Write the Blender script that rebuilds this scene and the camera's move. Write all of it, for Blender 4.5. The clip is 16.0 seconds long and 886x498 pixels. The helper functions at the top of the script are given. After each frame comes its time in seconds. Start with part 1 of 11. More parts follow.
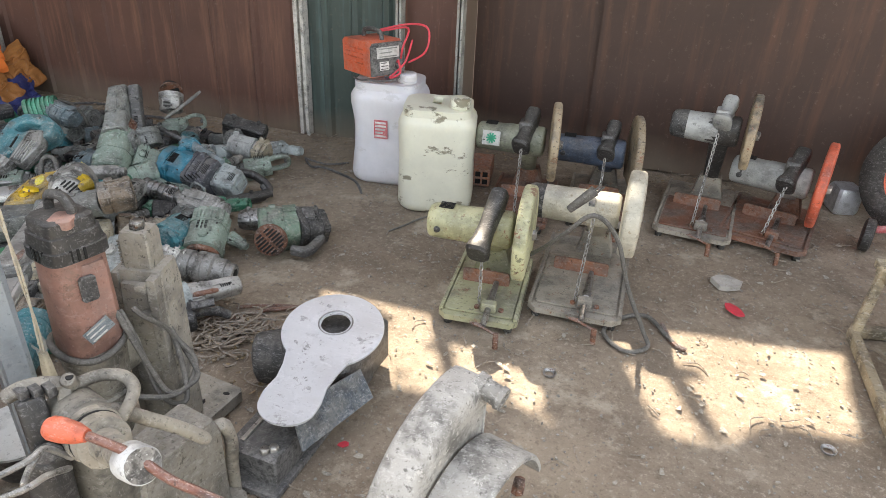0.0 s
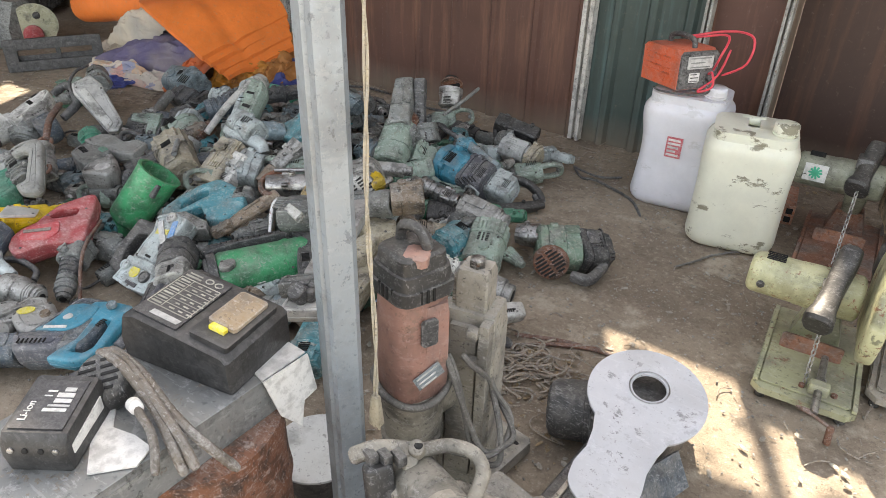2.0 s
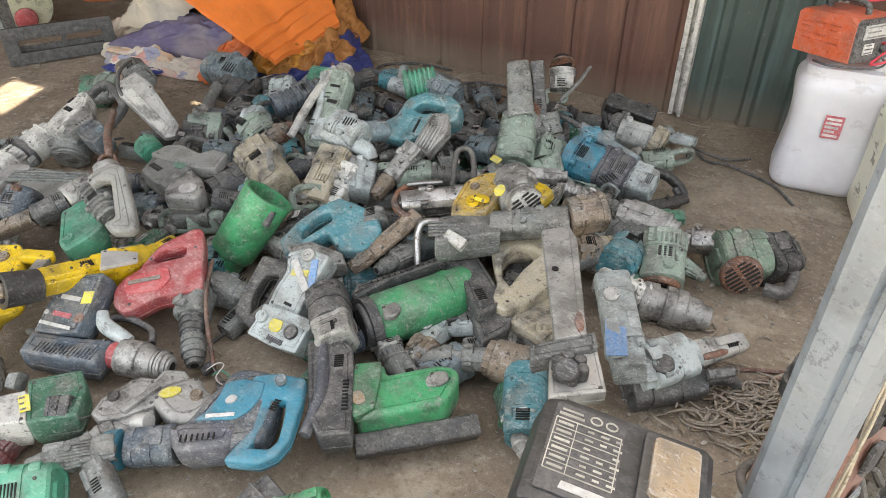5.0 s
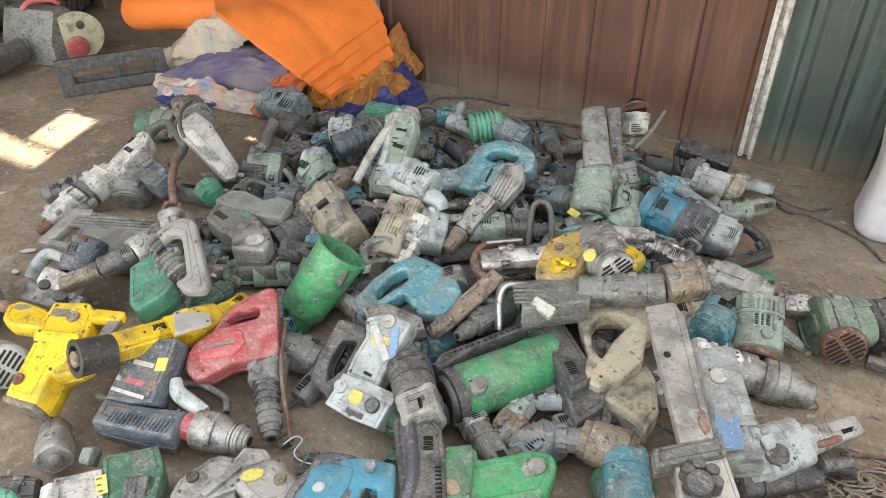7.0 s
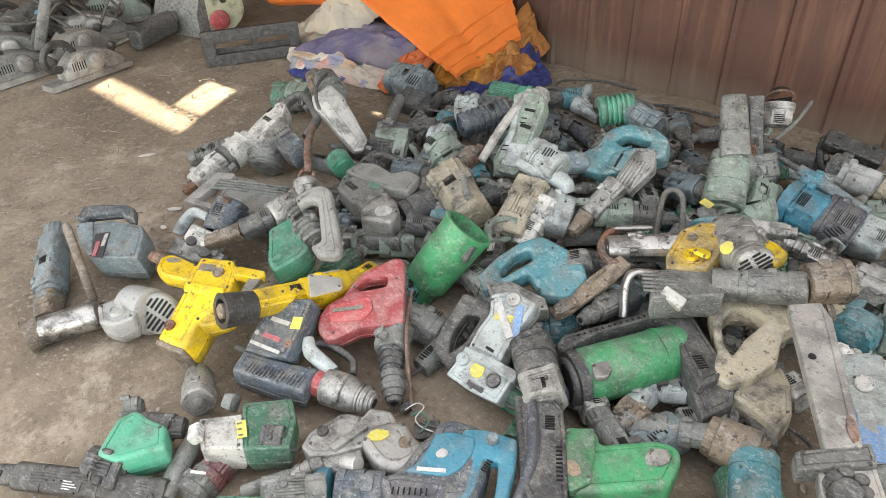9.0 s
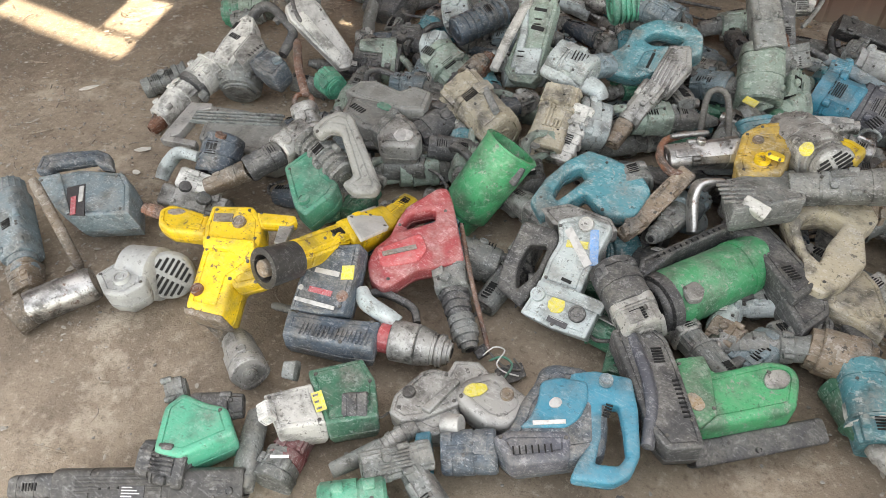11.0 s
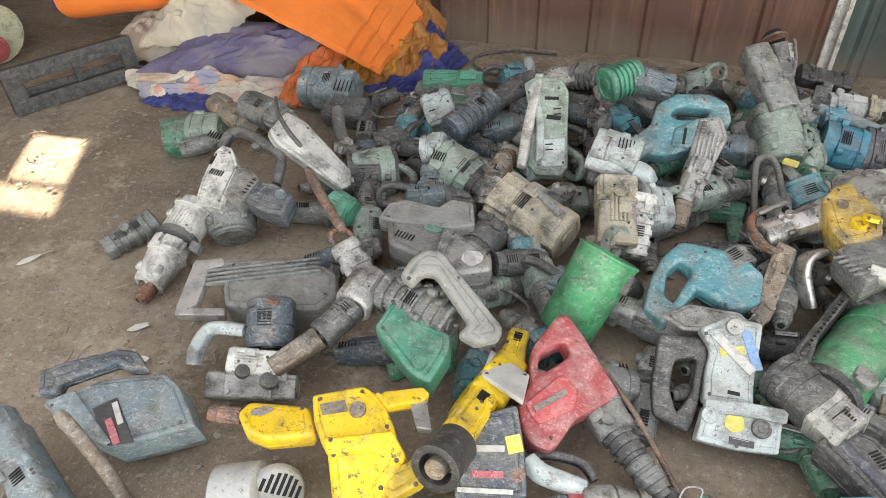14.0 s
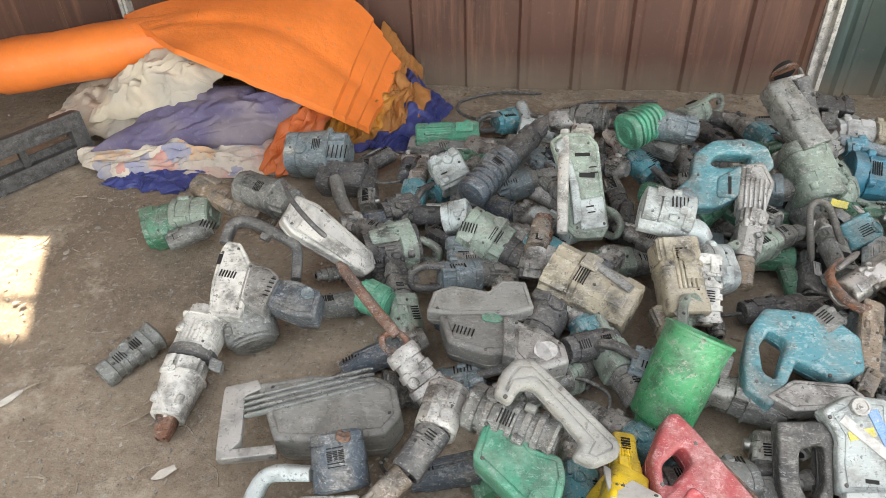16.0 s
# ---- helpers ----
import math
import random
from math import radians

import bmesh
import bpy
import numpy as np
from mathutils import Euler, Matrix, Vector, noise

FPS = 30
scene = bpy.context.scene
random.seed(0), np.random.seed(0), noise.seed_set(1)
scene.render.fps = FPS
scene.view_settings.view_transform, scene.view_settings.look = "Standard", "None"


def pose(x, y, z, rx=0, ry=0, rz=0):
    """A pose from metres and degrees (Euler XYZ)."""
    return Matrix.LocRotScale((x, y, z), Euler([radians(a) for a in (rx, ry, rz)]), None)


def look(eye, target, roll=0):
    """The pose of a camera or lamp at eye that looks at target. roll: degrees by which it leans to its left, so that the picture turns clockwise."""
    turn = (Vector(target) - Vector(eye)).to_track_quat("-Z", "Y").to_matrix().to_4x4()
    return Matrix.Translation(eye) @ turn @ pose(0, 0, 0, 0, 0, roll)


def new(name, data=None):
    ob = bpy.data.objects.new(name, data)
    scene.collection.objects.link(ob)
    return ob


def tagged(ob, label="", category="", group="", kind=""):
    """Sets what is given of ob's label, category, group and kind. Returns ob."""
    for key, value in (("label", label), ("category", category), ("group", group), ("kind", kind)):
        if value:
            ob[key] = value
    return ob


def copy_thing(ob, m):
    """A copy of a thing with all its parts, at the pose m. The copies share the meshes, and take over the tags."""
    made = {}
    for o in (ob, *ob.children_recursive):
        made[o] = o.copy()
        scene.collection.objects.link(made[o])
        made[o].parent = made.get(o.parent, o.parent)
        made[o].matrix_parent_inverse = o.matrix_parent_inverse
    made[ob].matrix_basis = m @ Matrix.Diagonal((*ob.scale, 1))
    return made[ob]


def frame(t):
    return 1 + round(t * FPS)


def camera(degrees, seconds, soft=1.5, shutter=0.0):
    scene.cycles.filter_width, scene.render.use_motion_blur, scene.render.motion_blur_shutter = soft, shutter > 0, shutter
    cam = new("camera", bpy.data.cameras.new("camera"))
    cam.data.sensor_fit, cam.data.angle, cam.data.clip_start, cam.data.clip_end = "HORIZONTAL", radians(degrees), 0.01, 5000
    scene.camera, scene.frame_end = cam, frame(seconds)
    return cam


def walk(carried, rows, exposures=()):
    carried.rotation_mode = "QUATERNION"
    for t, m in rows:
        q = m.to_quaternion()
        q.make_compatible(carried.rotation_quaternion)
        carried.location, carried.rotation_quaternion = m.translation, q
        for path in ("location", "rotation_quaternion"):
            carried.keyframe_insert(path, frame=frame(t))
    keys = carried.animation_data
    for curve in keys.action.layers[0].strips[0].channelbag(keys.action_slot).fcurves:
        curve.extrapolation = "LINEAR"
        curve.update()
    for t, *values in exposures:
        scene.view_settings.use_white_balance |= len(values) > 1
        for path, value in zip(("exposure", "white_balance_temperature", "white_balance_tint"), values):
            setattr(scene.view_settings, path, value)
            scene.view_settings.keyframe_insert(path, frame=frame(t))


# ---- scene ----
from mathutils.geometry import tessellate_polygon

cam = camera(65.8, 16.0, soft=0.8)
PATH = [
    (0, (0.322, 0.241, 1.311), (-0.178, 1.913, 0.334), 2.6),
    (0.5, (0.234, 0.285, 1.298), (-0.352, 1.926, 0.316), 2.3),
    (1, (0.101, 0.331, 1.293), (-0.573, 1.925, 0.29), 0.9),
    (1.5, (-0.03, 0.362, 1.296), (-0.816, 1.891, 0.273), 1.7),
    (2, (-0.106, 0.341, 1.303), (-1.077, 1.755, 0.274), 1.6),
    (2.1, (-0.117, 0.333, 1.296), (-1.113, 1.734, 0.273), 1.4),
    (2.5, (-0.215, 0.308, 1.313), (-1.216, 1.71, 0.296), 0.8),
    (3, (-0.378, 0.261, 1.318), (-1.326, 1.698, 0.301), -0.5),
    (3.5, (-0.501, 0.219, 1.312), (-1.5, 1.642, 0.323), -1.0),
    (4, (-0.606, 0.225, 1.298), (-1.562, 1.644, 0.263), 0.6),
    (4.2, (-0.667, 0.243, 1.291), (-1.587, 1.662, 0.224), 0.0),
    (6.3, (-1.035, 0.39, 1.343), (-1.808, 1.815, 0.172), 1.6),
    (6.5, (-1.063, 0.389, 1.353), (-1.868, 1.818, 0.209), 1.2),
    (7, (-1.084, 0.372, 1.368), (-1.979, 1.77, 0.251), -0.1),
    (7.5, (-1.098, 0.355, 1.366), (-2.072, 1.7, 0.252), -0.9),
    (8, (-1.104, 0.347, 1.373), (-2.148, 1.633, 0.253), -1.6),
    (8.5, (-1.109, 0.32, 1.379), (-2.199, 1.574, 0.266), -1.9),
    (9, (-1.139, 0.309, 1.367), (-2.243, 1.512, 0.213), -1.9),
    (9.5, (-1.208, 0.294, 1.345), (-2.242, 1.493, 0.124), 0.2),
    (10, (-1.311, 0.249, 1.34), (-2.276, 1.46, 0.074), 0.2),
    (10.2, (-1.346, 0.229, 1.333), (-2.285, 1.445, 0.052), -0.0),
    (12.3, (-1.805, 0.243, 1.243), (-2.423, 1.471, -0.21), -0.6),
    (12.5, (-1.822, 0.246, 1.252), (-2.42, 1.51, -0.178), 0.5),
    (12.9, (-1.963, 0.261, 1.255), (-2.429, 1.647, -0.109), 2.2),
    (13, (-1.957, 0.26, 1.275), (-2.432, 1.666, -0.065), 1.0),
    (13.5, (-2.145, 0.238, 1.299), (-2.594, 1.729, 0.044), -1.6),
    (14, (-2.241, 0.241, 1.301), (-2.693, 1.745, 0.062), -1.2),
    (14.5, (-2.34, 0.329, 1.293), (-2.682, 1.832, 0.018), -3.7),
    (15, (-2.452, 0.431, 1.312), (-2.608, 1.957, 0.029), -4.1),
    (15.5, (-2.52, 0.453, 1.323), (-2.65, 2.007, 0.071), -2.2),
    (16, (-2.614, 0.436, 1.338), (-2.866, 2.011, 0.133), -2.3),
]
EXPOSURES = [(0.0, 2.27, 7650, 11), (2.5, 2.36, 7900, 11), (4.0, 2.47, 8200, 11), (7.0, 2.85, 8500, 11), (12.5, 2.73, 8500, 11), (16.0, 3.0, 8500, 11)]
walk(cam, [(t, look(eye, target, roll)) for t, eye, target, roll in PATH], EXPOSURES)

# ---- light ----
SUN_WAY = Vector((-0.40, 0.83, 1.0)).normalized()
world = bpy.data.worlds.new("world")
scene.world = world
world.use_nodes = True
wn = world.node_tree.nodes
sky = wn.new("ShaderNodeTexSky")
sky.sky_type = "NISHITA"
sky.sun_disc = False
sky.sun_elevation = math.asin(SUN_WAY.z)
sky.sun_rotation = math.atan2(SUN_WAY.x, SUN_WAY.y)
sky.dust_density = 2.0
wn["Background"].inputs["Strength"].default_value = 0.15
haze = wn.new("ShaderNodeHueSaturation")
haze.inputs["Saturation"].default_value = 0.55
world.node_tree.links.new(sky.outputs["Color"], haze.inputs["Color"])
world.node_tree.links.new(haze.outputs["Color"], wn["Background"].inputs["Color"])
sun_data = bpy.data.lights.new("sun", "SUN")
sun_data.energy, sun_data.angle, sun_data.color = 3.2, radians(0.9), (1.0, 0.95, 0.88)
sun = new("sun", sun_data)
sun.matrix_world = look(SUN_WAY * 20, (0, 0, 0))


# ---- materials ----
def tree(name):
    m = bpy.data.materials.new(name)
    m.use_nodes = True
    t = m.node_tree
    return m, t.nodes, t.links, t.nodes["Principled BSDF"]


def noise_node(nodes, links, scale, detail=6.0, rough=0.6, coord="Object", stretch=None):
    tc = nodes.new("ShaderNodeTexCoord")
    n = nodes.new("ShaderNodeTexNoise")
    n.inputs["Scale"].default_value, n.inputs["Detail"].default_value, n.inputs["Roughness"].default_value = scale, detail, rough
    if stretch:
        mp = nodes.new("ShaderNodeMapping")
        mp.inputs["Scale"].default_value = stretch
        links.new(tc.outputs[coord], mp.inputs["Vector"])
        links.new(mp.outputs["Vector"], n.inputs["Vector"])
    else:
        links.new(tc.outputs[coord], n.inputs["Vector"])
    return n.outputs["Fac"]


def ramp(nodes, links, fac, lo, hi, a=(0, 0, 0), b=(1, 1, 1)):
    r = nodes.new("ShaderNodeValToRGB")
    r.color_ramp.elements[0].position, r.color_ramp.elements[1].position = lo, hi
    r.color_ramp.elements[0].color, r.color_ramp.elements[1].color = (*a, 1), (*b, 1)
    links.new(fac, r.inputs["Fac"])
    return r.outputs["Color"]


def mix(nodes, links, fac, a, b, blend="MIX"):
    x = nodes.new("ShaderNodeMix")
    x.data_type, x.blend_type = "RGBA", blend
    for sock, v in ((x.inputs["Factor"], fac), (x.inputs[6], a), (x.inputs[7], b)):
        if isinstance(v, (int, float)):
            sock.default_value = v
        elif isinstance(v, tuple):
            sock.default_value = (*v, 1)
        else:
            links.new(v, sock)
    return x.outputs[2]


def bump(nodes, links, fac, strength, distance, bsdf, chain=None):
    b = nodes.new("ShaderNodeBump")
    b.inputs["Strength"].default_value, b.inputs["Distance"].default_value = strength, distance
    links.new(fac, b.inputs["Height"])
    if chain:
        links.new(chain, b.inputs["Normal"])
    links.new(b.outputs["Normal"], bsdf.inputs["Normal"])
    return b.outputs["Normal"]


DUST = (0.315, 0.30, 0.27)


def worn(name, col, rough=0.5, metal=0.0, dust=0.5, grime=0.35, chip=None, scale=14.0, dusty=DUST, scuffs=0.75):
    """Painted, plastic or cast surface with oily grime, scrapes, chips and settled dust."""
    m, n, l, s = tree(name)
    big = noise_node(n, l, scale, 5, 0.6)
    mid = noise_node(n, l, scale * 2.6, 7, 0.68)
    fine = noise_node(n, l, scale * 9, 4, 0.7)
    oi = n.new("ShaderNodeObjectInfo")
    shade = ramp(n, l, oi.outputs["Random"], 0.0, 1.0, (0.66, 0.66, 0.66), (1.12, 1.12, 1.12))
    base = mix(n, l, 1.0, col, shade, "MULTIPLY")
    dark = tuple(c * 0.12 + 0.012 for c in col)
    c1 = mix(n, l, ramp(n, l, big, 0.47, 0.63, (0, 0, 0), (min(1.0, grime * 1.9),) * 3), base, dark)
    if chip:
        c1 = mix(n, l, ramp(n, l, noise_node(n, l, scale * 3.0, 8, 0.8), 0.585, 0.60), c1, chip)
    # scuffs: thin pale strokes, and scraped patches
    pale = tuple(0.6 * c + 0.35 for c in col)
    scuff = ramp(n, l, noise_node(n, l, scale * 2.2, 3, 0.6, stretch=(1.0, 9.0, 3.0)), 0.60, 0.66, (0, 0, 0), (0.5 * scuffs,) * 3)
    c1 = mix(n, l, scuff, c1, pale)
    scrape = ramp(n, l, noise_node(n, l, scale * 2.3, 9, 0.85, stretch=(1.0, 1.0, 2.5)), 0.55, 0.58, (0, 0, 0), (0.72 * scuffs,) * 3)
    c1 = mix(n, l, scrape, c1, pale)
    # paint rubbed off along the edges
    geo = n.new("ShaderNodeNewGeometry")
    rub = ramp(n, l, geo.outputs["Pointiness"], 0.535, 0.60, (0, 0, 0), (min(0.9, 0.85 * scuffs),) * 3)
    ragged = ramp(n, l, noise_node(n, l, scale * 4.0, 6, 0.75), 0.42, 0.56)
    c1 = mix(n, l, mix(n, l, 1.0, rub, ragged, "MULTIPLY"), c1, tuple(0.45 * c + 0.26 for c in col))
    # small pale nicks and dark oil spots
    nick = ramp(n, l, noise_node(n, l, scale * 5.5, 5, 0.7, stretch=(1.0, 2.2, 1.0)), 0.622, 0.645, (0, 0, 0), (min(1.0, 0.85 * scuffs),) * 3)
    c1 = mix(n, l, nick, c1, tuple(0.5 * c + 0.36 for c in col))
    spot = ramp(n, l, noise_node(n, l, scale * 4.1, 6, 0.72), 0.365, 0.395, (min(1.0, grime * 1.8),) * 3, (0, 0, 0))
    c1 = mix(n, l, spot, c1, dark)
    # dust lies on faces that look up, and in patches
    sep = n.new("ShaderNodeSeparateXYZ")
    l.new(geo.outputs["Normal"], sep.inputs["Vector"])
    up = ramp(n, l, sep.outputs["Z"], -0.1, 0.85, (0.25,) * 3, (1, 1, 1))
    patch = ramp(n, l, noise_node(n, l, scale * 0.9, 6, 0.7), 0.42, 0.60, (0.08,) * 3, (min(1.0, dust * 1.05),) * 3)
    speck = ramp(n, l, fine, 0.42, 0.62, (0.5,) * 3, (1, 1, 1))
    amount = mix(n, l, 1.0, mix(n, l, 1.0, up, patch, "MULTIPLY"), speck, "MULTIPLY")
    c2 = mix(n, l, amount, c1, dusty)
    c2 = mix(n, l, ramp(n, l, fine, 0.33, 0.42, (min(0.7, grime * 1.3),) * 3, (0, 0, 0)), c2, dark)
    l.new(c2, s.inputs["Base Color"])
    rr = n.new("ShaderNodeMapRange")
    rr.inputs["To Min"].default_value, rr.inputs["To Max"].default_value = rough, min(1.0, rough + 0.4)
    l.new(amount, rr.inputs["Value"])
    l.new(rr.outputs["Result"], s.inputs["Roughness"])
    s.inputs["Metallic"].default_value = metal
    ch = bump(n, l, fine, 0.16, 0.0015, s)
    bump(n, l, mid, 0.34, 0.003, s, ch)
    return m


def plain(name, col, rough=0.6, metal=0.0):
    m, n, l, s = tree(name)
    f = noise_node(n, l, 40, 4, 0.6)
    l.new(mix(n, l, ramp(n, l, f, 0.35, 0.7), col, tuple(c * 0.72 for c in col)), s.inputs["Base Color"])
    s.inputs["Roughness"].default_value, s.inputs["Metallic"].default_value = rough, metal
    return m


def ground_material():
    m, n, l, s = tree("dusty_earth")
    big = noise_node(n, l, 0.9, 6, 0.6)
    mid = noise_node(n, l, 5.0, 8, 0.7)
    fine = noise_node(n, l, 48.0, 6, 0.78)
    grit = noise_node(n, l, 190.0, 3, 0.6)
    c = mix(n, l, ramp(n, l, big, 0.40, 0.62), (0.240, 0.191, 0.143), (0.363, 0.298, 0.228))
    # damp and oily patches, trodden dust, crumbs
    c = mix(n, l, ramp(n, l, mid, 0.47, 0.60, (0, 0, 0), (0.55,) * 3), c, (0.175, 0.138, 0.105))
    c = mix(n, l, ramp(n, l, noise_node(n, l, 2.3, 9, 0.72), 0.55, 0.68, (0, 0, 0), (0.55,) * 3), c, (0.129, 0.103, 0.080))
    c = mix(n, l, ramp(n, l, noise_node(n, l, 3.1, 9, 0.75), 0.54, 0.62, (0, 0, 0), (0.8,) * 3), c, (0.456, 0.392, 0.310))
    c = mix(n, l, ramp(n, l, fine, 0.56, 0.64, (0, 0, 0), (0.55,) * 3), c, (0.515, 0.450, 0.363))
    c = mix(n, l, ramp(n, l, fine, 0.36, 0.45, (0.5,) * 3, (0, 0, 0)), c, (0.105, 0.082, 0.061))
    c = mix(n, l, ramp(n, l, grit, 0.62, 0.70, (0, 0, 0), (0.35,) * 3), c, (0.608, 0.550, 0.468))
    c = mix(n, l, ramp(n, l, grit, 0.31, 0.38, (0.35,) * 3, (0, 0, 0)), c, (0.082, 0.067, 0.053))
    l.new(c, s.inputs["Base Color"])
    s.inputs["Roughness"].default_value = 0.93
    ch = bump(n, l, mid, 0.45, 0.03, s)
    ch = bump(n, l, fine, 0.55, 0.008, s, ch)
    bump(n, l, grit, 0.4, 0.003, s, ch)
    return m


def sheet_material(name, col, rust, rough=0.62, streak=0.6):
    m, n, l, s = tree(name)
    run = noise_node(n, l, 6.0, 6, 0.65, stretch=(3.0, 1.0, 0.25))
    big = noise_node(n, l, 1.6, 6, 0.6)
    fine = noise_node(n, l, 45.0, 5, 0.7)
    c = mix(n, l, ramp(n, l, big, 0.35, 0.68), col, tuple(v * 0.62 for v in col))
    c = mix(n, l, ramp(n, l, run, 0.5, 0.72, (0, 0, 0), (streak,) * 3), c, rust)
    c = mix(n, l, ramp(n, l, fine, 0.6, 0.74, (0, 0, 0), (0.35,) * 3), c, (0.24, 0.19, 0.15))
    tc = n.new("ShaderNodeTexCoord")
    sp = n.new("ShaderNodeSeparateXYZ")
    l.new(tc.outputs["Object"], sp.inputs["Vector"])
    low = n.new("ShaderNodeMath")
    low.operation = "MULTIPLY_ADD"
    low.inputs[1].default_value, low.inputs[2].default_value = 0.35, 0.0
    l.new(big, low.inputs[0])
    edge = n.new("ShaderNodeMath")
    edge.operation = "SUBTRACT"
    l.new(low.outputs[0], edge.inputs[0])
    l.new(sp.outputs["Z"], edge.inputs[1])
    splash = ramp(n, l, edge.outputs[0], 0.0, 0.16, (0, 0, 0), (0.62,) * 3)
    c = mix(n, l, splash, c, (0.23, 0.185, 0.14))
    l.new(c, s.inputs["Base Color"])
    s.inputs["Roughness"].default_value = rough
    bump(n, l, fine, 0.2, 0.003, s)
    return m


GROUND = ground_material()
WALL_RED = sheet_material("red_oxide_sheet", (0.115, 0.054, 0.040), (0.20, 0.098, 0.062), 0.62, 0.85)
WALL_RED_B = sheet_material("red_oxide_plate", (0.066, 0.036, 0.027), (0.13, 0.058, 0.034), 0.6, 0.6)
WALL_GREEN = sheet_material("faded_green_sheet", (0.060, 0.085, 0.076), (0.10, 0.17, 0.17))
ROOF_TIN = sheet_material("grey_tin", (0.28, 0.28, 0.28), (0.2, 0.13, 0.09))
POST_WHITE = worn("flaking_white_paint", (0.66, 0.64, 0.59), 0.6, 0, 0.25, 0.5, (0.13, 0.09, 0.07), 22)
POST_GREY = worn("faded_grey_paint", (0.34, 0.34, 0.31), 0.6, 0, 0.3, 0.4, (0.2, 0.15, 0.11), 16)
GALV = worn("galvanised_steel", (0.35, 0.41, 0.46), 0.45, 0.55, 0.2, 0.2, None, 9, scuffs=0.25)

YELLOW = worn("yellow_plastic", (0.92, 0.62, 0.015), 0.40, 0, 0.15, 0.26, (0.17, 0.11, 0.05), 13, scuffs=0.3)
YELLOW_WORN = worn("rubbed_yellow_paint", (0.66, 0.42, 0.05), 0.5, 0, 0.5, 0.6, (0.30, 0.25, 0.19), 9)
MOSS = worn("faded_moss_paint", (0.12, 0.20, 0.14), 0.5, 0, 0.6, 0.4, (0.30, 0.27, 0.22), 15)
GREEN = worn("green_plastic", (0.025, 0.32, 0.13), 0.38, 0, 0.42, 0.35, (0.25, 0.3, 0.24), 15, scuffs=0.4)
GREEN_D = worn("dark_green_plastic", (0.03, 0.19, 0.11), 0.45, 0, 0.5, 0.4, None, 15)
JADE = worn("jade_plastic", (0.055, 0.39, 0.25), 0.42, 0, 0.4, 0.3, None, 16, scuffs=0.4)
TEAL = worn("teal_plastic", (0.05, 0.26, 0.31), 0.45, 0, 0.6, 0.4, (0.30, 0.34, 0.33), 13)
TEAL_CLEAN = worn("dusty_teal_blue_plastic", (0.018, 0.24, 0.35), 0.4, 0, 0.4, 0.25, None, 14, scuffs=0.4)
CHAR_CLEAN = worn("scoured_charcoal_plastic", (0.075, 0.082, 0.105), 0.5, 0, 0.45, 0.2, None, 14, scuffs=0.6)
BLUE = worn("blue_plastic", (0.035, 0.24, 0.33), 0.45, 0, 0.55, 0.35, (0.27, 0.31, 0.32), 14)
NAVY = worn("navy_plastic", (0.055, 0.085, 0.115), 0.5, 0, 0.6, 0.4, None, 18)
SLATE = worn("slate_blue_paint", (0.17, 0.24, 0.27), 0.5, 0, 0.55, 0.4, None, 16)
PALE = worn("pale_blue_grey_paint", (0.46, 0.53, 0.53), 0.5, 0, 0.5, 0.4, (0.2, 0.2, 0.19), 16)
SAGE = worn("sage_green_paint", (0.27, 0.36, 0.30), 0.5, 0, 0.5, 0.4, (0.2, 0.19, 0.15), 16)
CREAM = worn("dirty_cream_plastic", (0.42, 0.37, 0.27), 0.55, 0, 0.55, 0.5, None, 16)
RED = worn("faded_red_plastic", (0.55, 0.075, 0.085), 0.45, 0, 0.6, 0.2, None, 15, (0.50, 0.33, 0.31))
MAROON = worn("dusty_maroon_rubber", (0.16, 0.035, 0.04), 0.6, 0, 0.4, 0.3, None, 15)
PINK = worn("salmon_paint", (0.47, 0.25, 0.195), 0.45, 0, 0.22, 0.3, (0.22, 0.13, 0.1), 8, scuffs=0.2)
ORANGE = worn("orange_red_paint", (0.72, 0.12, 0.05), 0.45, 0, 0.25, 0.35, None, 12, scuffs=0.3)
ALU = worn("dirty_cast_aluminium", (0.46, 0.46, 0.44), 0.5, 0.5, 0.55, 0.5, None, 18)
STEEL = worn("worn_steel", (0.52, 0.52, 0.51), 0.34, 0.85, 0.35, 0.5, (0.16, 0.09, 0.06), 18)
GREY = worn("dusty_grey_casting", (0.205, 0.222, 0.215), 0.6, 0.2, 0.7, 0.45, None, 17)
LOOP_GREY = worn("smooth_grey_paint", (0.255, 0.26, 0.245), 0.5, 0, 0.45, 0.3, None, 12, scuffs=0.4)
PLANER_ALU = worn("scraped_pale_aluminium", (0.50, 0.50, 0.48), 0.45, 0.45, 0.35, 0.35, None, 10, scuffs=0.6)
WICKER = worn("woven_cane", (0.42, 0.27, 0.12), 0.65, 0, 0.3, 0.5, None, 40)
SAW_GREY = worn("light_grey_paint", (0.50, 0.52, 0.51), 0.42, 0, 0.35, 0.3, None, 12, scuffs=0.3)
WHITE = worn("dirty_white_paint", (0.66, 0.66, 0.62), 0.5, 0, 0.4, 0.45, (0.2, 0.19, 0.17), 16)
BLACK = worn("dusty_black_plastic", (0.030, 0.031, 0.034), 0.5, 0, 0.42, 0.2, None, 17, scuffs=0.55)
CHAR = worn("charcoal_plastic", (0.054, 0.057, 0.061), 0.55, 0, 0.5, 0.3, None, 17, scuffs=0.55)
BROWN = worn("muddy_brown_casting", (0.22, 0.165, 0.115), 0.65, 0.1, 0.6, 0.5, None, 17)
RUST = worn("rusty_steel", (0.24, 0.10, 0.055), 0.75, 0.25, 0.35, 0.5, (0.12, 0.06, 0.04), 22)
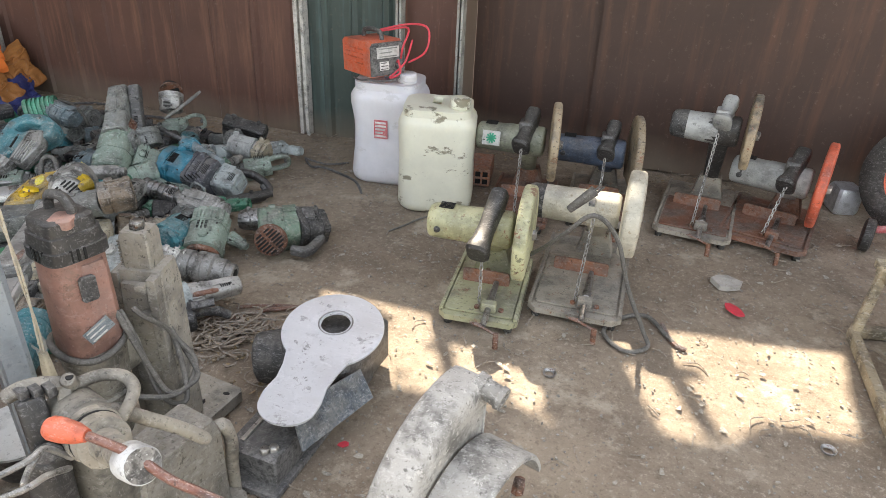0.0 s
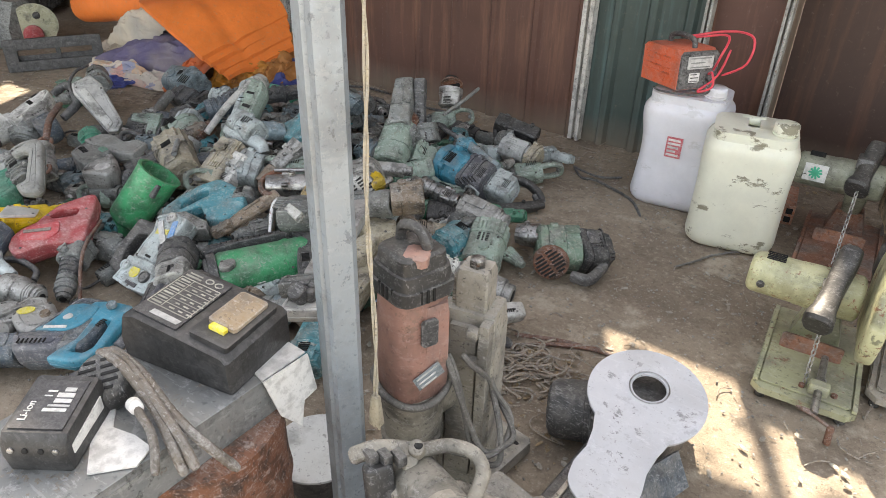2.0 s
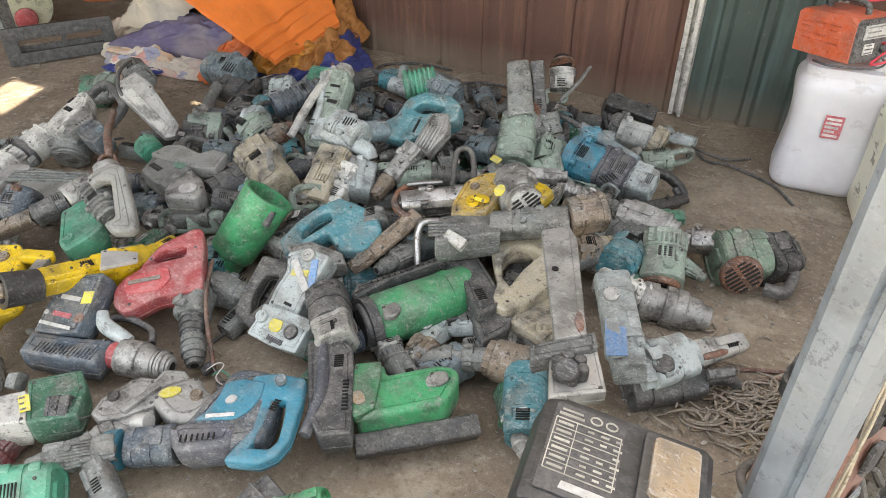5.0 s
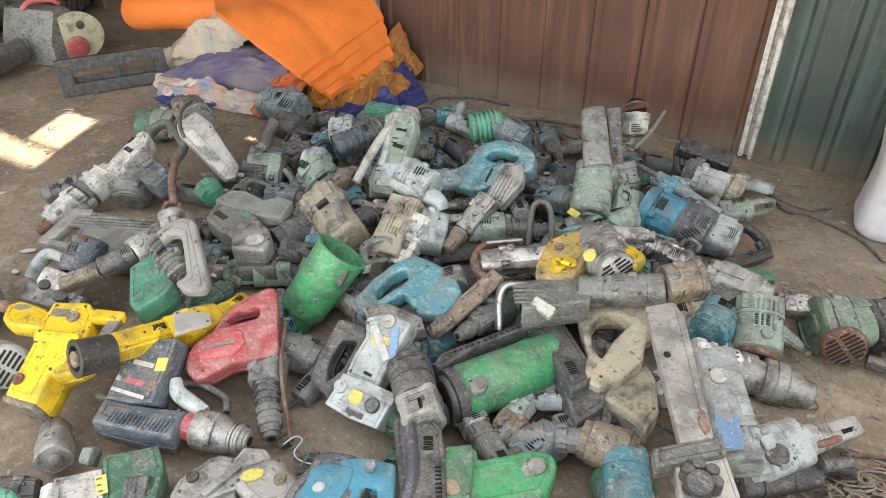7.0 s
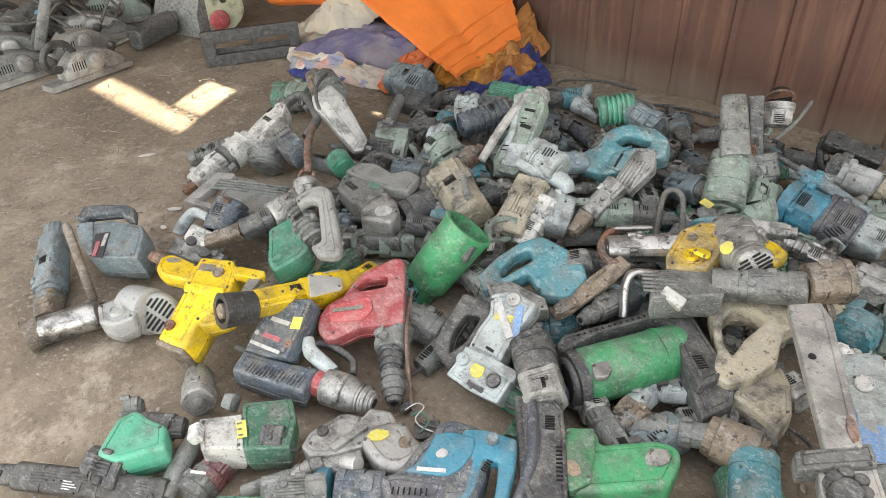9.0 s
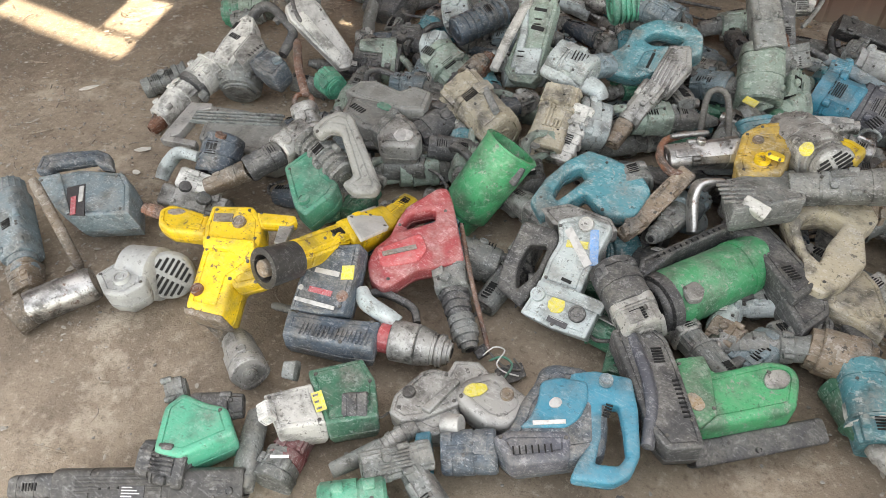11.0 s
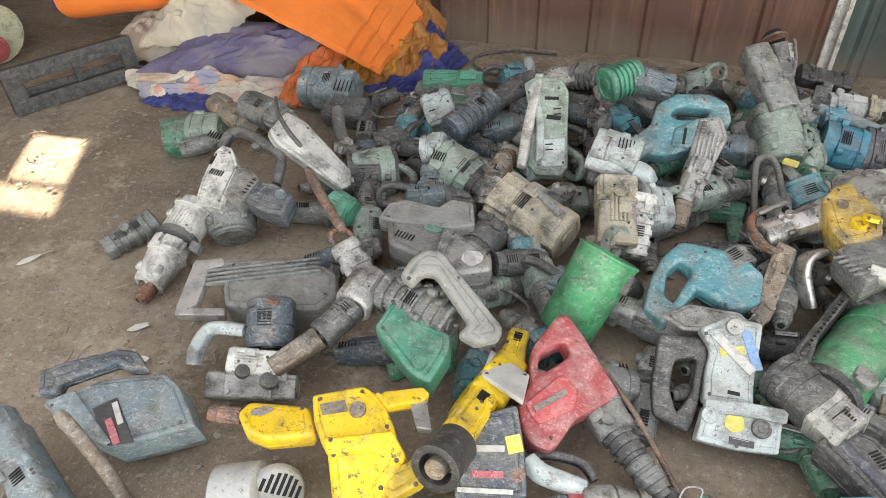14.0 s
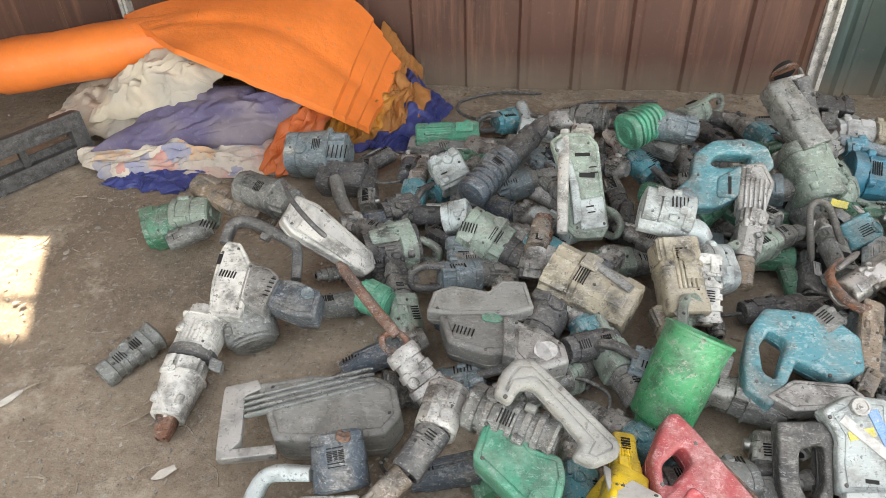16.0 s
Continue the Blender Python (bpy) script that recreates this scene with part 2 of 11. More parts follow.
COPPER = worn("ruddy_steel_rod", (0.30, 0.12, 0.085), 0.45, 0.4, 0.25, 0.4, None, 22)
HUB_PLATE = worn("off_white_plate", (0.80, 0.80, 0.77), 0.45, 0, 0.08, 0.15, None, 16, scuffs=0.2)
CAP_BLACK = worn("oily_black_plastic", (0.03, 0.03, 0.031), 0.42, 0, 0.25, 0.2, None, 14, scuffs=0.35)
RUBBER = worn("dusty_rubber", (0.028, 0.027, 0.026), 0.7, 0, 0.45, 0.1, None, 14, scuffs=0.3)
CORD = worn("grey_cord", (0.10, 0.095, 0.085), 0.6, 0, 0.5, 0.3, None, 20, scuffs=0.3)
SCREW = worn("oxidised_screw", (0.11, 0.105, 0.10), 0.5, 0.5, 0.3, 0.3, None, 30, scuffs=0.4)
DARK = plain("dark_slot", (0.012, 0.012, 0.012), 0.8)
TAG_YELLOW = worn("yellow_sticker", (0.85, 0.72, 0.02), 0.5, 0, 0.2, 0.25, None, 30)
TAG_WHITE = worn("white_sticker", (0.72, 0.72, 0.70), 0.5, 0, 0.15, 0.2, None, 60, scuffs=0.15)
TAG_BLACK = worn("black_sticker", (0.03, 0.03, 0.035), 0.4, 0, 0.08, 0.1, None, 30, scuffs=0.15)
TAG_RED = worn("red_sticker", (0.6, 0.03, 0.06), 0.45, 0, 0.15, 0.2, (0.8, 0.75, 0.75), 70)
TAG_BLUE = worn("blue_sticker", (0.06, 0.28, 0.62), 0.45, 0, 0.35, 0.2, (0.5, 0.55, 0.6), 40)


# ---- mesh kit ----
class Shape:
    """Gathers vertices and faces of one part."""

    def __init__(self):
        self.v, self.f = [], []

    def rings(self, rings, closed=False):
        base, n = len(self.v), len(rings[0])
        for r in rings:
            self.v.extend(r)
        m = len(rings)
        for i in range(m if closed else m - 1):
            a, b = base + i * n, base + ((i + 1) % m) * n
            for k in range(n):
                j = (k + 1) % n
                self.f.append((a + k, a + j, b + j, b + k))
        if not closed:
            self.f.append(tuple(base + k for k in reversed(range(n))))
            self.f.append(tuple(base + (m - 1) * n + k for k in range(n)))
        return self

    def loft(self, a, b, w0, w1=None, flat=1.0, power=2.0, n=16, up=(0, 0, 1), stations=None, jitter=0.012, roll=0.0):
        """A body from a to b: half widths w0 and w1, height over width, squareness, and (place, swell) stations."""
        a, b = Vector(a), Vector(b)
        d = (b - a)
        length = d.length
        d.normalize()
        up = Vector(up)
        if abs(d.dot(up)) > 0.97:
            up = Vector((0, 1, 0))
        side = d.cross(up).normalized()
        top = side.cross(d).normalized()
        if roll:
            q = Matrix.Rotation(radians(roll), 3, d)
            side, top = q @ side, q @ top
        w1 = w0 if w1 is None else w1
        if stations is None:
            e = min(0.3, 0.22 * max(w0, w1) / max(length, 1e-4))
            stations = [(0, 0.80), (e * 0.4, 0.94), (e, 1.0), (0.5, 1.015), (1 - e, 1.0), (1 - e * 0.4, 0.94), (1, 0.80)]
        rs = []
        for s, k in stations:
            w = (w0 + (w1 - w0) * s) * k
            c = a + d * (length * s)
            ring = []
            for i in range(n):
                th = 2 * math.pi * (i + 0.5) / n
                ct, st = math.cos(th), math.sin(th)
                x = math.copysign(abs(ct) ** (2 / power), ct)
                y = math.copysign(abs(st) ** (2 / power), st)
                g = 1 + random.uniform(-jitter, jitter)
                ring.append(c + side * (x * w * g) + top * (y * w * flat * g))
            rs.append(ring)
        return self.rings(rs)

    def tube(self, pts, r, n=9, closed=False, flat=1.0, smooth=5, ends=0.7, power=2.0, normal=None):
        """A bent bar or cord through the points."""
        pts = [Vector(p) for p in pts]
        q = []
        m = len(pts)
        span = m if closed else m - 1
        for i in range(span):
            p0 = pts[(i - 1) % m] if closed or i > 0 else pts[0]
            p1, p2 = pts[i], pts[(i + 1) % m]
            p3 = pts[(i + 2) % m] if closed or i + 2 < m else pts[-1]
            for k in range(smooth):
                t = k / smooth
                q.append(0.5 * ((2 * p1) + (p2 - p0) * t + (2 * p0 - 5 * p1 + 4 * p2 - p3) * t * t + (3 * p1 - p0 - 3 * p2 + p3) * t ** 3))
        if not closed:
            q.append(pts[-1])
        rs, keep = [], None
        for i, p in enumerate(q):
            if closed:
                d = q[(i + 1) % len(q)] - q[i - 1]
            else:
                d = q[min(i + 1, len(q) - 1)] - q[max(i - 1, 0)]
            d = d.normalized() if d.length > 1e-7 else Vector((1, 0, 0))
            if keep is None:
                keep = normal.copy() if normal and abs(normal.dot(d)) < 0.9 else d.orthogonal().normalized()
            keep = (keep - d * keep.dot(d)).normalized()
            other = d.cross(keep)
            k = 1.0 if closed or 0 < i < len(q) - 1 else ends
            ring = []
            for j in range(n):
                ct, st = math.cos(2 * math.pi * (j + 0.5) / n), math.sin(2 * math.pi * (j + 0.5) / n)
                x, y = math.copysign(abs(ct) ** (2 / power), ct), math.copysign(abs(st) ** (2 / power), st)
                ring.append(p + (keep * x + other * (flat * y)) * (r * k))
            rs.append(ring)
        return self.rings(rs, closed)

    def prism(self, outline, frame_m, depth, bevel=0.0):
        """An outline in the x-y plane of a frame, given thickness along its z."""
        cx = sum(p[0] for p in outline) / len(outline)
        cy = sum(p[1] for p in outline) / len(outline)
        rs = []
        rows = [(-depth / 2, 1 - bevel), (-depth / 2 + bevel * depth, 1.0), (depth / 2 - bevel * depth, 1.0), (depth / 2, 1 - bevel)] if bevel else [(-depth / 2, 1.0), (depth / 2, 1.0)]
        for z, k in rows:
            rs.append([frame_m @ Vector((cx + (x - cx) * k, cy + (y - cy) * k, z)) for x, y in outline])
        return self.rings(rs)

    def box(self, c, size, m=None, bevel=0.12):
        m = m or Matrix.Identity(4)
        sx, sy, sz = (v / 2 for v in size)
        k = min(sx, sy) * bevel
        out = [(-sx + k, -sy), (sx - k, -sy), (sx, -sy + k), (sx, sy - k), (sx - k, sy), (-sx + k, sy), (-sx, sy - k), (-sx, -sy + k)]
        return self.prism(out, Matrix.Translation(c) @ m, size[2], min(0.12, bevel))

    def mesh(self, name, origin, mat, sharp=38):
        me = bpy.data.meshes.new(name)
        o = Vector(origin)
        me.from_pydata([tuple(Vector(p) - o) for p in self.v], [], self.f)
        me.materials.append(mat)
        me.polygons.foreach_set("use_smooth", [True] * len(me.polygons))
        me.set_sharp_from_angle(angle=radians(sharp))
        me.update()
        return me


def thing(name, at, label, category, group="", kind=""):
    e = new(name)
    e.empty_display_size = 0.05
    e.location = at
    return tagged(e, label, category, group, kind)


def foot(ob):
    """Where an object stands, parents added."""
    p, o = Vector(ob.location), ob
    while o.parent:
        o = o.parent
        p = p + Vector(o.location)
    return p


def part(name, shape, mat, parent, label=""):
    at = foot(parent)
    ob = new(name, shape.mesh(name, at, mat))
    ob.parent = parent
    return tagged(ob, label)


def solid(name, shape, mat, at, label, category, group="", kind=""):
    """A thing that is one mesh."""
    ob = new(name, shape.mesh(name, at, mat))
    ob.location = at
    return tagged(ob, label, category, group, kind)


def aim(at, along, normal):
    """A frame with x along a way and z along a normal."""
    x = Vector(along).normalized()
    z = Vector(normal)
    z = (z - x * z.dot(x)).normalized()
    y = z.cross(x)
    m = Matrix((x, y, z)).transposed().to_4x4()
    m.translation = at
    return m


# ---- structure ----
def build_ground():
    xs = [-300, -80, -25, -11] + [-7.5 + 0.06 * i for i in range(176)] + [8, 25, 80, 300]
    ys = [-300, -80, -20, -5, -2] + [-0.6 + 0.06 * i for i in range(76)] + [8, 25, 80, 300]
    me = bpy.data.meshes.new("ground")
    vs = []
    for y in ys:
        for x in xs:
            z = 0.0
            if -7.6 < x < 3.1 and -0.7 < y < 4.0:
                z = 0.010 * noise.noise((x * 1.7, y * 1.7, 0)) + 0.004 * noise.noise((x * 9, y * 9, 3))
            vs.append((x, y, z - 0.004))
    nx = len(xs)
    fs = [(j * nx + i, j * nx + i + 1, (j + 1) * nx + i + 1, (j + 1) * nx + i) for j in range(len(ys) - 1) for i in range(nx - 1)]
    me.from_pydata(vs, [], fs)
    me.polygons.foreach_set("use_smooth", [True] * len(me.polygons))
    me.materials.append(GROUND)
    tagged(new("ground", me), "dusty bare earth yard floor with grit and stains", "ground", kind="structure")


def ribbed(x0, x1, z0, z1, y, pitch, rib, depth):
    """Folded sheet standing along x: flats and raised ribs, with a back face."""
    xs, x = [], x0
    while x < x1 - 1e-6:
        f = (x - x0) % pitch
        xs.append(x)
        x += pitch
    pts = []
    for p in xs:
        for dx, dy in ((0, 0), (pitch - rib, 0), (pitch - rib * 0.75, -depth), (pitch - rib * 0.25, -depth)):
            if p + dx < x1:
                pts.append((p + dx, dy))
    pts.append((x1, 0))
    s = Shape()
    lo = [Vector((px, y + dy, z0)) for px, dy in pts]
    zs = [z0, z0 + (z1 - z0) * 0.12, z0 + (z1 - z0) * 0.45, z1]
    n = len(pts)
    for off in (0.0, 0.004):
        base = len(s.v)
        for k, z in enumerate(zs):
            for i, (px, dy) in enumerate(pts):
                wob = 0.004 * noise.noise((px * 2.1, z * 2.3, y)) if 0 < k else 0
                s.v.append(Vector((px, y + dy + off + wob, z)))
        for k in range(len(zs) - 1):
            for i in range(n - 1):
                q = (base + k * n + i, base + k * n + i + 1, base + (k + 1) * n + i + 1, base + (k + 1) * n + i)
                s.f.append(q if off == 0 else tuple(reversed(q)))
    return s


def wall_piece(name, shape, mat, at, label):
    return solid(name, shape, mat, at, label, "wall", kind="structure")


build_ground()
WY = 3.465
RY = 3.715
wall_piece("wall_north", ribbed(-9.2, -1.43, -0.02, 1.28, WY, 0.242, 0.055, 0.016), WALL_RED, (-5, WY, 0), "red-brown ribbed steel sheet fence with rust streaks")
wall_piece("wall_green", ribbed(-1.45, -0.90, -0.02, 1.28, WY + 0.012, 0.166, 0.06, 0.02), WALL_GREEN, (-1.2, WY, 0), "faded green corrugated sheet panel in the fence")
wall_piece("wall_middle", ribbed(-0.915, -0.59, -0.02, 1.28, WY + 0.03, 0.6, 0.02, 0.006), WALL_RED, (-0.75, WY, 0), "narrow red-brown steel sheet in the fence")
wall_piece("wall_east", ribbed(-0.592, 4.2, -0.02, 1.62, RY, 2.0, 0.02, 0.004), WALL_RED_B, (1, RY, 0), "flat red-brown steel plate wall")
wall_piece("wall_plate", Shape().box((1.23, RY - 0.03, 0.81), (2.40, 0.02, 1.62), Matrix.Identity(4), 0.004), WALL_RED_B, (1.2, RY, 0), "overlapping red-brown steel plate leaning on the wall")
# out-of-view wall added to cut the light on the heap's west side
wall_piece("shade_wall_side", Shape().box((-7.2, 0.6, 1.3), (0.03, 5.6, 2.65)), WALL_RED, (-7.2, 0.6, 0), "unseen plain red-brown steel wall, added to darken the west side")
wall_piece("wall_west", ribbed(-9.2, -9.1, -0.02, 2.6, 3.4, 0.3, 0.05, 0.01), WALL_RED, (-9.15, 3.4, 0), "red-brown steel sheet corner")


def post(name, x, y, w, mat, label, z1=2.5, lean=0.0):
    s = Shape()
    s.box((x - w * 0.32, y - 0.004, z1 / 2), (w * 0.36, 0.045, z1), Matrix.Identity(4), 0.1)
    s.box((x + w * 0.34, y - 0.012, z1 / 2), (w * 0.30, 0.055, z1), Matrix.Identity(4), 0.1)
    s.box((x, y + 0.012, z1 / 2), (w * 0.9, 0.02, z1), Matrix.Identity(4), 0.1)
    solid(name, s, mat, (x, y, 0), label, "post", kind="structure")


post("post_white", -1.442, WY - 0.015, 0.062, POST_WHITE, "flaking white painted steel fence post")
post("post_far", -3.50, WY - 0.012, 0.05, POST_WHITE, "flaking white painted steel fence post")
post("post_farther", -4.55, WY - 0.012, 0.045, POST_WHITE, "flaking white painted steel fence post")
post("post_slim", -0.905, WY - 0.01, 0.035, POST_GREY, "slim grey steel fence post")
post("post_grey", -0.595, WY - 0.02, 0.034, POST_GREY, "faded grey painted steel fence post")


# unseen sheets with gaps and an unseen roof, added to shape the yard's sunlight
def sun_mask_sheets():
    s = Shape()

    def band(x0, x1, z0, z1, y):
        s.box(((x0 + x1) / 2, y, (z0 + z1) / 2), (x1 - x0, 0.012, z1 - z0), Matrix.Identity(4), 0.02)

    y = WY + 0.05
    band(-9.2, -5.80, 1.26, 2.62, y)
    band(-5.80, -4.90, 2.36, 2.62, y)
    band(-5.80, -5.17, 1.26, 2.06, y)
    band(-5.17, -4.92, 1.26, 1.66, y)
    band(-5.17, -4.92, 2.03, 2.06, y)
    band(-4.92, -4.90, 1.26, 2.36, y)
    band(-4.90, -4.02, 1.26, 2.62, y)
    band(-4.02, -3.95, 1.26, 1.33, y)
    band(-4.02, -3.95, 1.37, 2.62, y)
    band(-3.95, -1.36, 1.26, 2.62, y)
    band(-1.36, -0.60, 1.26, 1.76, y)
    band(-0.95, -0.60, 1.74, 1.91, y)
    band(-1.36, -0.60, 2.22, 2.62, y)
    band(-0.64, -0.60, 1.74, 2.24, y)
    # loose plates added in the opening to dapple the sunlight
    rnd = random.Random(5)
    for _ in range(17):
        lx = rnd.uniform(0.04, 0.12)
        s.box((rnd.uniform(-1.36, -0.64), y + rnd.uniform(-0.06, 0.10), rnd.uniform(1.74, 2.24)), (lx, 0.01, lx * rnd.uniform(0.35, 0.9)), Matrix.Rotation(rnd.uniform(-0.9, 0.9), 4, "Y"), 0.3)
    y = RY + 0.05
    band(-0.62, -0.46, 1.60, 2.62, y)
    face = Matrix.Translation((0, y, 0)) @ Matrix.Rotation(radians(90), 4, "X")
    # sheets cut round a slanting gap that shapes the sun patch on the ground
    s.prism([(-0.46, 1.60), (0.60, 1.60), (0.60, 1.69), (0.36, 1.73), (-0.20, 1.83), (-0.46, 1.92)], face, 0.012)
    s.prism([(0.36, 1.73), (0.60, 1.69), (0.60, 2.62), (0.10, 2.62), (0.125, 2.24)], face, 0.012)
    s.prism([(-0.46, 2.44), (-0.30, 2.42), (-0.12, 2.26), (0.125, 2.24), (0.10, 2.62), (-0.46, 2.62)], face, 0.012)
    band(-0.46, -0.22, 2.06, 2.11, y)
    band(-0.34, -0.28, 1.90, 2.40, y)
    band(0.60, 4.2, 1.60, 2.62, y)
    s.box((-0.60, (WY + RY) / 2 + 0.03, 1.30), (0.012, RY - WY + 0.06, 2.64), Matrix.Identity(4), 0.02)
    return s


solid("sun_mask_wall", sun_mask_sheets(), WALL_RED, (-2, WY, 1.5), "unseen red-brown sheets with gaps, added to shape the sunlight", "wall", kind="structure")
# roof pieces added out of view, sized to block sun and darken the west
solid("roof", Shape().box((-5.0, 3.05, 2.64), (8.4, 1.60, 0.02)).box((-0.2, 3.18, 2.641), (1.2, 1.34, 0.02)).box((-4.0, 1.70, 2.638), (4.2, 1.1, 0.02)).box((2.3, 3.17, 2.642), (3.8, 1.36, 0.02)).box((-6.3, 1.05, 2.66), (3.4, 2.4, 0.02)), ROOF_TIN, (-2.5, 2.3, 2.64), "unseen grey tin roof, added to block sun and sky light", "roof", kind="structure")


# ---- post, string and the white cans ----
def support_pole():
    t = thing("roof_pole", (-0.757, 0.99, 0), "galvanised folded steel pole standing on the ground", "pole")
    s = Shape()
    out = [(-0.036, -0.018), (-0.026, -0.026), (0.006, -0.026), (0.010, -0.014), (0.016, -0.014), (0.020, -0.024), (0.034, -0.022), (0.038, 0.016), (0.03, 0.026), (-0.028, 0.026), (-0.036, 0.018)]
    turn = Matrix.Rotation(radians(-24), 4, "Z")
    turn.translation = (-0.757, 0.99, 1.30)
    s.prism(out, turn, 2.62)
    part("shaft", s, GALV, t)
    b = Shape()
    b.box((-0.757, 0.99, 0.006), (0.16, 0.16, 0.012))
    part("base_plate", b, RUST, t)


def hanging_string():
    x, y = -0.705, 1.017
    t = thing("mains_cable", (x, y, 0.47), "dirty cream twisted cord with a plug hanging beside the pole", "cord")
    s = Shape()
    for k in (0, math.pi):
        pts = [(x + 0.0025 * math.cos(k + i * 0.9) + 0.004 * math.sin(i * 0.5), y + 0.0025 * math.sin(k + i * 0.9), 0.455 + 0.04 * i) for i in range(55)]
        s.tube(pts, 0.0024, 6, smooth=2)
    part("cord", s, CORD_CREAM, t)
    p = Shape()
    p.loft((x, y, 0.462), (x, y, 0.395), 0.008, 0.0135, 0.75, 4)
    p.loft((x - 0.006, y, 0.397), (x - 0.006, y, 0.383), 0.0025, 0.0025)
    p.loft((x + 0.006, y, 0.397), (x + 0.006, y, 0.383), 0.0025, 0.0025)
    part("plug", p, PLUG_CREAM, t, "dirty cream plug")


CORD_CREAM = worn("cream_cord", (0.42, 0.37, 0.27), 0.7, 0, 0.3, 0.3, None, 25)
PLUG_CREAM = worn("cream_plug", (0.62, 0.55, 0.40), 0.55, 0, 0.3, 0.3, None, 25, scuffs=0.3)


def can_plastic(name, col, dirt):
    m, n, l, s = tree(name)
    f = noise_node(n, l, 9, 7, 0.7)
    g = noise_node(n, l, 50, 5, 0.7)
    c = mix(n, l, ramp(n, l, f, 0.35, 0.75), col, tuple(v * 0.86 for v in col))
    c = mix(n, l, ramp(n, l, noise_node(n, l, 6.5, 9, 0.72, stretch=(1.0, 1.0, 1.8)), 0.575, 0.61, (0, 0, 0), (dirt,) * 3), c, (0.16, 0.14, 0.085))
    c = mix(n, l, ramp(n, l, g, 0.64, 0.75, (0, 0, 0), (dirt * 0.7,) * 3), c, (0.35, 0.3, 0.23))
    l.new(c, s.inputs["Base Color"])
    s.inputs["Roughness"].default_value = 0.38
    s.inputs["Subsurface Weight"].default_value = 0.25
    s.inputs["Subsurface Radius"].default_value = (0.03, 0.025, 0.02)
    bump(n, l, f, 0.25, 0.01, s)
    return m


CAN_CREAM = can_plastic("cream_polythene", (0.74, 0.74, 0.62), 0.85)
CAN_WHITE = can_plastic("white_polythene", (0.72, 0.72, 0.76), 0.18)


def jerrycan(at, yaw, w, d, h, mat, label, waist):
    t = thing("jerrycan", at, label, "jerrycan", "plastic cans by the fence")
    m = Matrix.Translation(at) @ Matrix.Rotation(radians(yaw), 4, "Z")

    def corners(x, y, q, slot=False):
        out = []
        for cx, cy, a0 in ((x - q, -y + q, -90), (x - q, y - q, 0), (-x + q, y - q, 90), (-x + q, -y + q, 180)):
            for k in range(7):
                a = radians(a0 + k * 15)
                out.append((cx + q * math.cos(a), cy + q * math.sin(a)))
            if slot and a0 == 0:
                out += [(0.012, y), (0.012, -0.02), (-0.030, -0.02), (-0.030, y)]
        return out

    def ring(z, k, soft=1.0):
        x, y = w / 2 * k, d / 2 * k
        return [m @ Vector((px, py, z)) for px, py in corners(x, y, min(x, y) * 0.52 * soft)]

    s = Shape()
    rows = [(0.0, 0.84), (0.006, 0.90), (0.014, 0.945), (0.026, 0.98), (0.045, 1.0), (0.16 * h, 1.0 - waist * 0.2), (0.30 * h, 1.0 - waist * 0.65), (0.42 * h, 1.0 - waist * 0.95), (0.52 * h, 1.0 - waist), (0.62 * h, 1.0 - waist * 0.8), (0.70 * h, 1.0 - waist * 0.4), (0.76 * h, 1.0 - waist * 0.1), (0.80 * h, 1.0), (0.835 * h, 1.0), (0.865 * h, 0.975), (0.89 * h, 0.93), (0.91 * h, 0.88)]
    s.rings([ring(z, k) for z, k in rows])
    # the shoulder block has a slot for the moulded grip
    s.prism(corners(w * 0.44, d * 0.44, d * 0.22, True), m @ Matrix.Translation((0, 0, h * 0.94)), h * 0.085, 0.06)
    part("body", s, mat, t)
    hd = Shape()
    hd.loft(m @ Vector((-0.05, d * 0.33, h * 0.955)), m @ Vector((0.03, d * 0.33, h * 0.955)), 0.018, 0.018, 0.9, 3, 16, (0, 0, 1), [(0, 0.9), (0.05, 1.0), (0.95, 1.0), (1, 0.9)], 0)
    part("handle", hd, mat, t)
    n = Shape()
    a = m @ Vector((0.092, -0.055, h * 0.965))
    n.loft(a, a + Vector((0, 0, 0.035)), 0.036, 0.036, n=18)
    part("neck", n, mat, t)
    cp = Shape()
    st = [(0, 0.98), (0.06, 1.02), (0.16, 1.02), (0.18, 0.94), (0.24, 0.94), (0.26, 1.0), (0.80, 0.985), (0.93, 0.95), (1.0, 0.86)]
    cp.loft(a + Vector((0, 0, 0.012)), a + Vector((0, 0, 0.052)), 0.042, 0.041, n=36, stations=st, jitter=0.012)
    part("cap", cp, mat, t)
    return t, m


def label_plate(parent, name, at, along, normal, lx, ly, mat, thick=0.003, label="", marks=None, rows=0):
    s = Shape()
    m = aim(at, along, normal)
    s.prism([(-lx / 2, -ly / 2), (lx / 2, -ly / 2), (lx / 2, ly / 2), (-lx / 2, ly / 2)], m, thick)
    p = part(name, s, mat, parent, label)
    if marks:
        for i in range(rows):
            b = Shape()
            y = ly * (0.36 - 0.72 * i / max(rows - 1, 1))
            x0, x1 = -lx * 0.4, lx * random.uniform(0.05, 0.4)
            b.prism([(x0, y - ly * 0.05), (x1, y - ly * 0.05), (x1, y + ly * 0.05), (x0, y + ly * 0.05)], m @ Matrix.Translation((0, 0, thick * 0.5 + 0.0006)), 0.0012)
            part("print", b, marks, p)
    return p


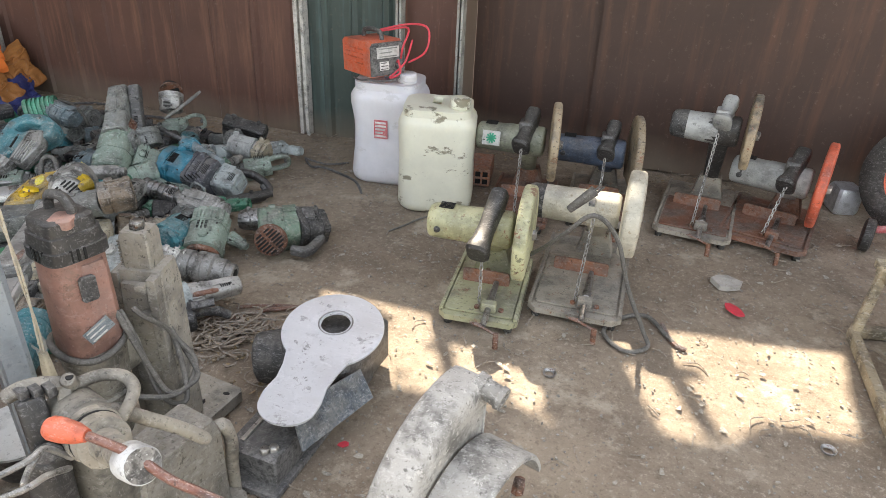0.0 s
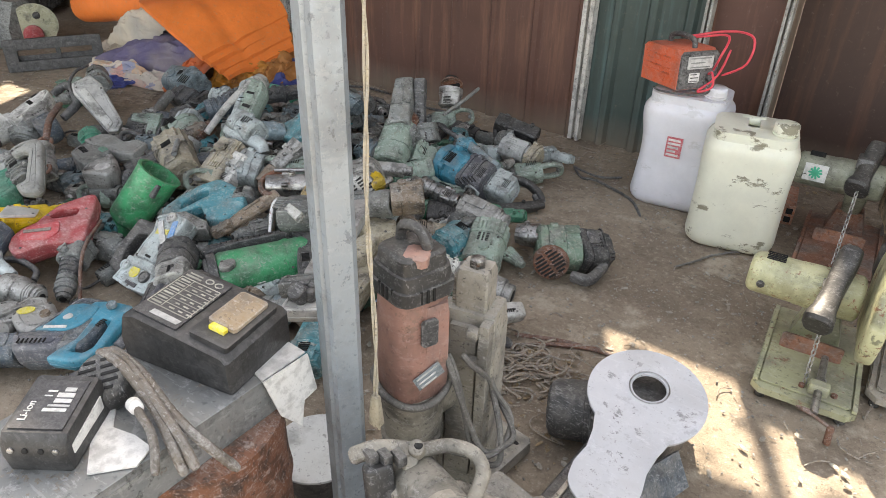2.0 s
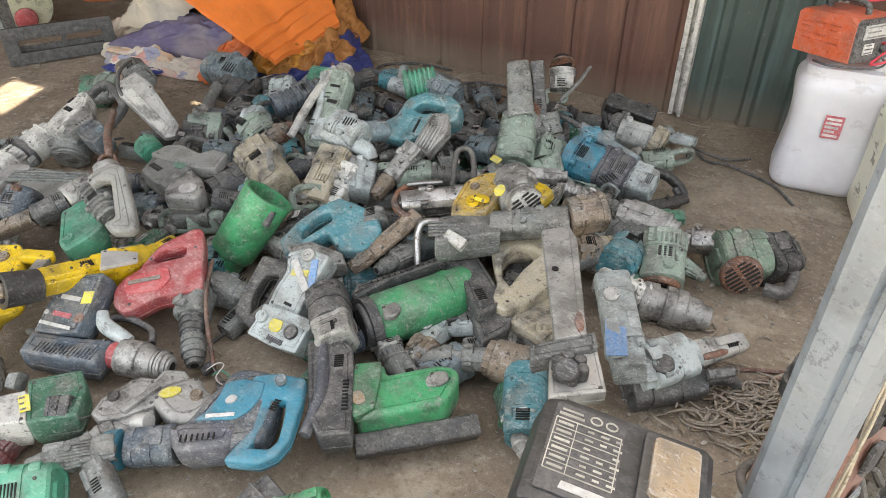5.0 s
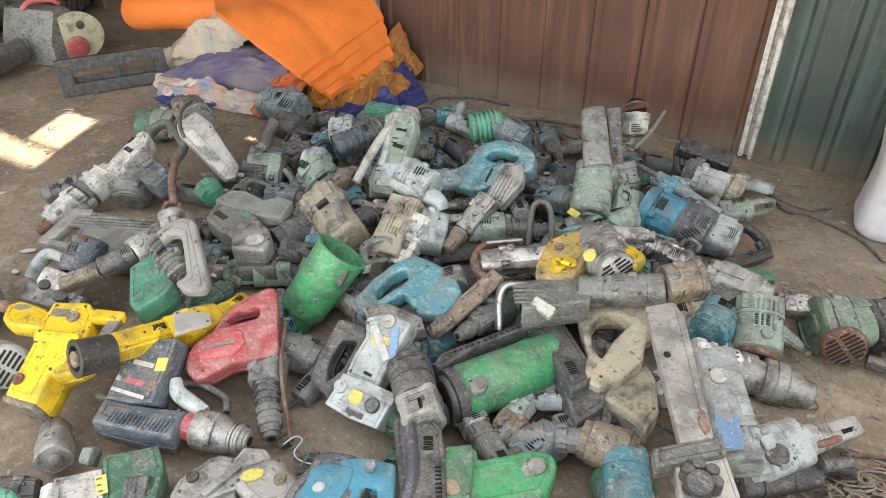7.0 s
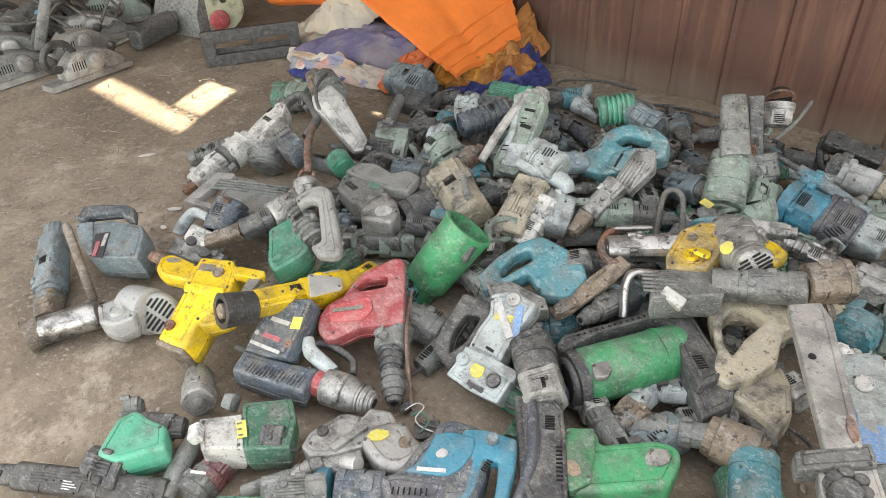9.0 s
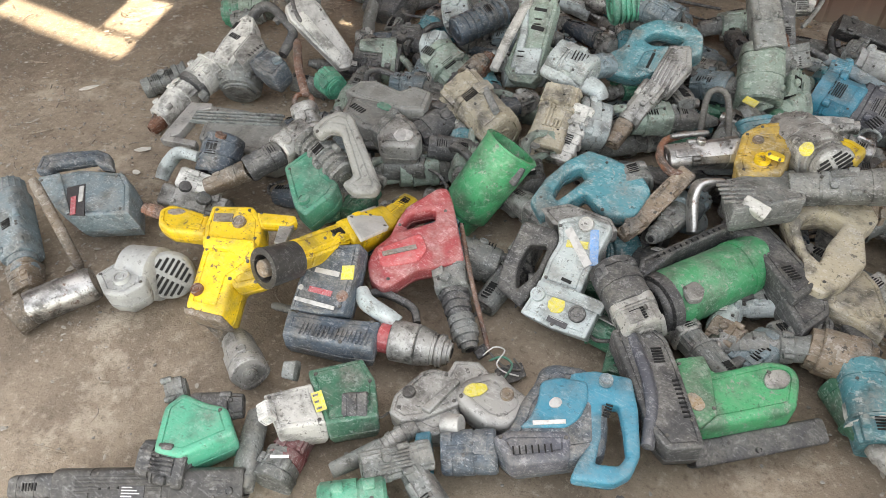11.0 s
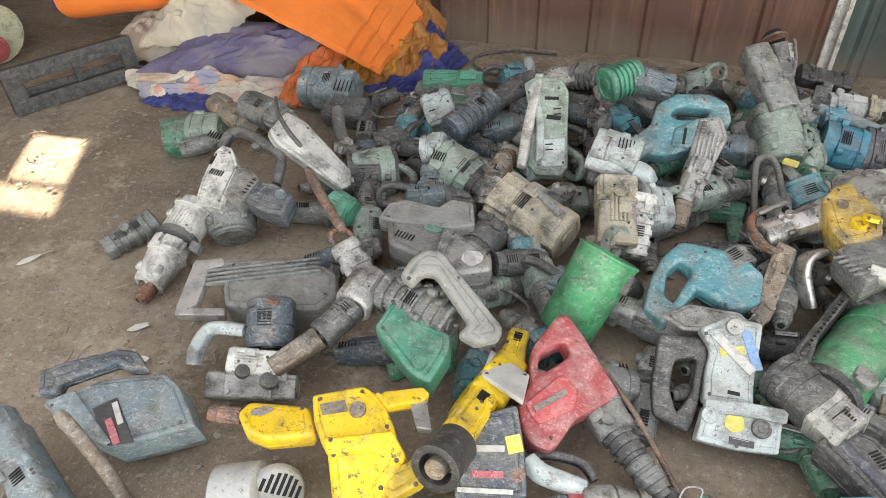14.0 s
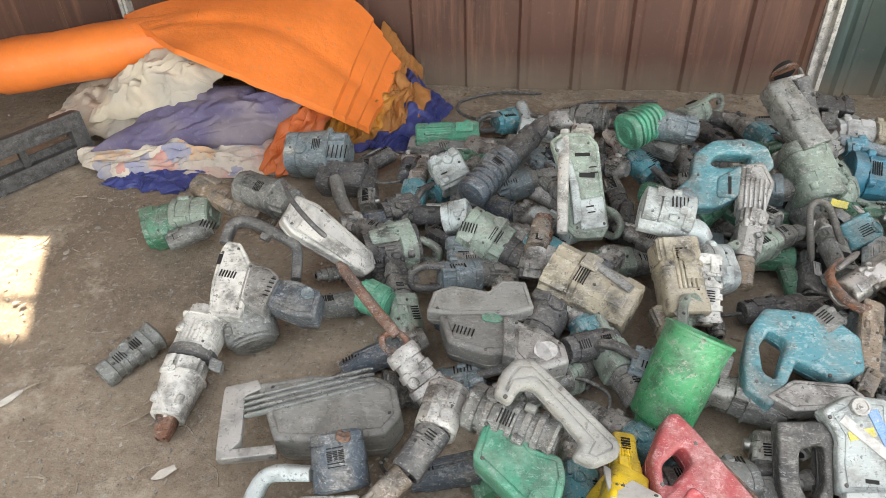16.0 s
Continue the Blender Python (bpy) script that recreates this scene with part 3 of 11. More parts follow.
def lettering(parent, text, at, along, normal, size, mat, name="lettering"):
    cu = bpy.data.curves.new(name, "FONT")
    cu.body, cu.size, cu.extrude, cu.align_x, cu.align_y = text, size, 0.0006, "CENTER", "CENTER"
    tmp = bpy.data.objects.new("tmp_text", cu)
    me = bpy.data.meshes.new_from_object(tmp)
    bpy.data.objects.remove(tmp)
    bpy.data.curves.remove(cu)
    me.transform(Matrix.Translation(-foot(parent)) @ aim(at, along, normal))
    me.materials.clear()
    me.materials.append(mat)
    ob = new(name, me)
    ob.parent = parent
    return ob


support_pole()
hanging_string()
can, cm = jerrycan((-0.515, 2.89, 0.0), 12, 0.32, 0.27, 0.46, CAN_CREAM, "cream plastic jerrycan smeared with dirt standing on the ground", 0.02)
can2, cm2 = jerrycan((-0.81, 3.09, 0.0), 6, 0.33, 0.27, 0.48, CAN_WHITE, "white plastic jerrycan with a red label carrying a battery charger", 0.09)
label_plate(can2, "label", (-0.806, 2.958, 0.27), (1, 0.1, 0), (0.1, -1, 0), 0.062, 0.085, TAG_RED, 0.003, "red paper label", TAG_WHITE, 5)


# ---- battery charger on the can ----
def charger():
    o = Vector((-0.86, 3.03, 0.505))
    t = thing("battery_charger", o, "orange steel battery charger with black front standing on a can", "charger")
    m = Matrix.Translation(o) @ Matrix.Rotation(radians(-36), 4, "Z") @ Matrix.Rotation(radians(-4), 4, "Y")

    def P(x, y, z):
        return m @ Vector((x, y, z))

    b = Shape()
    b.prism([(-0.13, 0.0), (0.10, 0.0), (0.10, 0.125), (0.075, 0.145), (-0.11, 0.145), (-0.13, 0.13)], m @ Matrix.Rotation(radians(90), 4, "X"), 0.17, 0.02)
    part("case", b, CHARGER_RED, t)
    f = Shape()
    f.prism([(-0.082, 0.004), (0.082, 0.004), (0.082, 0.124), (0.07, 0.14), (-0.07, 0.14), (-0.082, 0.124)], aim(P(0.104, 0, 0), m.to_3x3() @ Vector((0, 1, 0)), m.to_3x3() @ Vector((1, 0, 0))), 0.012)
    part("front_panel", f, BLACK, t)
    n, u = m.to_3x3() @ Vector((1, 0, 0)), m.to_3x3() @ Vector((0, 1, 0))
    label_plate(t, "dial", P(0.112, 0.0, 0.10), u, n, 0.11, 0.045, TAG_WHITE, 0.003, "pale dial window", GREY, 3)
    label_plate(t, "plate", P(0.112, -0.02, 0.045), u, n, 0.045, 0.035, TAG_WHITE, 0.003, "", BLACK, 3)
    k = Shape()
    k.loft(P(0.110, 0.045, 0.04), P(0.128, 0.045, 0.04), 0.013, 0.011, n=12)
    part("knob", k, BLACK, t)
    h = Shape()
    h.tube([P(-0.085, 0, 0.14), P(-0.075, 0, 0.172), P(-0.01, 0, 0.182), P(0.055, 0, 0.172), P(0.065, 0, 0.14)], 0.010, 10)
    part("handle", h, BLACK, t, "black plastic carrying handle")
    for r in range(4):
        for c in range(3):
            v = Shape()
            v.box((0, 0, 0), (0.044, 0.006, 0.006), m @ Matrix.Translation((-0.085 + c * 0.055, -0.0865, 0.05 + r * 0.02)) @ Matrix.Rotation(radians(90), 4, "X"))
            part("louvre", v, CHARGER_RED, t)
    red = Shape()
    red.tube([P(0.10, 0.07, 0.06), P(0.15, 0.05, 0.12), P(0.12, 0.10, 0.19), P(0.02, 0.06, 0.175), P(-0.02, 0.03, 0.17), P(0.08, 0.13, 0.20), P(0.18, 0.16, 0.19), P(0.19, 0.14, 0.10), P(0.13, 0.09, 0.05)], 0.0045, 7)
    red.tube([P(0.10, 0.05, 0.05), P(0.16, 0.02, 0.07), P(0.17, 0.02, 0.02), P(0.12, 0.0, -0.005), P(0.13, 0.07, 0.05), P(0.12, 0.12, 0.14)], 0.0045, 7)
    part("red_lead", red, LEAD_RED, t, "thin pinkish red charging lead")
    bl = Shape()
    bl.tube([P(0.10, 0.03, 0.03), P(0.15, 0.03, 0.0), P(0.14, -0.03, -0.012), P(0.06, -0.11, -0.01), P(-0.02, -0.10, -0.012)], 0.004, 7)
    part("black_lead", bl, BLACK, t)


CHARGER_RED = worn("charger_orange", (0.70, 0.12, 0.04), 0.4, 0, 0.18, 0.2, None, 10, scuffs=0.3)
LEAD_RED = plain("red_lead_plastic", (0.75, 0.07, 0.10), 0.4)
charger()


# ---- abrasive cut-off saws ----
def chain(s, a, b, pitch=0.016, r=0.0022):
    a, b = Vector(a), Vector(b)
    n = max(2, int((b - a).length / pitch))
    d = (b - a).normalized()
    o1 = d.orthogonal().normalized()
    o2 = d.cross(o1)
    for i in range(n):
        c = a + (b - a) * ((i + 0.5) / n)
        o = o1 if i % 2 else o2
        s.tube([c - d * pitch * 0.62, c - d * pitch * 0.3 + o * 0.005, c + d * pitch * 0.3 + o * 0.005, c + d * pitch * 0.62, c + d * pitch * 0.3 - o * 0.005, c - d * pitch * 0.3 - o * 0.005], r, 5, closed=True, smooth=2)


def cut_off_saw(at, yaw, motor, guard, base, deck, label, sticker=None, grip=None, lift=0.25, reach=1.0, turn=0.0, stand=None, base_w=0.28, base_l=0.46, motor_l=0.25, tail=None, lean=0.0, guard_r=0.165, guard_w=0.052):
    t = thing("cut_off_saw", at, label, "cut-off saw", "cut-off saws by the fence")
    m = Matrix.Translation(at) @ Matrix.Rotation(radians(yaw), 4, "Z")

    def P(x, y, z):
        return m @ Vector((x, y, z))

    W, L = base_w / 2, base_l / 2
    for sx in (-1, 1):
        for sy in (-1, 1):
            f = Shape()
            f.loft(P(sx * (W - 0.03), sy * (L - 0.03), -0.004), P(sx * (W - 0.03), sy * (L - 0.03), 0.022), 0.014, 0.014, n=10)
            part("foot", f, RUBBER, t)
    b = Shape()
    b.box((0, 0, 0), (base_w, base_l, 0.026), m @ Matrix.Translation((0, 0, 0.034)), 0.18)
    plate = part("base", b, base, t)
    for sx in (-1, 1):
        rl = Shape()
        rl.box((0, 0, 0), (0.012, base_l * 0.92, 0.012), m @ Matrix.Translation((sx * (W - 0.008), 0, 0.052)), 0.1)
        part("rail", rl, base, plate)
    dk = Shape()
    dk.box((0, 0, 0), (base_w * 0.86, base_l * 0.55, 0.006), m @ Matrix.Translation((0, -L * 0.35, 0.052)), 0.05)
    part("deck", dk, deck, t)
    mz, my = lift, 0.02
    gx = W - 0.045
    hinge = Shape()
    hinge.prism([(-0.07, 0.03), (0.07, 0.03), (0.045, 0.13), (-0.045, 0.13)], m @ Matrix.Translation((gx - 0.09, L - 0.10, 0.01)) @ Matrix.Rotation(radians(90), 4, "X"), 0.07, 0.04)
    part("hinge_bracket", hinge, base, t)
    arm = Shape()
    arm.loft(P(gx - 0.09, L - 0.10, 0.13), P(gx - 0.09, my, mz - 0.02), 0.032, 0.04, 0.8, 4)
    arm.loft(P(gx - 0.16, my, mz), P(gx - 0.02, my, mz), 0.058, 0.062, 1.0, 2.6)
    part("arm", arm, stand or motor, t)
    mh = Shape()
    mh.loft(P(gx - 0.06 - motor_l, my, mz), P(gx - 0.10, my, mz), 0.058, 0.06, 1.0, 2.2, 20, stations=[(0, 0.72), (0.02, 0.88), (0.06, 0.98), (0.14, 1), (0.6, 1), (0.62, 1.03), (0.97, 1.03), (1, 0.98)])
    part("motor_housing", mh, motor, t)
    br = Shape()
    br.loft(P(gx - 0.02 - motor_l, my - 0.05, mz - 0.005), P(gx - 0.02 - motor_l, my - 0.064, mz - 0.006), 0.012, 0.011, n=12)
    part("brush_cap", br, BLACK, t)
    if tail:
        cp = Shape()
        cp.loft(P(gx - 0.075 - motor_l, my, mz), P(gx - 0.01 - motor_l, my, mz), 0.057, 0.0605, 1, 2.2, 20, stations=[(0, 0.7), (0.1, 0.9), (0.3, 0.99), (1, 1.0)])
        part("end_cap", cp, tail, t)
    else:
        for i in range(5):
            sl = Shape()
            sl.box((0, 0, 0), (0.05, 0.0035, 0.003), m @ Matrix.Translation((gx - motor_l + 0.0, my - 0.02 + i * 0.01, mz + 0.0605)))
            part("vent_slot", sl, DARK, t)
    # the guard: a thick half-open drum with a rim
    g = Shape()
    out = [(guard_r * math.cos(radians(a)), guard_r * math.sin(radians(a))) for a in range(-52, 222, 7)]
    out += [(-guard_r * 0.55, -guard_r * 0.62), (guard_r * 0.30, -guard_r * 0.72)]
    gm = m @ Matrix.Translation((gx + 0.02, my - 0.01, mz)) @ Matrix.Rotation(radians(90), 4, "Z") @ Matrix.Rotation(radians(90), 4, "X")
    gm = gm @ Matrix.Rotation(radians(turn), 4, "Y")
    g.rings([[gm @ Vector((x * k, y * k, guard_w * w)) for x, y in out] for w, k in ((-0.56, 0.60), (-0.50, 0.90), (-0.46, 0.955), (-0.36, 0.99), (-0.25, 1.0), (0.25, 1.0), (0.36, 0.99), (0.46, 0.955), (0.50, 0.90), (0.56, 0.60))])
    part("blade_guard", g, guard, t)
    bl = Shape()
    bl.loft(P(gx + 0.018, my - 0.01, mz - 0.012), P(gx + 0.022, my - 0.01, mz - 0.012), guard_r * 0.90, guard_r * 0.90, n=36, stations=[(0, 1), (1, 1)])
    part("abrasive_disc", bl, CHAR, t)
    ft = Shape()
    ft.loft(P(gx + 0.04, my - 0.01, mz), P(gx + 0.058, my - 0.01, mz), 0.022, 0.018, n=6)
    part("arbor_nut", ft, STEEL, t)
    if grip:
        h = Shape()
        top, foot = Vector((gx - 0.078, my + 0.045, mz + 0.118)), Vector((gx - 0.112, my - 0.175, mz - 0.015))
        foot = top + (foot - top) * reach
        h.loft(P(*top), P(*foot), 0.030, 0.033, 1.2, 3.2, 16, stations=[(0, 0.6), (0.04, 0.92), (0.15, 1.0), (0.3, 0.94), (0.6, 0.84), (0.8, 0.92), (0.88, 1.12), (0.96, 1.16), (1, 0.95)])
        h.loft(P(gx - 0.085, my + 0.02, mz + 0.10), P(gx - 0.085, my + 0.01, mz + 0.04), 0.026, 0.03)
        grp = part("handle", h, grip, t)
        if reach < 0.95:
            hb = Shape()
            hb.box((0, 0, 0), (0.055, 0.07, 0.045), m @ Matrix.Translation((gx - 0.10, my - 0.035, mz + 0.075)), 0.25)
            part("switch_block", hb, grip, grp)
    tr = Shape()
    tr.box((0, 0, 0), (0.02, 0.05, 0.014), m @ Matrix.Translation((gx - 0.115, my - 0.06, mz + 0.05)))
    part("trigger", tr, CHAR, t)
    # vise
    v = Shape()
    v.loft(P(0.03, -L * 0.15, 0.075), P(0.03, -L - 0.055, 0.062), 0.0105, 0.0105, n=12, stations=[(0, 0.9), (0.3, 1), (0.42, 1), (0.44, 1.5), (0.56, 1.5), (0.58, 1), (0.97, 1), (1, 0.8)])
    part("vise_screw", v, STEEL, t)
    cr = Shape()
    cr.tube([P(0.03, -L - 0.05, 0.062), P(-0.01, -L - 0.055, 0.066), P(0.03, -L - 0.06, 0.06), P(0.075, -L - 0.075, 0.05)], 0.0045, 7, smooth=3)
    cr.loft(P(0.075, -L - 0.072, 0.055), P(0.078, -L - 0.085, 0.005), 0.009, 0.009, n=10)
    part("crank", cr, RUST, t)
    fn = Shape()
    fn.box((0, 0, 0), (base_w * 0.62, 0.008, 0.05), m @ Matrix.Translation((-0.01, -L * 0.05, 0.08)), 0.1)
    fn.box((0, 0, 0), (base_w * 0.62, 0.04, 0.006), m @ Matrix.Translation((-0.01, -L * 0.05 + 0.018, 0.058)), 0.1)
    part("vise_fence", fn, BASE_RED, t)
    br2 = Shape()
    br2.box((0, 0, 0), (0.05, 0.03, 0.034), m @ Matrix.Translation((0.03, -L + 0.045, 0.07)), 0.2)
    nut = part("vise_nut_block", br2, base, t)
    for x in (-0.01, 0.07):
        bo = Shape()
        bo.loft(P(x, -L + 0.05, 0.045), P(x, -L + 0.05, 0.064), 0.009, 0.009, n=6)
        part("bolt", bo, RUST, nut)
    c = Shape()
    chain(c, P(-0.005, -L + 0.06, 0.058), P(gx - 0.10, my - 0.13, mz + 0.02))
    part("chain", c, STEEL, t)
    if sticker:
        label_plate(t, "sticker", P(gx - 0.06 - motor_l * 0.72, my - 0.0605, mz + 0.012), m.to_3x3() @ Vector((1, 0, 0)), m.to_3x3() @ Vector((0, -1, 0.2)), 0.075, 0.06, TAG_WHITE, 0.003, "white sticker with a green star")
        q = P(gx - 0.06 - motor_l * 0.72, my - 0.0605, mz + 0.012)
        nv = (m.to_3x3() @ Vector((0, -1, 0.2))).normalized()
        for i in range(5):
            st = Shape()
            st.box((0, 0, 0), (0.046, 0.007, 0.0012), aim(q + nv * 0.0036, m.to_3x3() @ Vector((math.cos(i * 0.628), 0.2 * math.sin(i * 0.628), math.sin(i * 0.628))), nv), 0.8)
            part("star_ray", st, STAR_GREEN, t)
    return t, P


STAR_GREEN = plain("print_green", (0.03, 0.42, 0.25))
SAW_CREAM = worn("pale_yellow_green_paint", (0.55, 0.55, 0.32), 0.42, 0, 0.3, 0.25, (0.25, 0.12, 0.06), 12, scuffs=0.3)
SAW_CREAM_RUST = worn("rust_chipped_yellow_green_paint", (0.52, 0.52, 0.31), 0.45, 0, 0.35, 0.4, (0.20, 0.085, 0.04), 7, scuffs=0.3)
SAW_WHITE = worn("ivory_paint", (0.66, 0.63, 0.52), 0.42, 0, 0.3, 0.25, (0.35, 0.3, 0.22), 12, scuffs=0.3)
SAW_BLUE = worn("dark_blue_paint", (0.06, 0.10, 0.17), 0.42, 0, 0.4, 0.3, None, 12, scuffs=0.3)
SAW_OLIVE = worn("grey_green_paint", (0.30, 0.32, 0.24), 0.45, 0, 0.4, 0.35, None, 12, scuffs=0.3)
GUARD_RUST = worn("rust_spotted_guard", (0.36, 0.28, 0.18), 0.6, 0, 0.45, 0.55, (0.22, 0.10, 0.05), 10, scuffs=0.3)
BASE_DIRT = worn("dusty_steel_base", (0.36, 0.32, 0.26), 0.6, 0.1, 0.6, 0.4, (0.24, 0.12, 0.07), 12, scuffs=0.3)
BASE_RED = worn("rusty_red_base", (0.26, 0.10, 0.05), 0.6, 0.1, 0.45, 0.4, None, 12, scuffs=0.3)

cut_off_saw((-0.10, 2.23, 0), 4, SAW_CREAM, SAW_CREAM_RUST, SAW_CREAM_RUST, SAW_CREAM_RUST, "pale yellow-green cut-off saw with a rust-edged guard", grip=CAP_BLACK, lift=0.255, base_w=0.26, base_l=0.44, guard_r=0.165, guard_w=0.045)
s2, P2 = cut_off_saw((0.20, 2.43, 0), 1, SAW_WHITE, SAW_WHITE, BASE_DIRT, BASE_DIRT, "ivory cut-off saw with a coiled grey mains lead", lift=0.295, base_w=0.31, base_l=0.56, motor_l=0.27, tail=BLACK, grip=None, guard_r=0.155, guard_w=0.058)
lead = Shape()
lead.tube([(0.02, 2.42, 0.20), (0.00, 2.30, 0.15), (0.06, 2.22, 0.22), (0.14, 2.15, 0.33), (0.22, 2.15, 0.41), (0.30, 2.16, 0.34), (0.36, 2.15, 0.18), (0.43, 2.13, 0.05), (0.45, 2.10, 0.012), (0.38, 2.06, 0.010), (0.31, 2.14, 0.01), (0.36, 2.24, 0.012), (0.44, 2.28, 0.012), (0.50, 2.20, 0.012), (0.53, 2.16, 0.012)], 0.0075, 8)
part("mains_lead", lead, CORD, s2, "thick grey rubber lead")
pl = Shape()
pl.loft((0.14, 2.18, 0.40), (0.21, 2.20, 0.47), 0.011, 0.016, 1, 3)
pl.loft((0.205, 2.19, 0.47), (0.225, 2.205, 0.49), 0.003, 0.003)
pl.loft((0.215, 2.20, 0.462), (0.235, 2.21, 0.482), 0.003, 0.003)
part("plug", pl, CORD, s2)
cut_off_saw((-0.145, 2.98, 0), 3, SAW_OLIVE, GUARD_RUST, BASE_RED, BASE_RED, "grey-green cut-off saw with a rusty guard and a starred sticker", sticker=True, grip=CAP_BLACK, reach=0.82, lift=0.305, base_w=0.27, base_l=0.50, motor_l=0.25, guard_r=0.175, guard_w=0.036, turn=6)
cut_off_saw((0.18, 3.12, 0), 3, SAW_BLUE, GUARD_RUST, BASE_DIRT, BASE_RED, "dark blue cut-off saw with a whitened rusty guard", grip=CAP_BLACK, reach=0.70, lift=0.25, base_w=0.28, base_l=0.50, motor_l=0.26, guard_r=0.175, guard_w=0.036, turn=6)
cut_off_saw((0.60, 3.18, 0), -6, SAW_GREY, GUARD_RUST, BASE_DIRT, BASE_RED, "light grey cut-off saw with a brown guard, tipped up", reach=0.55, lift=0.40, base_w=0.31, base_l=0.56, motor_l=0.22, guard_r=0.165, guard_w=0.036, stand=CAP_BLACK, tail=CHAR, grip=SAW_GREY)
cut_off_saw((0.895, 3.16, 0), -14, SAW_GREY, ORANGE, BASE_RED, BASE_RED, "grey cut-off saw with an orange-red guard and rusty tray", grip=CAP_BLACK, reach=0.80, lift=0.235, base_w=0.34, base_l=0.46, motor_l=0.27, guard_r=0.185, guard_w=0.038)


# ---- orange tarpaulin, rags ----
def fabric(name, col, second=None, scale=30.0, rough=0.75, sheen=0.0):
    m, n, l, s = tree(name)
    f = noise_node(n, l, 6, 7, 0.65)
    g = noise_node(n, l, 60, 4, 0.6)
    c = mix(n, l, ramp(n, l, f, 0.35, 0.7), col, tuple(v * 0.84 for v in col))
    if second:
        c = mix(n, l, ramp(n, l, noise_node(n, l, scale, 2, 0.4, stretch=(1, 2.2, 1)), 0.44, 0.66, (0, 0, 0), (0.85,) * 3), c, second)
    c = mix(n, l, ramp(n, l, g, 0.58, 0.75, (0, 0, 0), (0.35,) * 3), c, DUST)
    l.new(c, s.inputs["Base Color"])
    s.inputs["Roughness"].default_value = rough
    ch = bump(n, l, f, 0.5, 0.02, s)
    bump(n, l, g, 0.2, 0.003, s, ch)
    return m


def patches(name, cols, scale):
    """Printed cloth in torn-edged patches of several colours."""
    m, n, l, s = tree(name)
    co = n.new("ShaderNodeTexCoord")
    wobble = n.new("ShaderNodeMix")
    wobble.data_type = "VECTOR"
    wobble.inputs[0].default_value = 0.12
    ns = n.new("ShaderNodeTexNoise")
    ns.inputs["Scale"].default_value = scale * 1.6
    l.new(co.outputs["Object"], ns.inputs["Vector"])
    l.new(co.outputs["Object"], wobble.inputs[4])
    l.new(ns.outputs["Color"], wobble.inputs[5])
    vo = n.new("ShaderNodeTexVoronoi")
    vo.inputs["Scale"].default_value = scale
    l.new(wobble.outputs[1], vo.inputs["Vector"])
    sp = n.new("ShaderNodeSeparateColor")
    l.new(vo.outputs["Color"], sp.inputs["Color"])
    cr = n.new("ShaderNodeValToRGB")
    cr.color_ramp.interpolation = "CONSTANT"
    for k, c in enumerate(cols):
        e = cr.color_ramp.elements[k] if k < 2 else cr.color_ramp.elements.new(k / len(cols))
        e.position, e.color = k / len(cols), (*c, 1)
    l.new(sp.outputs["Red"], cr.inputs["Fac"])
    g = noise_node(n, l, 45, 5, 0.65)
    f = noise_node(n, l, 8, 6, 0.65)
    c = mix(n, l, ramp(n, l, f, 0.40, 0.62, (0.15,) * 3, (0.75,) * 3), cr.outputs["Color"], (0.46, 0.41, 0.35))
    l.new(mix(n, l, ramp(n, l, g, 0.50, 0.70, (0, 0, 0), (0.6,) * 3), c, DUST), s.inputs["Base Color"])
    s.inputs["Roughness"].default_value = 0.8
    bump(n, l, g, 0.3, 0.004, s)
    return m


TARP = fabric("orange_tarpaulin", (0.88, 0.225, 0.050), None, 30, 0.42)
TARP_OLD = fabric("faded_orange_cloth", (0.40, 0.165, 0.045), None, 6)
SACK = fabric("beige_sacking", (0.54, 0.48, 0.39), (0.34, 0.32, 0.29), 5)
PURPLE = fabric("slate_purple_cloth", (0.115, 0.10, 0.185), (0.22, 0.19, 0.21), 5)
PATTERN = patches("flowered_cloth", ((0.56, 0.50, 0.42), (0.58, 0.24, 0.21), (0.60, 0.54, 0.46), (0.20, 0.23, 0.38), (0.60, 0.33, 0.16), (0.55, 0.40, 0.36)), 12)
TARP_GOLD = fabric("faded_gold_tarpaulin", (0.58, 0.25, 0.040), (0.34, 0.14, 0.035), 5, 0.5)
TARP_DULL = fabric("dull_orange_tarpaulin", (0.66, 0.16, 0.045), (0.42, 0.10, 0.03), 5, 0.5)
BLUE_TARP = fabric("blue_tarpaulin", (0.035, 0.05, 0.20), None, 30, 0.5)


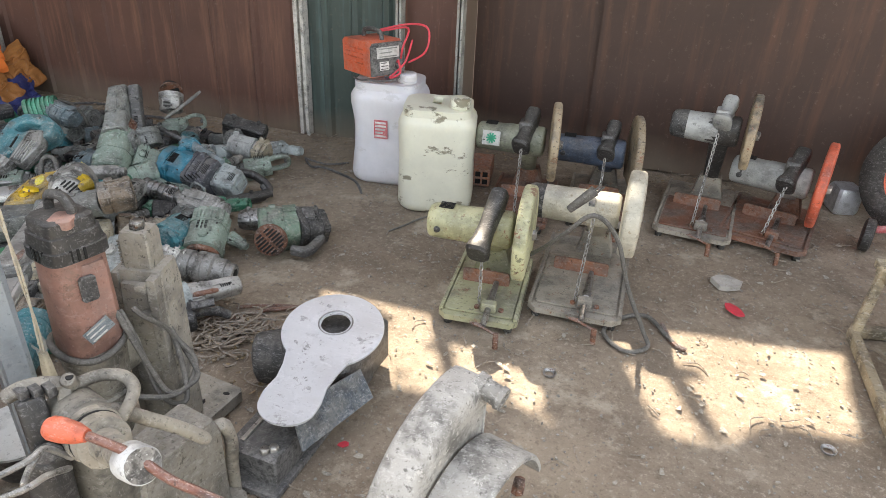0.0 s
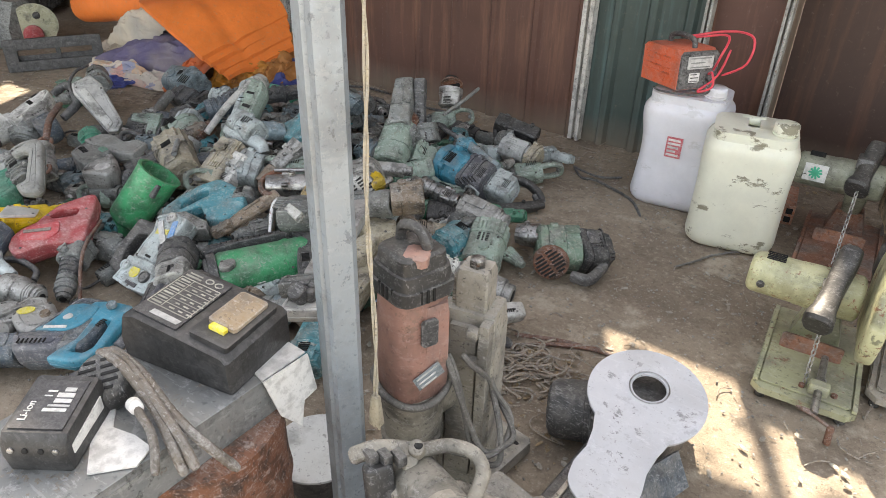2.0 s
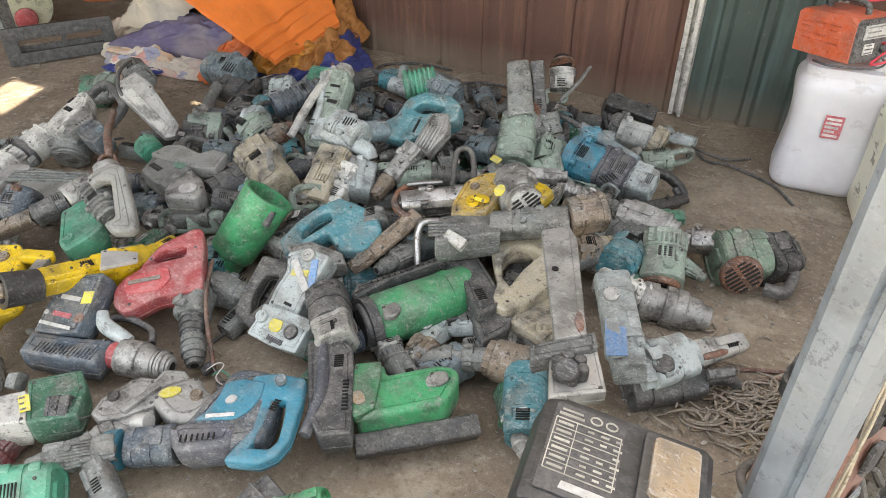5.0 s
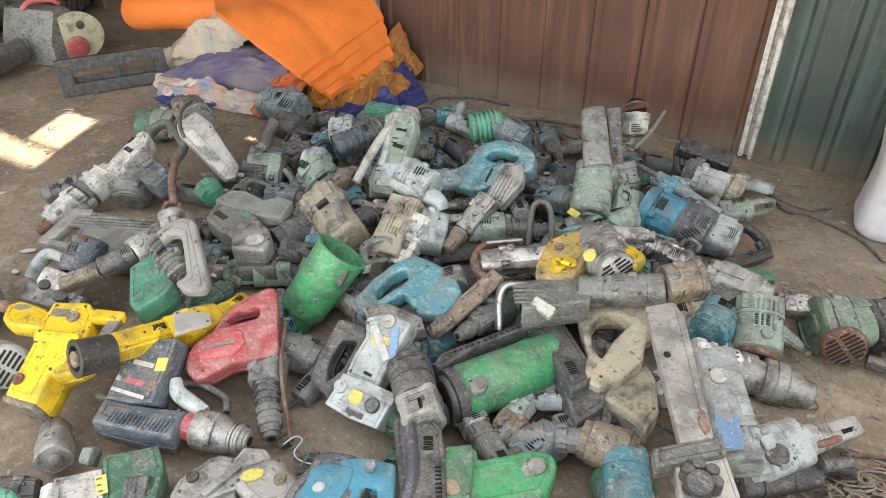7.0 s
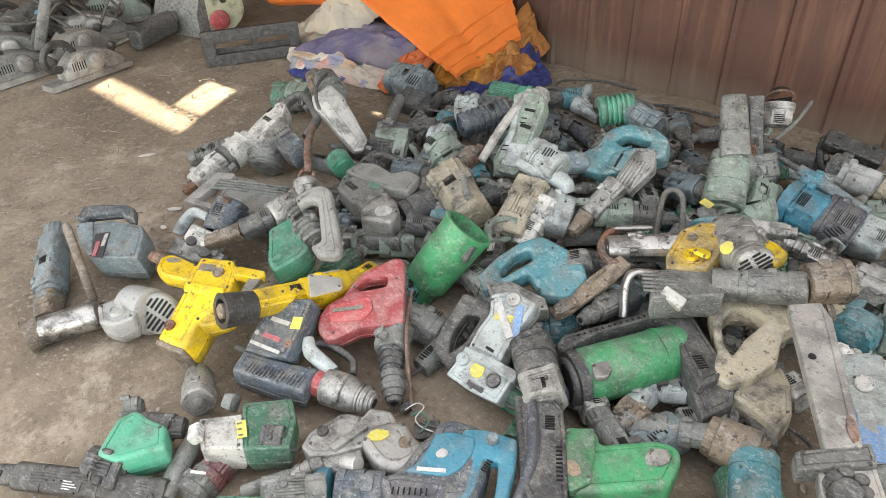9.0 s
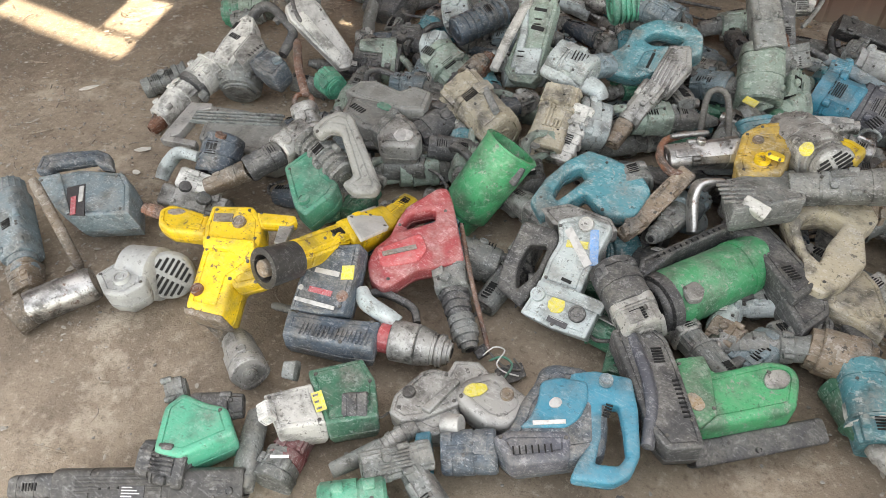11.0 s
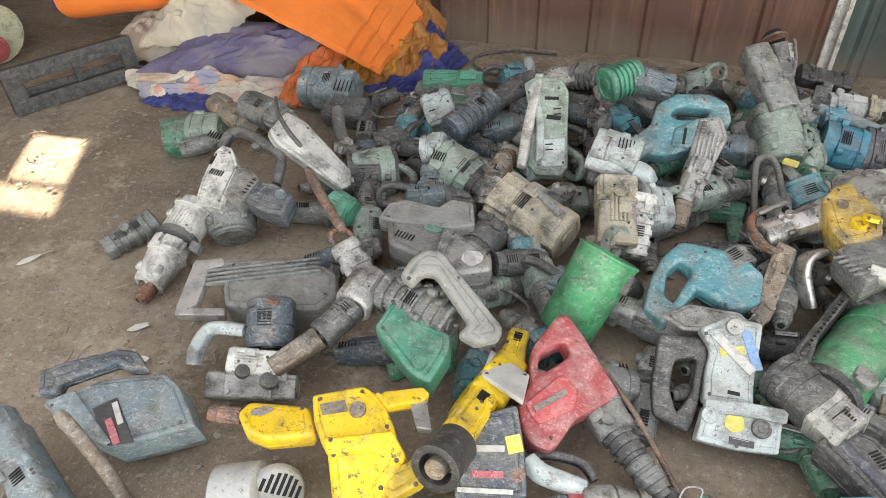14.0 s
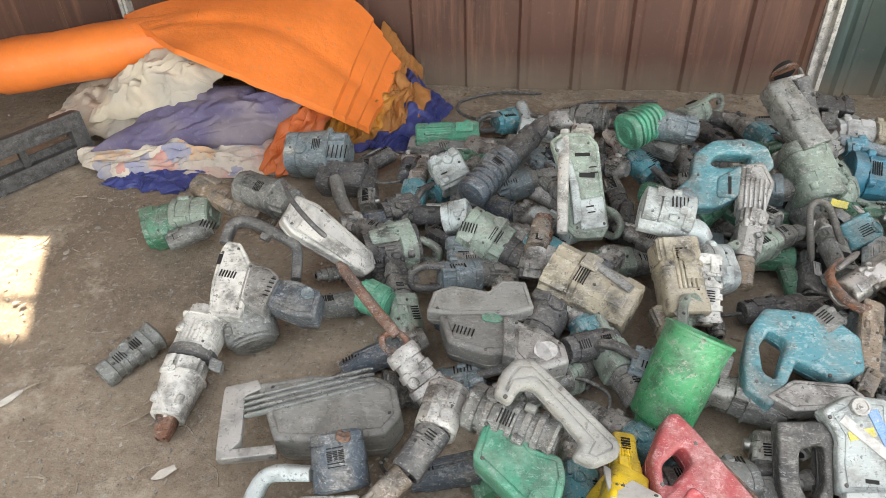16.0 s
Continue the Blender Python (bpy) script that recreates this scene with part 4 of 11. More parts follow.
def cloth(name, a, b, c, d, mat, label, bulge=0.05, crease=0.02, seed=0.0, nu=64, nv=44, thick=0.006, category="cloth"):
    """A crumpled sheet between four corners, with folds and some thickness."""
    a, b, c, d = (Vector(p) for p in (a, b, c, d))
    s = Shape()
    nrm = ((b - a).cross(d - a)).normalized()
    if nrm.z < 0:
        nrm = -nrm
    for side in (1, 0):
        base = len(s.v)
        for j in range(nv + 1):
            v = j / nv
            for i in range(nu + 1):
                u = i / nu
                p = (a * (1 - u) + b * u) * (1 - v) + (d * (1 - u) + c * u) * v
                e = (math.sin(math.pi * u) * math.sin(math.pi * v)) ** 0.5
                wob = 0.025 * noise.noise((u * 5 + seed, v * 5, 1.0))
                ridge = 1 - abs(noise.noise((u * 6.5 + 1.7 * noise.noise((u * 3, v * 3, seed)), v * 3.0 + seed, 4.0))) * 3
                q = p + nrm * (bulge * e + crease * 0.55 * max(-0.5, ridge) * (0.3 + e) + 0.3 * crease * noise.noise((u * 22, v * 22, seed)) + crease * (noise.noise((u * 4 + seed, v * 7, 2)) + abs(noise.noise((u * 9 + v * 4 + seed, v * 3, 5)))) * (0.4 + e))
                q = q + (b - a).normalized() * wob + (d - a).normalized() * (0.03 * noise.noise((u * 6, v * 4 + seed, 9)))
                if not side:
                    q = q - nrm * thick
                q.z = max(q.z, 0.006 if side else 0.001)
                s.v.append(q)
        for j in range(nv):
            for i in range(nu):
                f = (base + j * (nu + 1) + i, base + j * (nu + 1) + i + 1, base + (j + 1) * (nu + 1) + i + 1, base + (j + 1) * (nu + 1) + i)
                s.f.append(f if side else tuple(reversed(f)))
    o = (a + b + c + d) / 4
    o.z = min(p.z for p in (a, b, c, d))
    return solid(name, s, mat, o, label, category)


# ---- tool kit ----
VIEW_UP = Vector((0.1, -0.55, 0.85)).normalized()


def tool(name, at, label, category="power tool", group="heap of worn power tools"):
    return thing(name, at, label, category, group)


def screw(t, c, n, r=0.0042):
    k = Shape()
    k.loft(c - n * 0.003, c + n * 0.0015, r, r * 0.88, n=8, stations=[(0, 1), (0.8, 1), (1, 0.8)], jitter=0)
    part("screw", k, SCREW, t)


def section(kind, n, power):
    """Unit outline of a housing: split shell, finned casting, spined or chamfered case."""
    out = []
    for i in range(n):
        th = 2 * math.pi * (i + 0.5) / n
        ct, st = math.cos(th), math.sin(th)
        x, y = math.copysign(abs(ct) ** (2 / power), ct), math.copysign(abs(st) ** (2 / power), st)
        g = 1.0
        if kind == "fins" and y > -0.4:
            g = 1.0 if i % 2 else 0.91
        elif kind == "split" and abs(i - n // 4) < 1:
            g = 0.955
        elif kind == "spine" and y > 0 and abs(x) < 0.36:
            g = 1.09
        elif kind == "flats" and abs(abs(ct) - abs(st)) < 0.35:
            g = 0.93
        out.append((x * g, y * g))
    return out


def housing(s, a, b, r0, r1, flat, power, up, kind, stations, n=28):
    """One length of housing with a set-back, bossed end face."""
    a, b = Vector(a), Vector(b)
    d = (b - a).normalized()
    upv = Vector(up)
    if abs(d.dot(upv)) > 0.97:
        upv = Vector((0, 1, 0))
    side = d.cross(upv).normalized()
    top = side.cross(d).normalized()
    sec = section(kind, n, power)
    rs = []
    for f, k in stations:
        w = (r0 + (r1 - r0) * min(1, max(0, f))) * k
        c = a + (b - a) * f
        rs.append([c + side * (x * w) + top * (y * w * flat) for x, y in sec])
    s.rings(rs)
    return side, top


KINDS = ("split", "fins", "spine", "flats", "split", "spine")


def bar(t, name, a, b, r0, r1, mat, flat=1.0, power=2.0, ribs=0, up=VIEW_UP, screws=2, label=""):
    """A housing between two points: stepped lengths, flanges with lugs, fins, bosses, slits and screws."""
    a, b = Vector(a), Vector(b)
    length = (b - a).length
    r = max(r0, r1)
    s = Shape()
    power = max(power, 2.0) if screws == 0 else max(power, 2.5)
    d = (b - a).normalized()

    def at(f):
        return a + (b - a) * f

    def rad(f):
        return r0 + (r1 - r0) * f

    # a set-back face with a bearing boss closes each end
    lip = min(0.06, 0.006 / max(length, 0.02))
    tail = [(1 - lip, 1.0), (1, 0.90), (1, 0.76), (1 - lip * 0.9, 0.72), (1 - lip * 0.9, 0.40), (1 + lip * 0.3, 0.37), (1 + lip * 0.3, 0.05)]
    head = [(1 - f, k) for f, k in reversed(tail)]
    if (screws == 0 and not ribs) or length < 0.03:
        side, top = housing(s, a, b, r0, r1, flat, power, up, "", [(0, 0.88), (0.06, 1.0), (0.94, 1.0), (1, 0.88)])
    elif ribs < 0:
        side, top = housing(s, a, b, r0, r1, flat, power, up, "fins", head + [(0.12, 1.0), (0.13, 0.94), (0.16, 0.94), (0.17, 1.0), (0.86, 1.0), (0.87, 0.9)] + tail, 36)
    elif ribs:
        st = list(head)
        for i in range(ribs):
            f = 0.08 + 0.84 * i / ribs
            w = 0.84 / ribs
            st += [(f, 1.0), (f + w * 0.46, 1.0), (f + w * 0.52, 0.86), (f + w * 0.94, 0.86)]
        side, top = housing(s, a, b, r0, r1, flat, power, up, random.choice(("split", "flats")), st + tail)
    else:
        kind = random.choice(KINDS)
        form = random.randrange(4)
        if r < 0.017:
            side, top = housing(s, a, b, r0, r1, flat, power, up, kind, [(0, 0.85), (0.03, 1.0), (0.45, 1.0), (0.452, 0.92), (0.50, 0.92), (0.502, 1.0), (0.97, 1.0), (1, 0.85)], 20)
        elif form == 0:
            housing(s, a, at(0.32), rad(0), rad(0.32), flat, power, up, random.choice(KINDS), head + [(0.9, 1.0), (0.92, 0.94), (1, 0.94)])
            side, top = housing(s, at(0.32), b, rad(0.32) * 0.95, rad(1) * 0.95, flat, power + 0.8, up, kind, [(0, 0.98), (0.02, 1.03), (0.10, 1.03), (0.105, 0.97), (0.7, 0.97), (0.705, 1.02), (0.8, 1.02)] + tail)
        elif form == 1:
            side, top = housing(s, a, at(0.70), rad(0), rad(0.7), flat, power, up, kind, head + [(0.30, 1.0), (0.305, 0.955), (0.34, 0.955), (0.345, 1.0), (0.94, 1.02), (1, 1.02)])
            housing(s, at(0.70), at(0.745), rad(0.7) * 1.07, rad(0.7) * 1.07, flat, power + 1, up, "", [(0, 0.97), (0.15, 1), (0.85, 1), (1, 0.97)])
            housing(s, at(0.745), b, rad(0.72) * 0.94, rad(1) * 0.88, flat, power, up, "fins" if kind != "fins" else "flats", [(0, 1), (0.75, 1.0)] + tail)
        elif form == 2:
            housing(s, a, at(0.16), rad(0) * 0.9, rad(0.1) * 0.94, flat, 2.2, up, "fins", head + [(1, 1.0)])
            side, top = housing(s, at(0.16), at(0.86), rad(0.1), rad(0.86), flat, power, up, kind, [(0, 0.95), (0.03, 1.0), (0.50, 1.0), (0.502, 0.97), (0.55, 0.97), (0.552, 1.0), (0.97, 1.0), (1, 0.95)])
            housing(s, at(0.86), b, rad(0.86) * 0.86, rad(1) * 0.82, flat, 2.2, up, "", [(0, 1.0), (0.4, 1.0), (0.42, 0.9)] + tail)
        else:
            side, top = housing(s, a, b, r0, r1, flat, power + 0.5, up, kind, head + [(0.20, 1.0), (0.203, 0.95), (0.225, 0.95), (0.228, 1.01), (0.58, 1.02), (0.583, 0.96), (0.62, 0.96), (0.623, 0.99)] + tail)

    def surf(f, q):
        h = flat * max(0.0, 1 - abs(q) ** power) ** (1 / power)
        n = (side * (abs(q) ** (power - 1) * (1 if q > 0 else -1)) + top * (max(0.02, h) ** (power - 1))).normalized()
        return at(f) + (side * q + top * h) * rad(f), n

    p = part(name, s, mat, t, label)
    host = p if t.parent is None else t
    if screws and r > 0.018 and length > 0.03:
        for _ in range(1 + (r > 0.03) + (length > 0.1)):
            pick = random.randrange(6)
            f = random.uniform(0.18, 0.82)
            q = random.choice((-0.62, -0.3, 0.15, 0.5))
            c, n = surf(f, q)
            g = Shape()
            if pick == 0 and not ribs:
                f0 = random.uniform(0.1, 0.3)
                f1 = f0 + random.uniform(0.3, 0.55)
                for k in range(5):
                    g = Shape()
                    p0, n0 = surf(f0, -0.5 + 0.2 * k)
                    p1, n1 = surf(f1, -0.5 + 0.2 * k)
                    g.loft(p0 - n0 * 0.002, p1 - n1 * 0.002, r * 0.05 + 0.001, None, 1.0, 3, 6, n0, [(0, 1), (1, 1)], 0)
                    part("fin", g, mat, host)
            elif pick == 1:
                # a brush cap: slotted disc in a collar
                w = r * random.uniform(0.22, 0.34)
                g.loft(c - n * 0.006, c + n * random.uniform(0.004, 0.010), w, None, 1, 2, 14, d, [(0, 1), (0.85, 1), (1, 0.9), (1, 0.7), (0.8, 0.66), (0.8, 0.1)], 0)
                part("boss", g, mat, host)
            elif pick == 2:
                g.box((0, 0, 0.001), (length * random.uniform(0.18, 0.4), r * random.uniform(0.4, 0.8), 0.008), aim(c, d, n), 0.2)
                part("pad", g, mat, host)
            elif pick == 3:
                # two lugs with screws beside a joint
                for q2 in (-0.78, 0.62):
                    c2, n2 = surf(f, q2)
                    g = Shape()
                    g.loft(c2 - d * 0.011, c2 + d * 0.011, r * 0.15 + 0.002, None, 1, 2, 10, n2, [(0, 0.85), (0.1, 1), (0.9, 1), (1, 0.85)], 0)
                    part("lug", g, mat, host)
            elif pick == 4:
                g.box((0, 0, 0.0), (min(0.05, length * 0.35), r * 0.55, 0.004), aim(c, d, n), 0.05)
                part("plate", g, mat, host)
            else:
                c = at(f) + top * rad(f) * flat * 0.985
                for k in range(5):
                    g = Shape()
                    g.box((0, 0, 0), (0.0026, r * 0.6, 0.004), aim(c + d * (0.0065 * (k - 2)), d, top), 0.1)
                    part("vent_slit", g, DARK, host)
    if screws and r > 0.022:
        for _ in range(screws):
            c, n = surf(random.uniform(0.12, 0.88), random.choice((-0.7, -0.4, 0.1, 0.55)))
            screw(t, c, n)
    return p



def rounded(loop, cut):
    """Corners of a closed outline softened."""
    out = []
    for i, q in enumerate(loop):
        p, w = loop[i - 1], loop[(i + 1) % len(loop)]
        a, b = (p - q), (w - q)
        ka, kb = min(cut, a.length * 0.42), min(cut, b.length * 0.42)
        p0, p1 = q + a.normalized() * ka, q + b.normalized() * kb
        out += [p0.lerp(q, f).lerp(q.lerp(p1, f), f) for f in (0.0, 0.33, 0.67, 1.0)]
    return out


def shrunk(loop, d):
    """A closed outline with its sides moved inward by d."""
    out = []
    for i, q in enumerate(loop):
        a, b = (q - loop[i - 1]).normalized(), (loop[(i + 1) % len(loop)] - q).normalized()
        n1, n2 = Vector((-a.y, a.x)), Vector((-b.y, b.x))
        way = (n1 + n2) / max(0.35, 1 + n1.dot(n2))
        out.append(q + way * d)
    return out


def case(t, name, outline, z, thick, mat, holes=(), slope=(0.0, 0.0), soft=0.010, edge=0.006, label="", seam=True, screws=2):
    """A moulded shell lying on its side: an outline seen from above at height z, slanting by slope, with grip holes, rounded rims and a parting seam."""
    mid = sum((Vector(p) for p in outline), Vector((0, 0))) / len(outline)
    ux, uy = Vector((1, 0, slope[0])), Vector((0, 1, slope[1]))
    nrm = ux.cross(uy).normalized()
    s = Shape()
    loops = []
    for k, lp in enumerate([outline] + list(holes)):
        v = [Vector(p) - mid for p in lp]
        area = sum(v[i - 1].x * v[i].y - v[i].x * v[i - 1].y for i in range(len(v)))
        if (area > 0) == (k > 0):
            v.reverse()
        loops.append(v)
    e = min(edge, thick * 0.35)
    rows = [(0, e * 1.1), (0.12 * e, 0.55 * e), (0.45 * e, 0.16 * e), (e, 0)]
    # a sunk line round the lid of a broad case
    flat2 = [Vector(p) for p in outline]
    around = sum((flat2[i] - flat2[i - 1]).length for i in range(len(flat2)))
    area2 = abs(sum(flat2[i - 1].x * flat2[i].y - flat2[i].x * flat2[i - 1].y for i in range(len(flat2)))) / 2
    if seam and not holes and area2 / around > 0.0155:
        w = e * 1.1
        rows = [(0, w + 0.0098), (0, w + 0.0080), (0.0022, w + 0.0070), (0.0022, w + 0.0048), (0, w + 0.0040)] + rows
    if seam:
        rows += [(thick * 0.5 - 0.0022, 0), (thick * 0.5 - 0.0012, 0.0018), (thick * 0.5 + 0.0012, 0.0018), (thick * 0.5 + 0.0022, 0)]
    rows += [(thick * 0.66, thick * 0.02), (thick * 0.86, thick * 0.09), (thick, thick * 0.22)]
    o = Vector((mid.x, mid.y, z))
    caps = ([], [])
    for v in loops:
        m = len(v) * 4
        base = len(s.v)
        for depth, inset in rows:
            for q in rounded(shrunk(v, inset), max(0.0015, soft - 0.5 * inset)):
                s.v.append(o + ux * q.x + uy * q.y - nrm * depth)
        for r in range(len(rows) - 1):
            for i in range(m):
                j = (i + 1) % m
                s.f.append((base + r * m + i, base + (r + 1) * m + i, base + (r + 1) * m + j, base + r * m + j))
        caps[0].append(list(range(base, base + m)))
        caps[1].append(list(range(base + (len(rows) - 1) * m, base + len(rows) * m)))
    for k, cap in enumerate(caps):
        flat_ids = [i for c in cap for i in c]
        for tri in tessellate_polygon([[s.v[i] for i in c] for c in cap]):
            f = [flat_ids[i] for i in tri]
            up = (s.v[f[1]] - s.v[f[0]]).cross(s.v[f[2]] - s.v[f[0]]).dot(nrm) > 0
            s.f.append(tuple(f) if up == (k == 0) else tuple(reversed(f)))
    p = part(name, s, mat, t, label)
    pts = [Vector(q) - mid for q in outline]
    for i in range(screws):
        q = pts[(i * len(pts)) // max(1, screws)] * 0.8
        screw(t, o + ux * q.x + uy * q.y, nrm, 0.0048)
    return p


def dome(t, name, at, way, r, mat, collar=None, height=0.010):
    """A round boss: a raised collar with a dished cap in it."""
    at, d = Vector(at), Vector(way).normalized()
    s = Shape()
    s.loft(at - d * 0.006, at + d * height, r, r, 1, 2, 22, VIEW_UP, [(0, 1), (0.75, 1), (1, 0.92), (1, 0.74), (0.82, 0.70), (0.82, 0.40), (0.95, 0.34), (0.95, 0.05)], 0)
    return part(name, s, mat, t)


def ribs(t, name, a, b, count, length, height, mat, normal=VIEW_UP, width=None):
    """A row of raised ribs from a to b, each lying across the row."""
    a, b = Vector(a), Vector(b)
    pitch = (b - a).length / count
    across = Vector(normal).cross(b - a).normalized()
    for i in range(count):
        c = a + (b - a) * ((i + 0.5) / count)
        s = Shape()
        s.loft(c - across * length / 2, c + across * length / 2, (width or pitch * 0.52) / 2, None, 2 * height / (width or pitch * 0.52), 3.0, 10, normal, [(0, 0.6), (0.04, 1), (0.96, 1), (1, 0.6)], 0)
        part(name, s, mat, t)


def cup(t, name, a, b, r0, r1, mat, wall=0.12, deep=0.75, label=""):
    """An open round shell from its closed end a to its open end b."""
    s = Shape()
    s.loft(a, b, r0, r1, 1, 2, 36, VIEW_UP, [(0, 0.82), (0.01, 0.93), (0.04, 1), (0.965, 1.0), (0.97, 1.035), (0.995, 1.035), (1, 1.02), (1, 1 - wall), (1 - deep, 0.97 - wall), (1 - deep, 0.02)], 0.004)
    return part(name, s, mat, t, label)


def chuck(t, a, b, r, mat, collar=None, name="chuck"):
    s = Shape()
    s.loft(a, b, r, r * 0.92, 1, 2, 20, VIEW_UP, [(0, 0.92), (0.03, 0.99), (0.22, 1.0), (0.23, 0.86), (0.32, 0.86), (0.33, 1.06), (0.45, 1.06), (0.455, 1.01), (0.475, 1.01), (0.48, 1.06), (0.62, 1.06), (0.65, 0.88), (0.84, 0.84), (0.85, 0.7), (0.98, 0.68), (1, 0.6)], 0.015)
    c = part(name, s, mat, t)
    a, b = Vector(a), Vector(b)
    d = (b - a).normalized()
    h = Shape()
    h.loft(b - d * 0.004, b + d * 0.0015, r * 0.36, r * 0.36, n=12)
    part("bore", h, DARK, c)
    return c


def pipe(t, name, pts, r, mat, flat=1.0, closed=False, label=""):
    s = Shape()
    if r > 0.011 and "rod" not in name:
        v = [Vector(p) for p in pts]
        plane = (v[1] - v[0]).cross(v[-1] - v[0]) if len(v) > 2 else Vector()
        plane = plane.normalized() if plane.length > 1e-6 else None

        def bend(p, q, w):
            p0, p1 = q.lerp(p, 0.38), q.lerp(w, 0.38)
            return [p0.lerp(q, f).lerp(q.lerp(p1, f), f) for f in (0.0, 0.25, 0.5, 0.75, 1.0)]

        m = len(v)
        path = [] if closed else [v[0]]
        for q in range(0 if closed else 1, m if closed else m - 1):
            path += bend(v[q - 1], v[q], v[(q + 1) % m])
        if not closed:
            path.append(v[-1])
        s.tube(path, r * 0.95, 16, closed, flat * 0.82, 1, 0.9, 3.0, plane)
        if "loop" in name and not closed:
            pts = [Vector(p) for p in pts]
            mid = sum(pts, Vector()) / len(pts)
            k = len(pts) // 2
            grip = pts[k].lerp(pts[k - 1], 0.5)
            way = (mid - grip).normalized()
            g = Shape()
            g.box((0, 0, 0), (r * 1.5, r * 0.9, r * 1.1), aim(grip + way * r * 1.1, pts[k] - pts[k - 1], way), 0.3)
            part("trigger", g, BLACK, t)
            for q in pts[1:-1]:
                screw(t, q + VIEW_UP * r * 0.84, VIEW_UP, 0.0045)
    else:
        s.tube(pts, r, 10, closed, flat)
    return part(name, s, mat, t, label)


def grille(t, at, way, r, mat, slots=7):
    """A round end cap with slots across it."""
    at, d = Vector(at), Vector(way).normalized()
    s = Shape()
    s.loft(at - d * 0.012, at + d * 0.006, r, r * 0.94, n=24, stations=[(0, 1), (0.6, 1), (0.85, 0.97), (1, 0.9)], jitter=0)
    p = part("end_cap", s, mat, t)
    m = aim(at + d * 0.0065, d.orthogonal(), d)
    for i in range(slots):
        y = r * 0.72 * (2 * (i + 0.5) / slots - 1)
        h = math.sqrt(max(1e-7, (r * 0.80) ** 2 - y * y))
        for x0, x1 in ((-h, -r * 0.1), (r * 0.1, h)):
            if x1 - x0 > 0.004:
                k = Shape()
                k.prism([(x0, y - r * 0.055), (x1, y - r * 0.055), (x1, y + r * 0.055), (x0, y + r * 0.055)], m, 0.002)
                part("slot", k, DARK, p)
    return p


def slits(t, a, b, n, length, normal=VIEW_UP, width=0.0030):
    """A row of n vent slits from a to b, each of that length across the row."""
    a, b = Vector(a), Vector(b)
    for i in range(n):
        c = a + (b - a) * ((i + 0.5) / n)
        m = aim(c, b - a, normal)
        k = Shape()
        k.prism([(-width / 2, -length / 2), (width / 2, -length / 2), (width / 2, length / 2), (-width / 2, length / 2)], m, 0.003)
        part("vent_slit", k, DARK, t)


def tag(t, name, at, along, lx, ly, mat, normal=VIEW_UP, marks=None, rows=0, round_=False, label=""):
    s = Shape()
    m = aim(at, along, normal)
    if round_:
        out = [(lx / 2 * math.cos(a) * random.uniform(0.9, 1.08), ly / 2 * math.sin(a) * random.uniform(0.9, 1.08)) for a in [i * math.pi / 9 for i in range(18)]]
    else:
        out = [(-lx / 2, -ly / 2), (lx / 2, -ly / 2), (lx / 2, ly / 2), (-lx / 2, ly / 2)]
    s.prism(out, m, 0.003)
    p = part(name, s, mat, t, label)
    if marks:
        for i in range(rows):
            k = Shape()
            y = ly * (0.34 - 0.68 * i / max(rows - 1, 1))
            x1 = lx * random.uniform(0.0, 0.4)
            k.prism([(-lx * 0.4, y - ly * 0.05), (x1, y - ly * 0.05), (x1, y + ly * 0.05), (-lx * 0.4, y + ly * 0.05)], m @ Matrix.Translation((0, 0, 0.0022)), 0.0012)
            part("print", k, marks, p)
    return p


# ---- rags and tarpaulin by the fence ----
cloth("patterned_cloth", (-4.50, 2.66, 0.02), (-4.20, 2.47, 0.0), (-3.60, 2.60, 0.0), (-3.62, 2.84, 0.09), PATTERN, "crumpled printed cloth with red, blue and cream patches", 0.05, 0.026, 1.3)
cloth("blue_tarpaulin", (-3.35, 3.42, 0.22), (-2.98, 3.20, 0.0), (-3.10, 2.80, 0.0), (-3.45, 2.80, 0.02), BLUE_TARP, "crumpled blue tarpaulin under the orange one", 0.03, 0.03, 4.4)
cloth("blue_rag", (-4.25, 2.46, 0.0), (-3.92, 2.42, 0.0), (-3.86, 2.56, 0.02), (-4.20, 2.60, 0.02), BLUE_TARP, "strip of blue tarpaulin on the ground", 0.02, 0.01, 6.1)
cloth("purple_cloth", (-4.34, 2.60, 0.07), (-3.68, 2.70, 0.06), (-3.48, 2.76, 0.24), (-3.98, 2.90, 0.24), PURPLE, "dusty slate purple cloth heaped on rags", 0.06, 0.014, 2.2)
cloth("orange_strip", (-3.66, 2.59, 0.01), (-3.53, 2.58, 0.01), (-3.40, 2.80, 0.17), (-3.56, 2.82, 0.22), TARP_DULL, "faded orange strip of tarpaulin hanging to the ground", 0.03, 0.012, 9.2, 40, 30)
cloth("gold_cloth", (-3.50, 2.76, 0.03), (-3.26, 2.83, 0.01), (-3.20, 3.02, 0.15), (-3.44, 2.94, 0.20), TARP_GOLD, "crumpled golden orange cloth under the tarpaulin", 0.04, 0.026, 3.1, 48, 40)
cloth("faded_orange_cloth", (-3.30, 2.90, 0.05), (-3.12, 2.90, 0.0), (-3.08, 3.18, 0.09), (-3.30, 3.16, 0.24), TARP_OLD, "faded brown orange cloth folded on the ground", 0.03, 0.024, 5.3, 48, 40)
cloth("brown_cloth", (-3.32, 3.42, 0.32), (-3.15, 3.40, 0.10), (-3.14, 3.12, 0.02), (-3.30, 3.08, 0.16), TARP_OLD, "brown orange cloth hanging from the tarpaulin", 0.02, 0.016, 7.7, 48, 40)
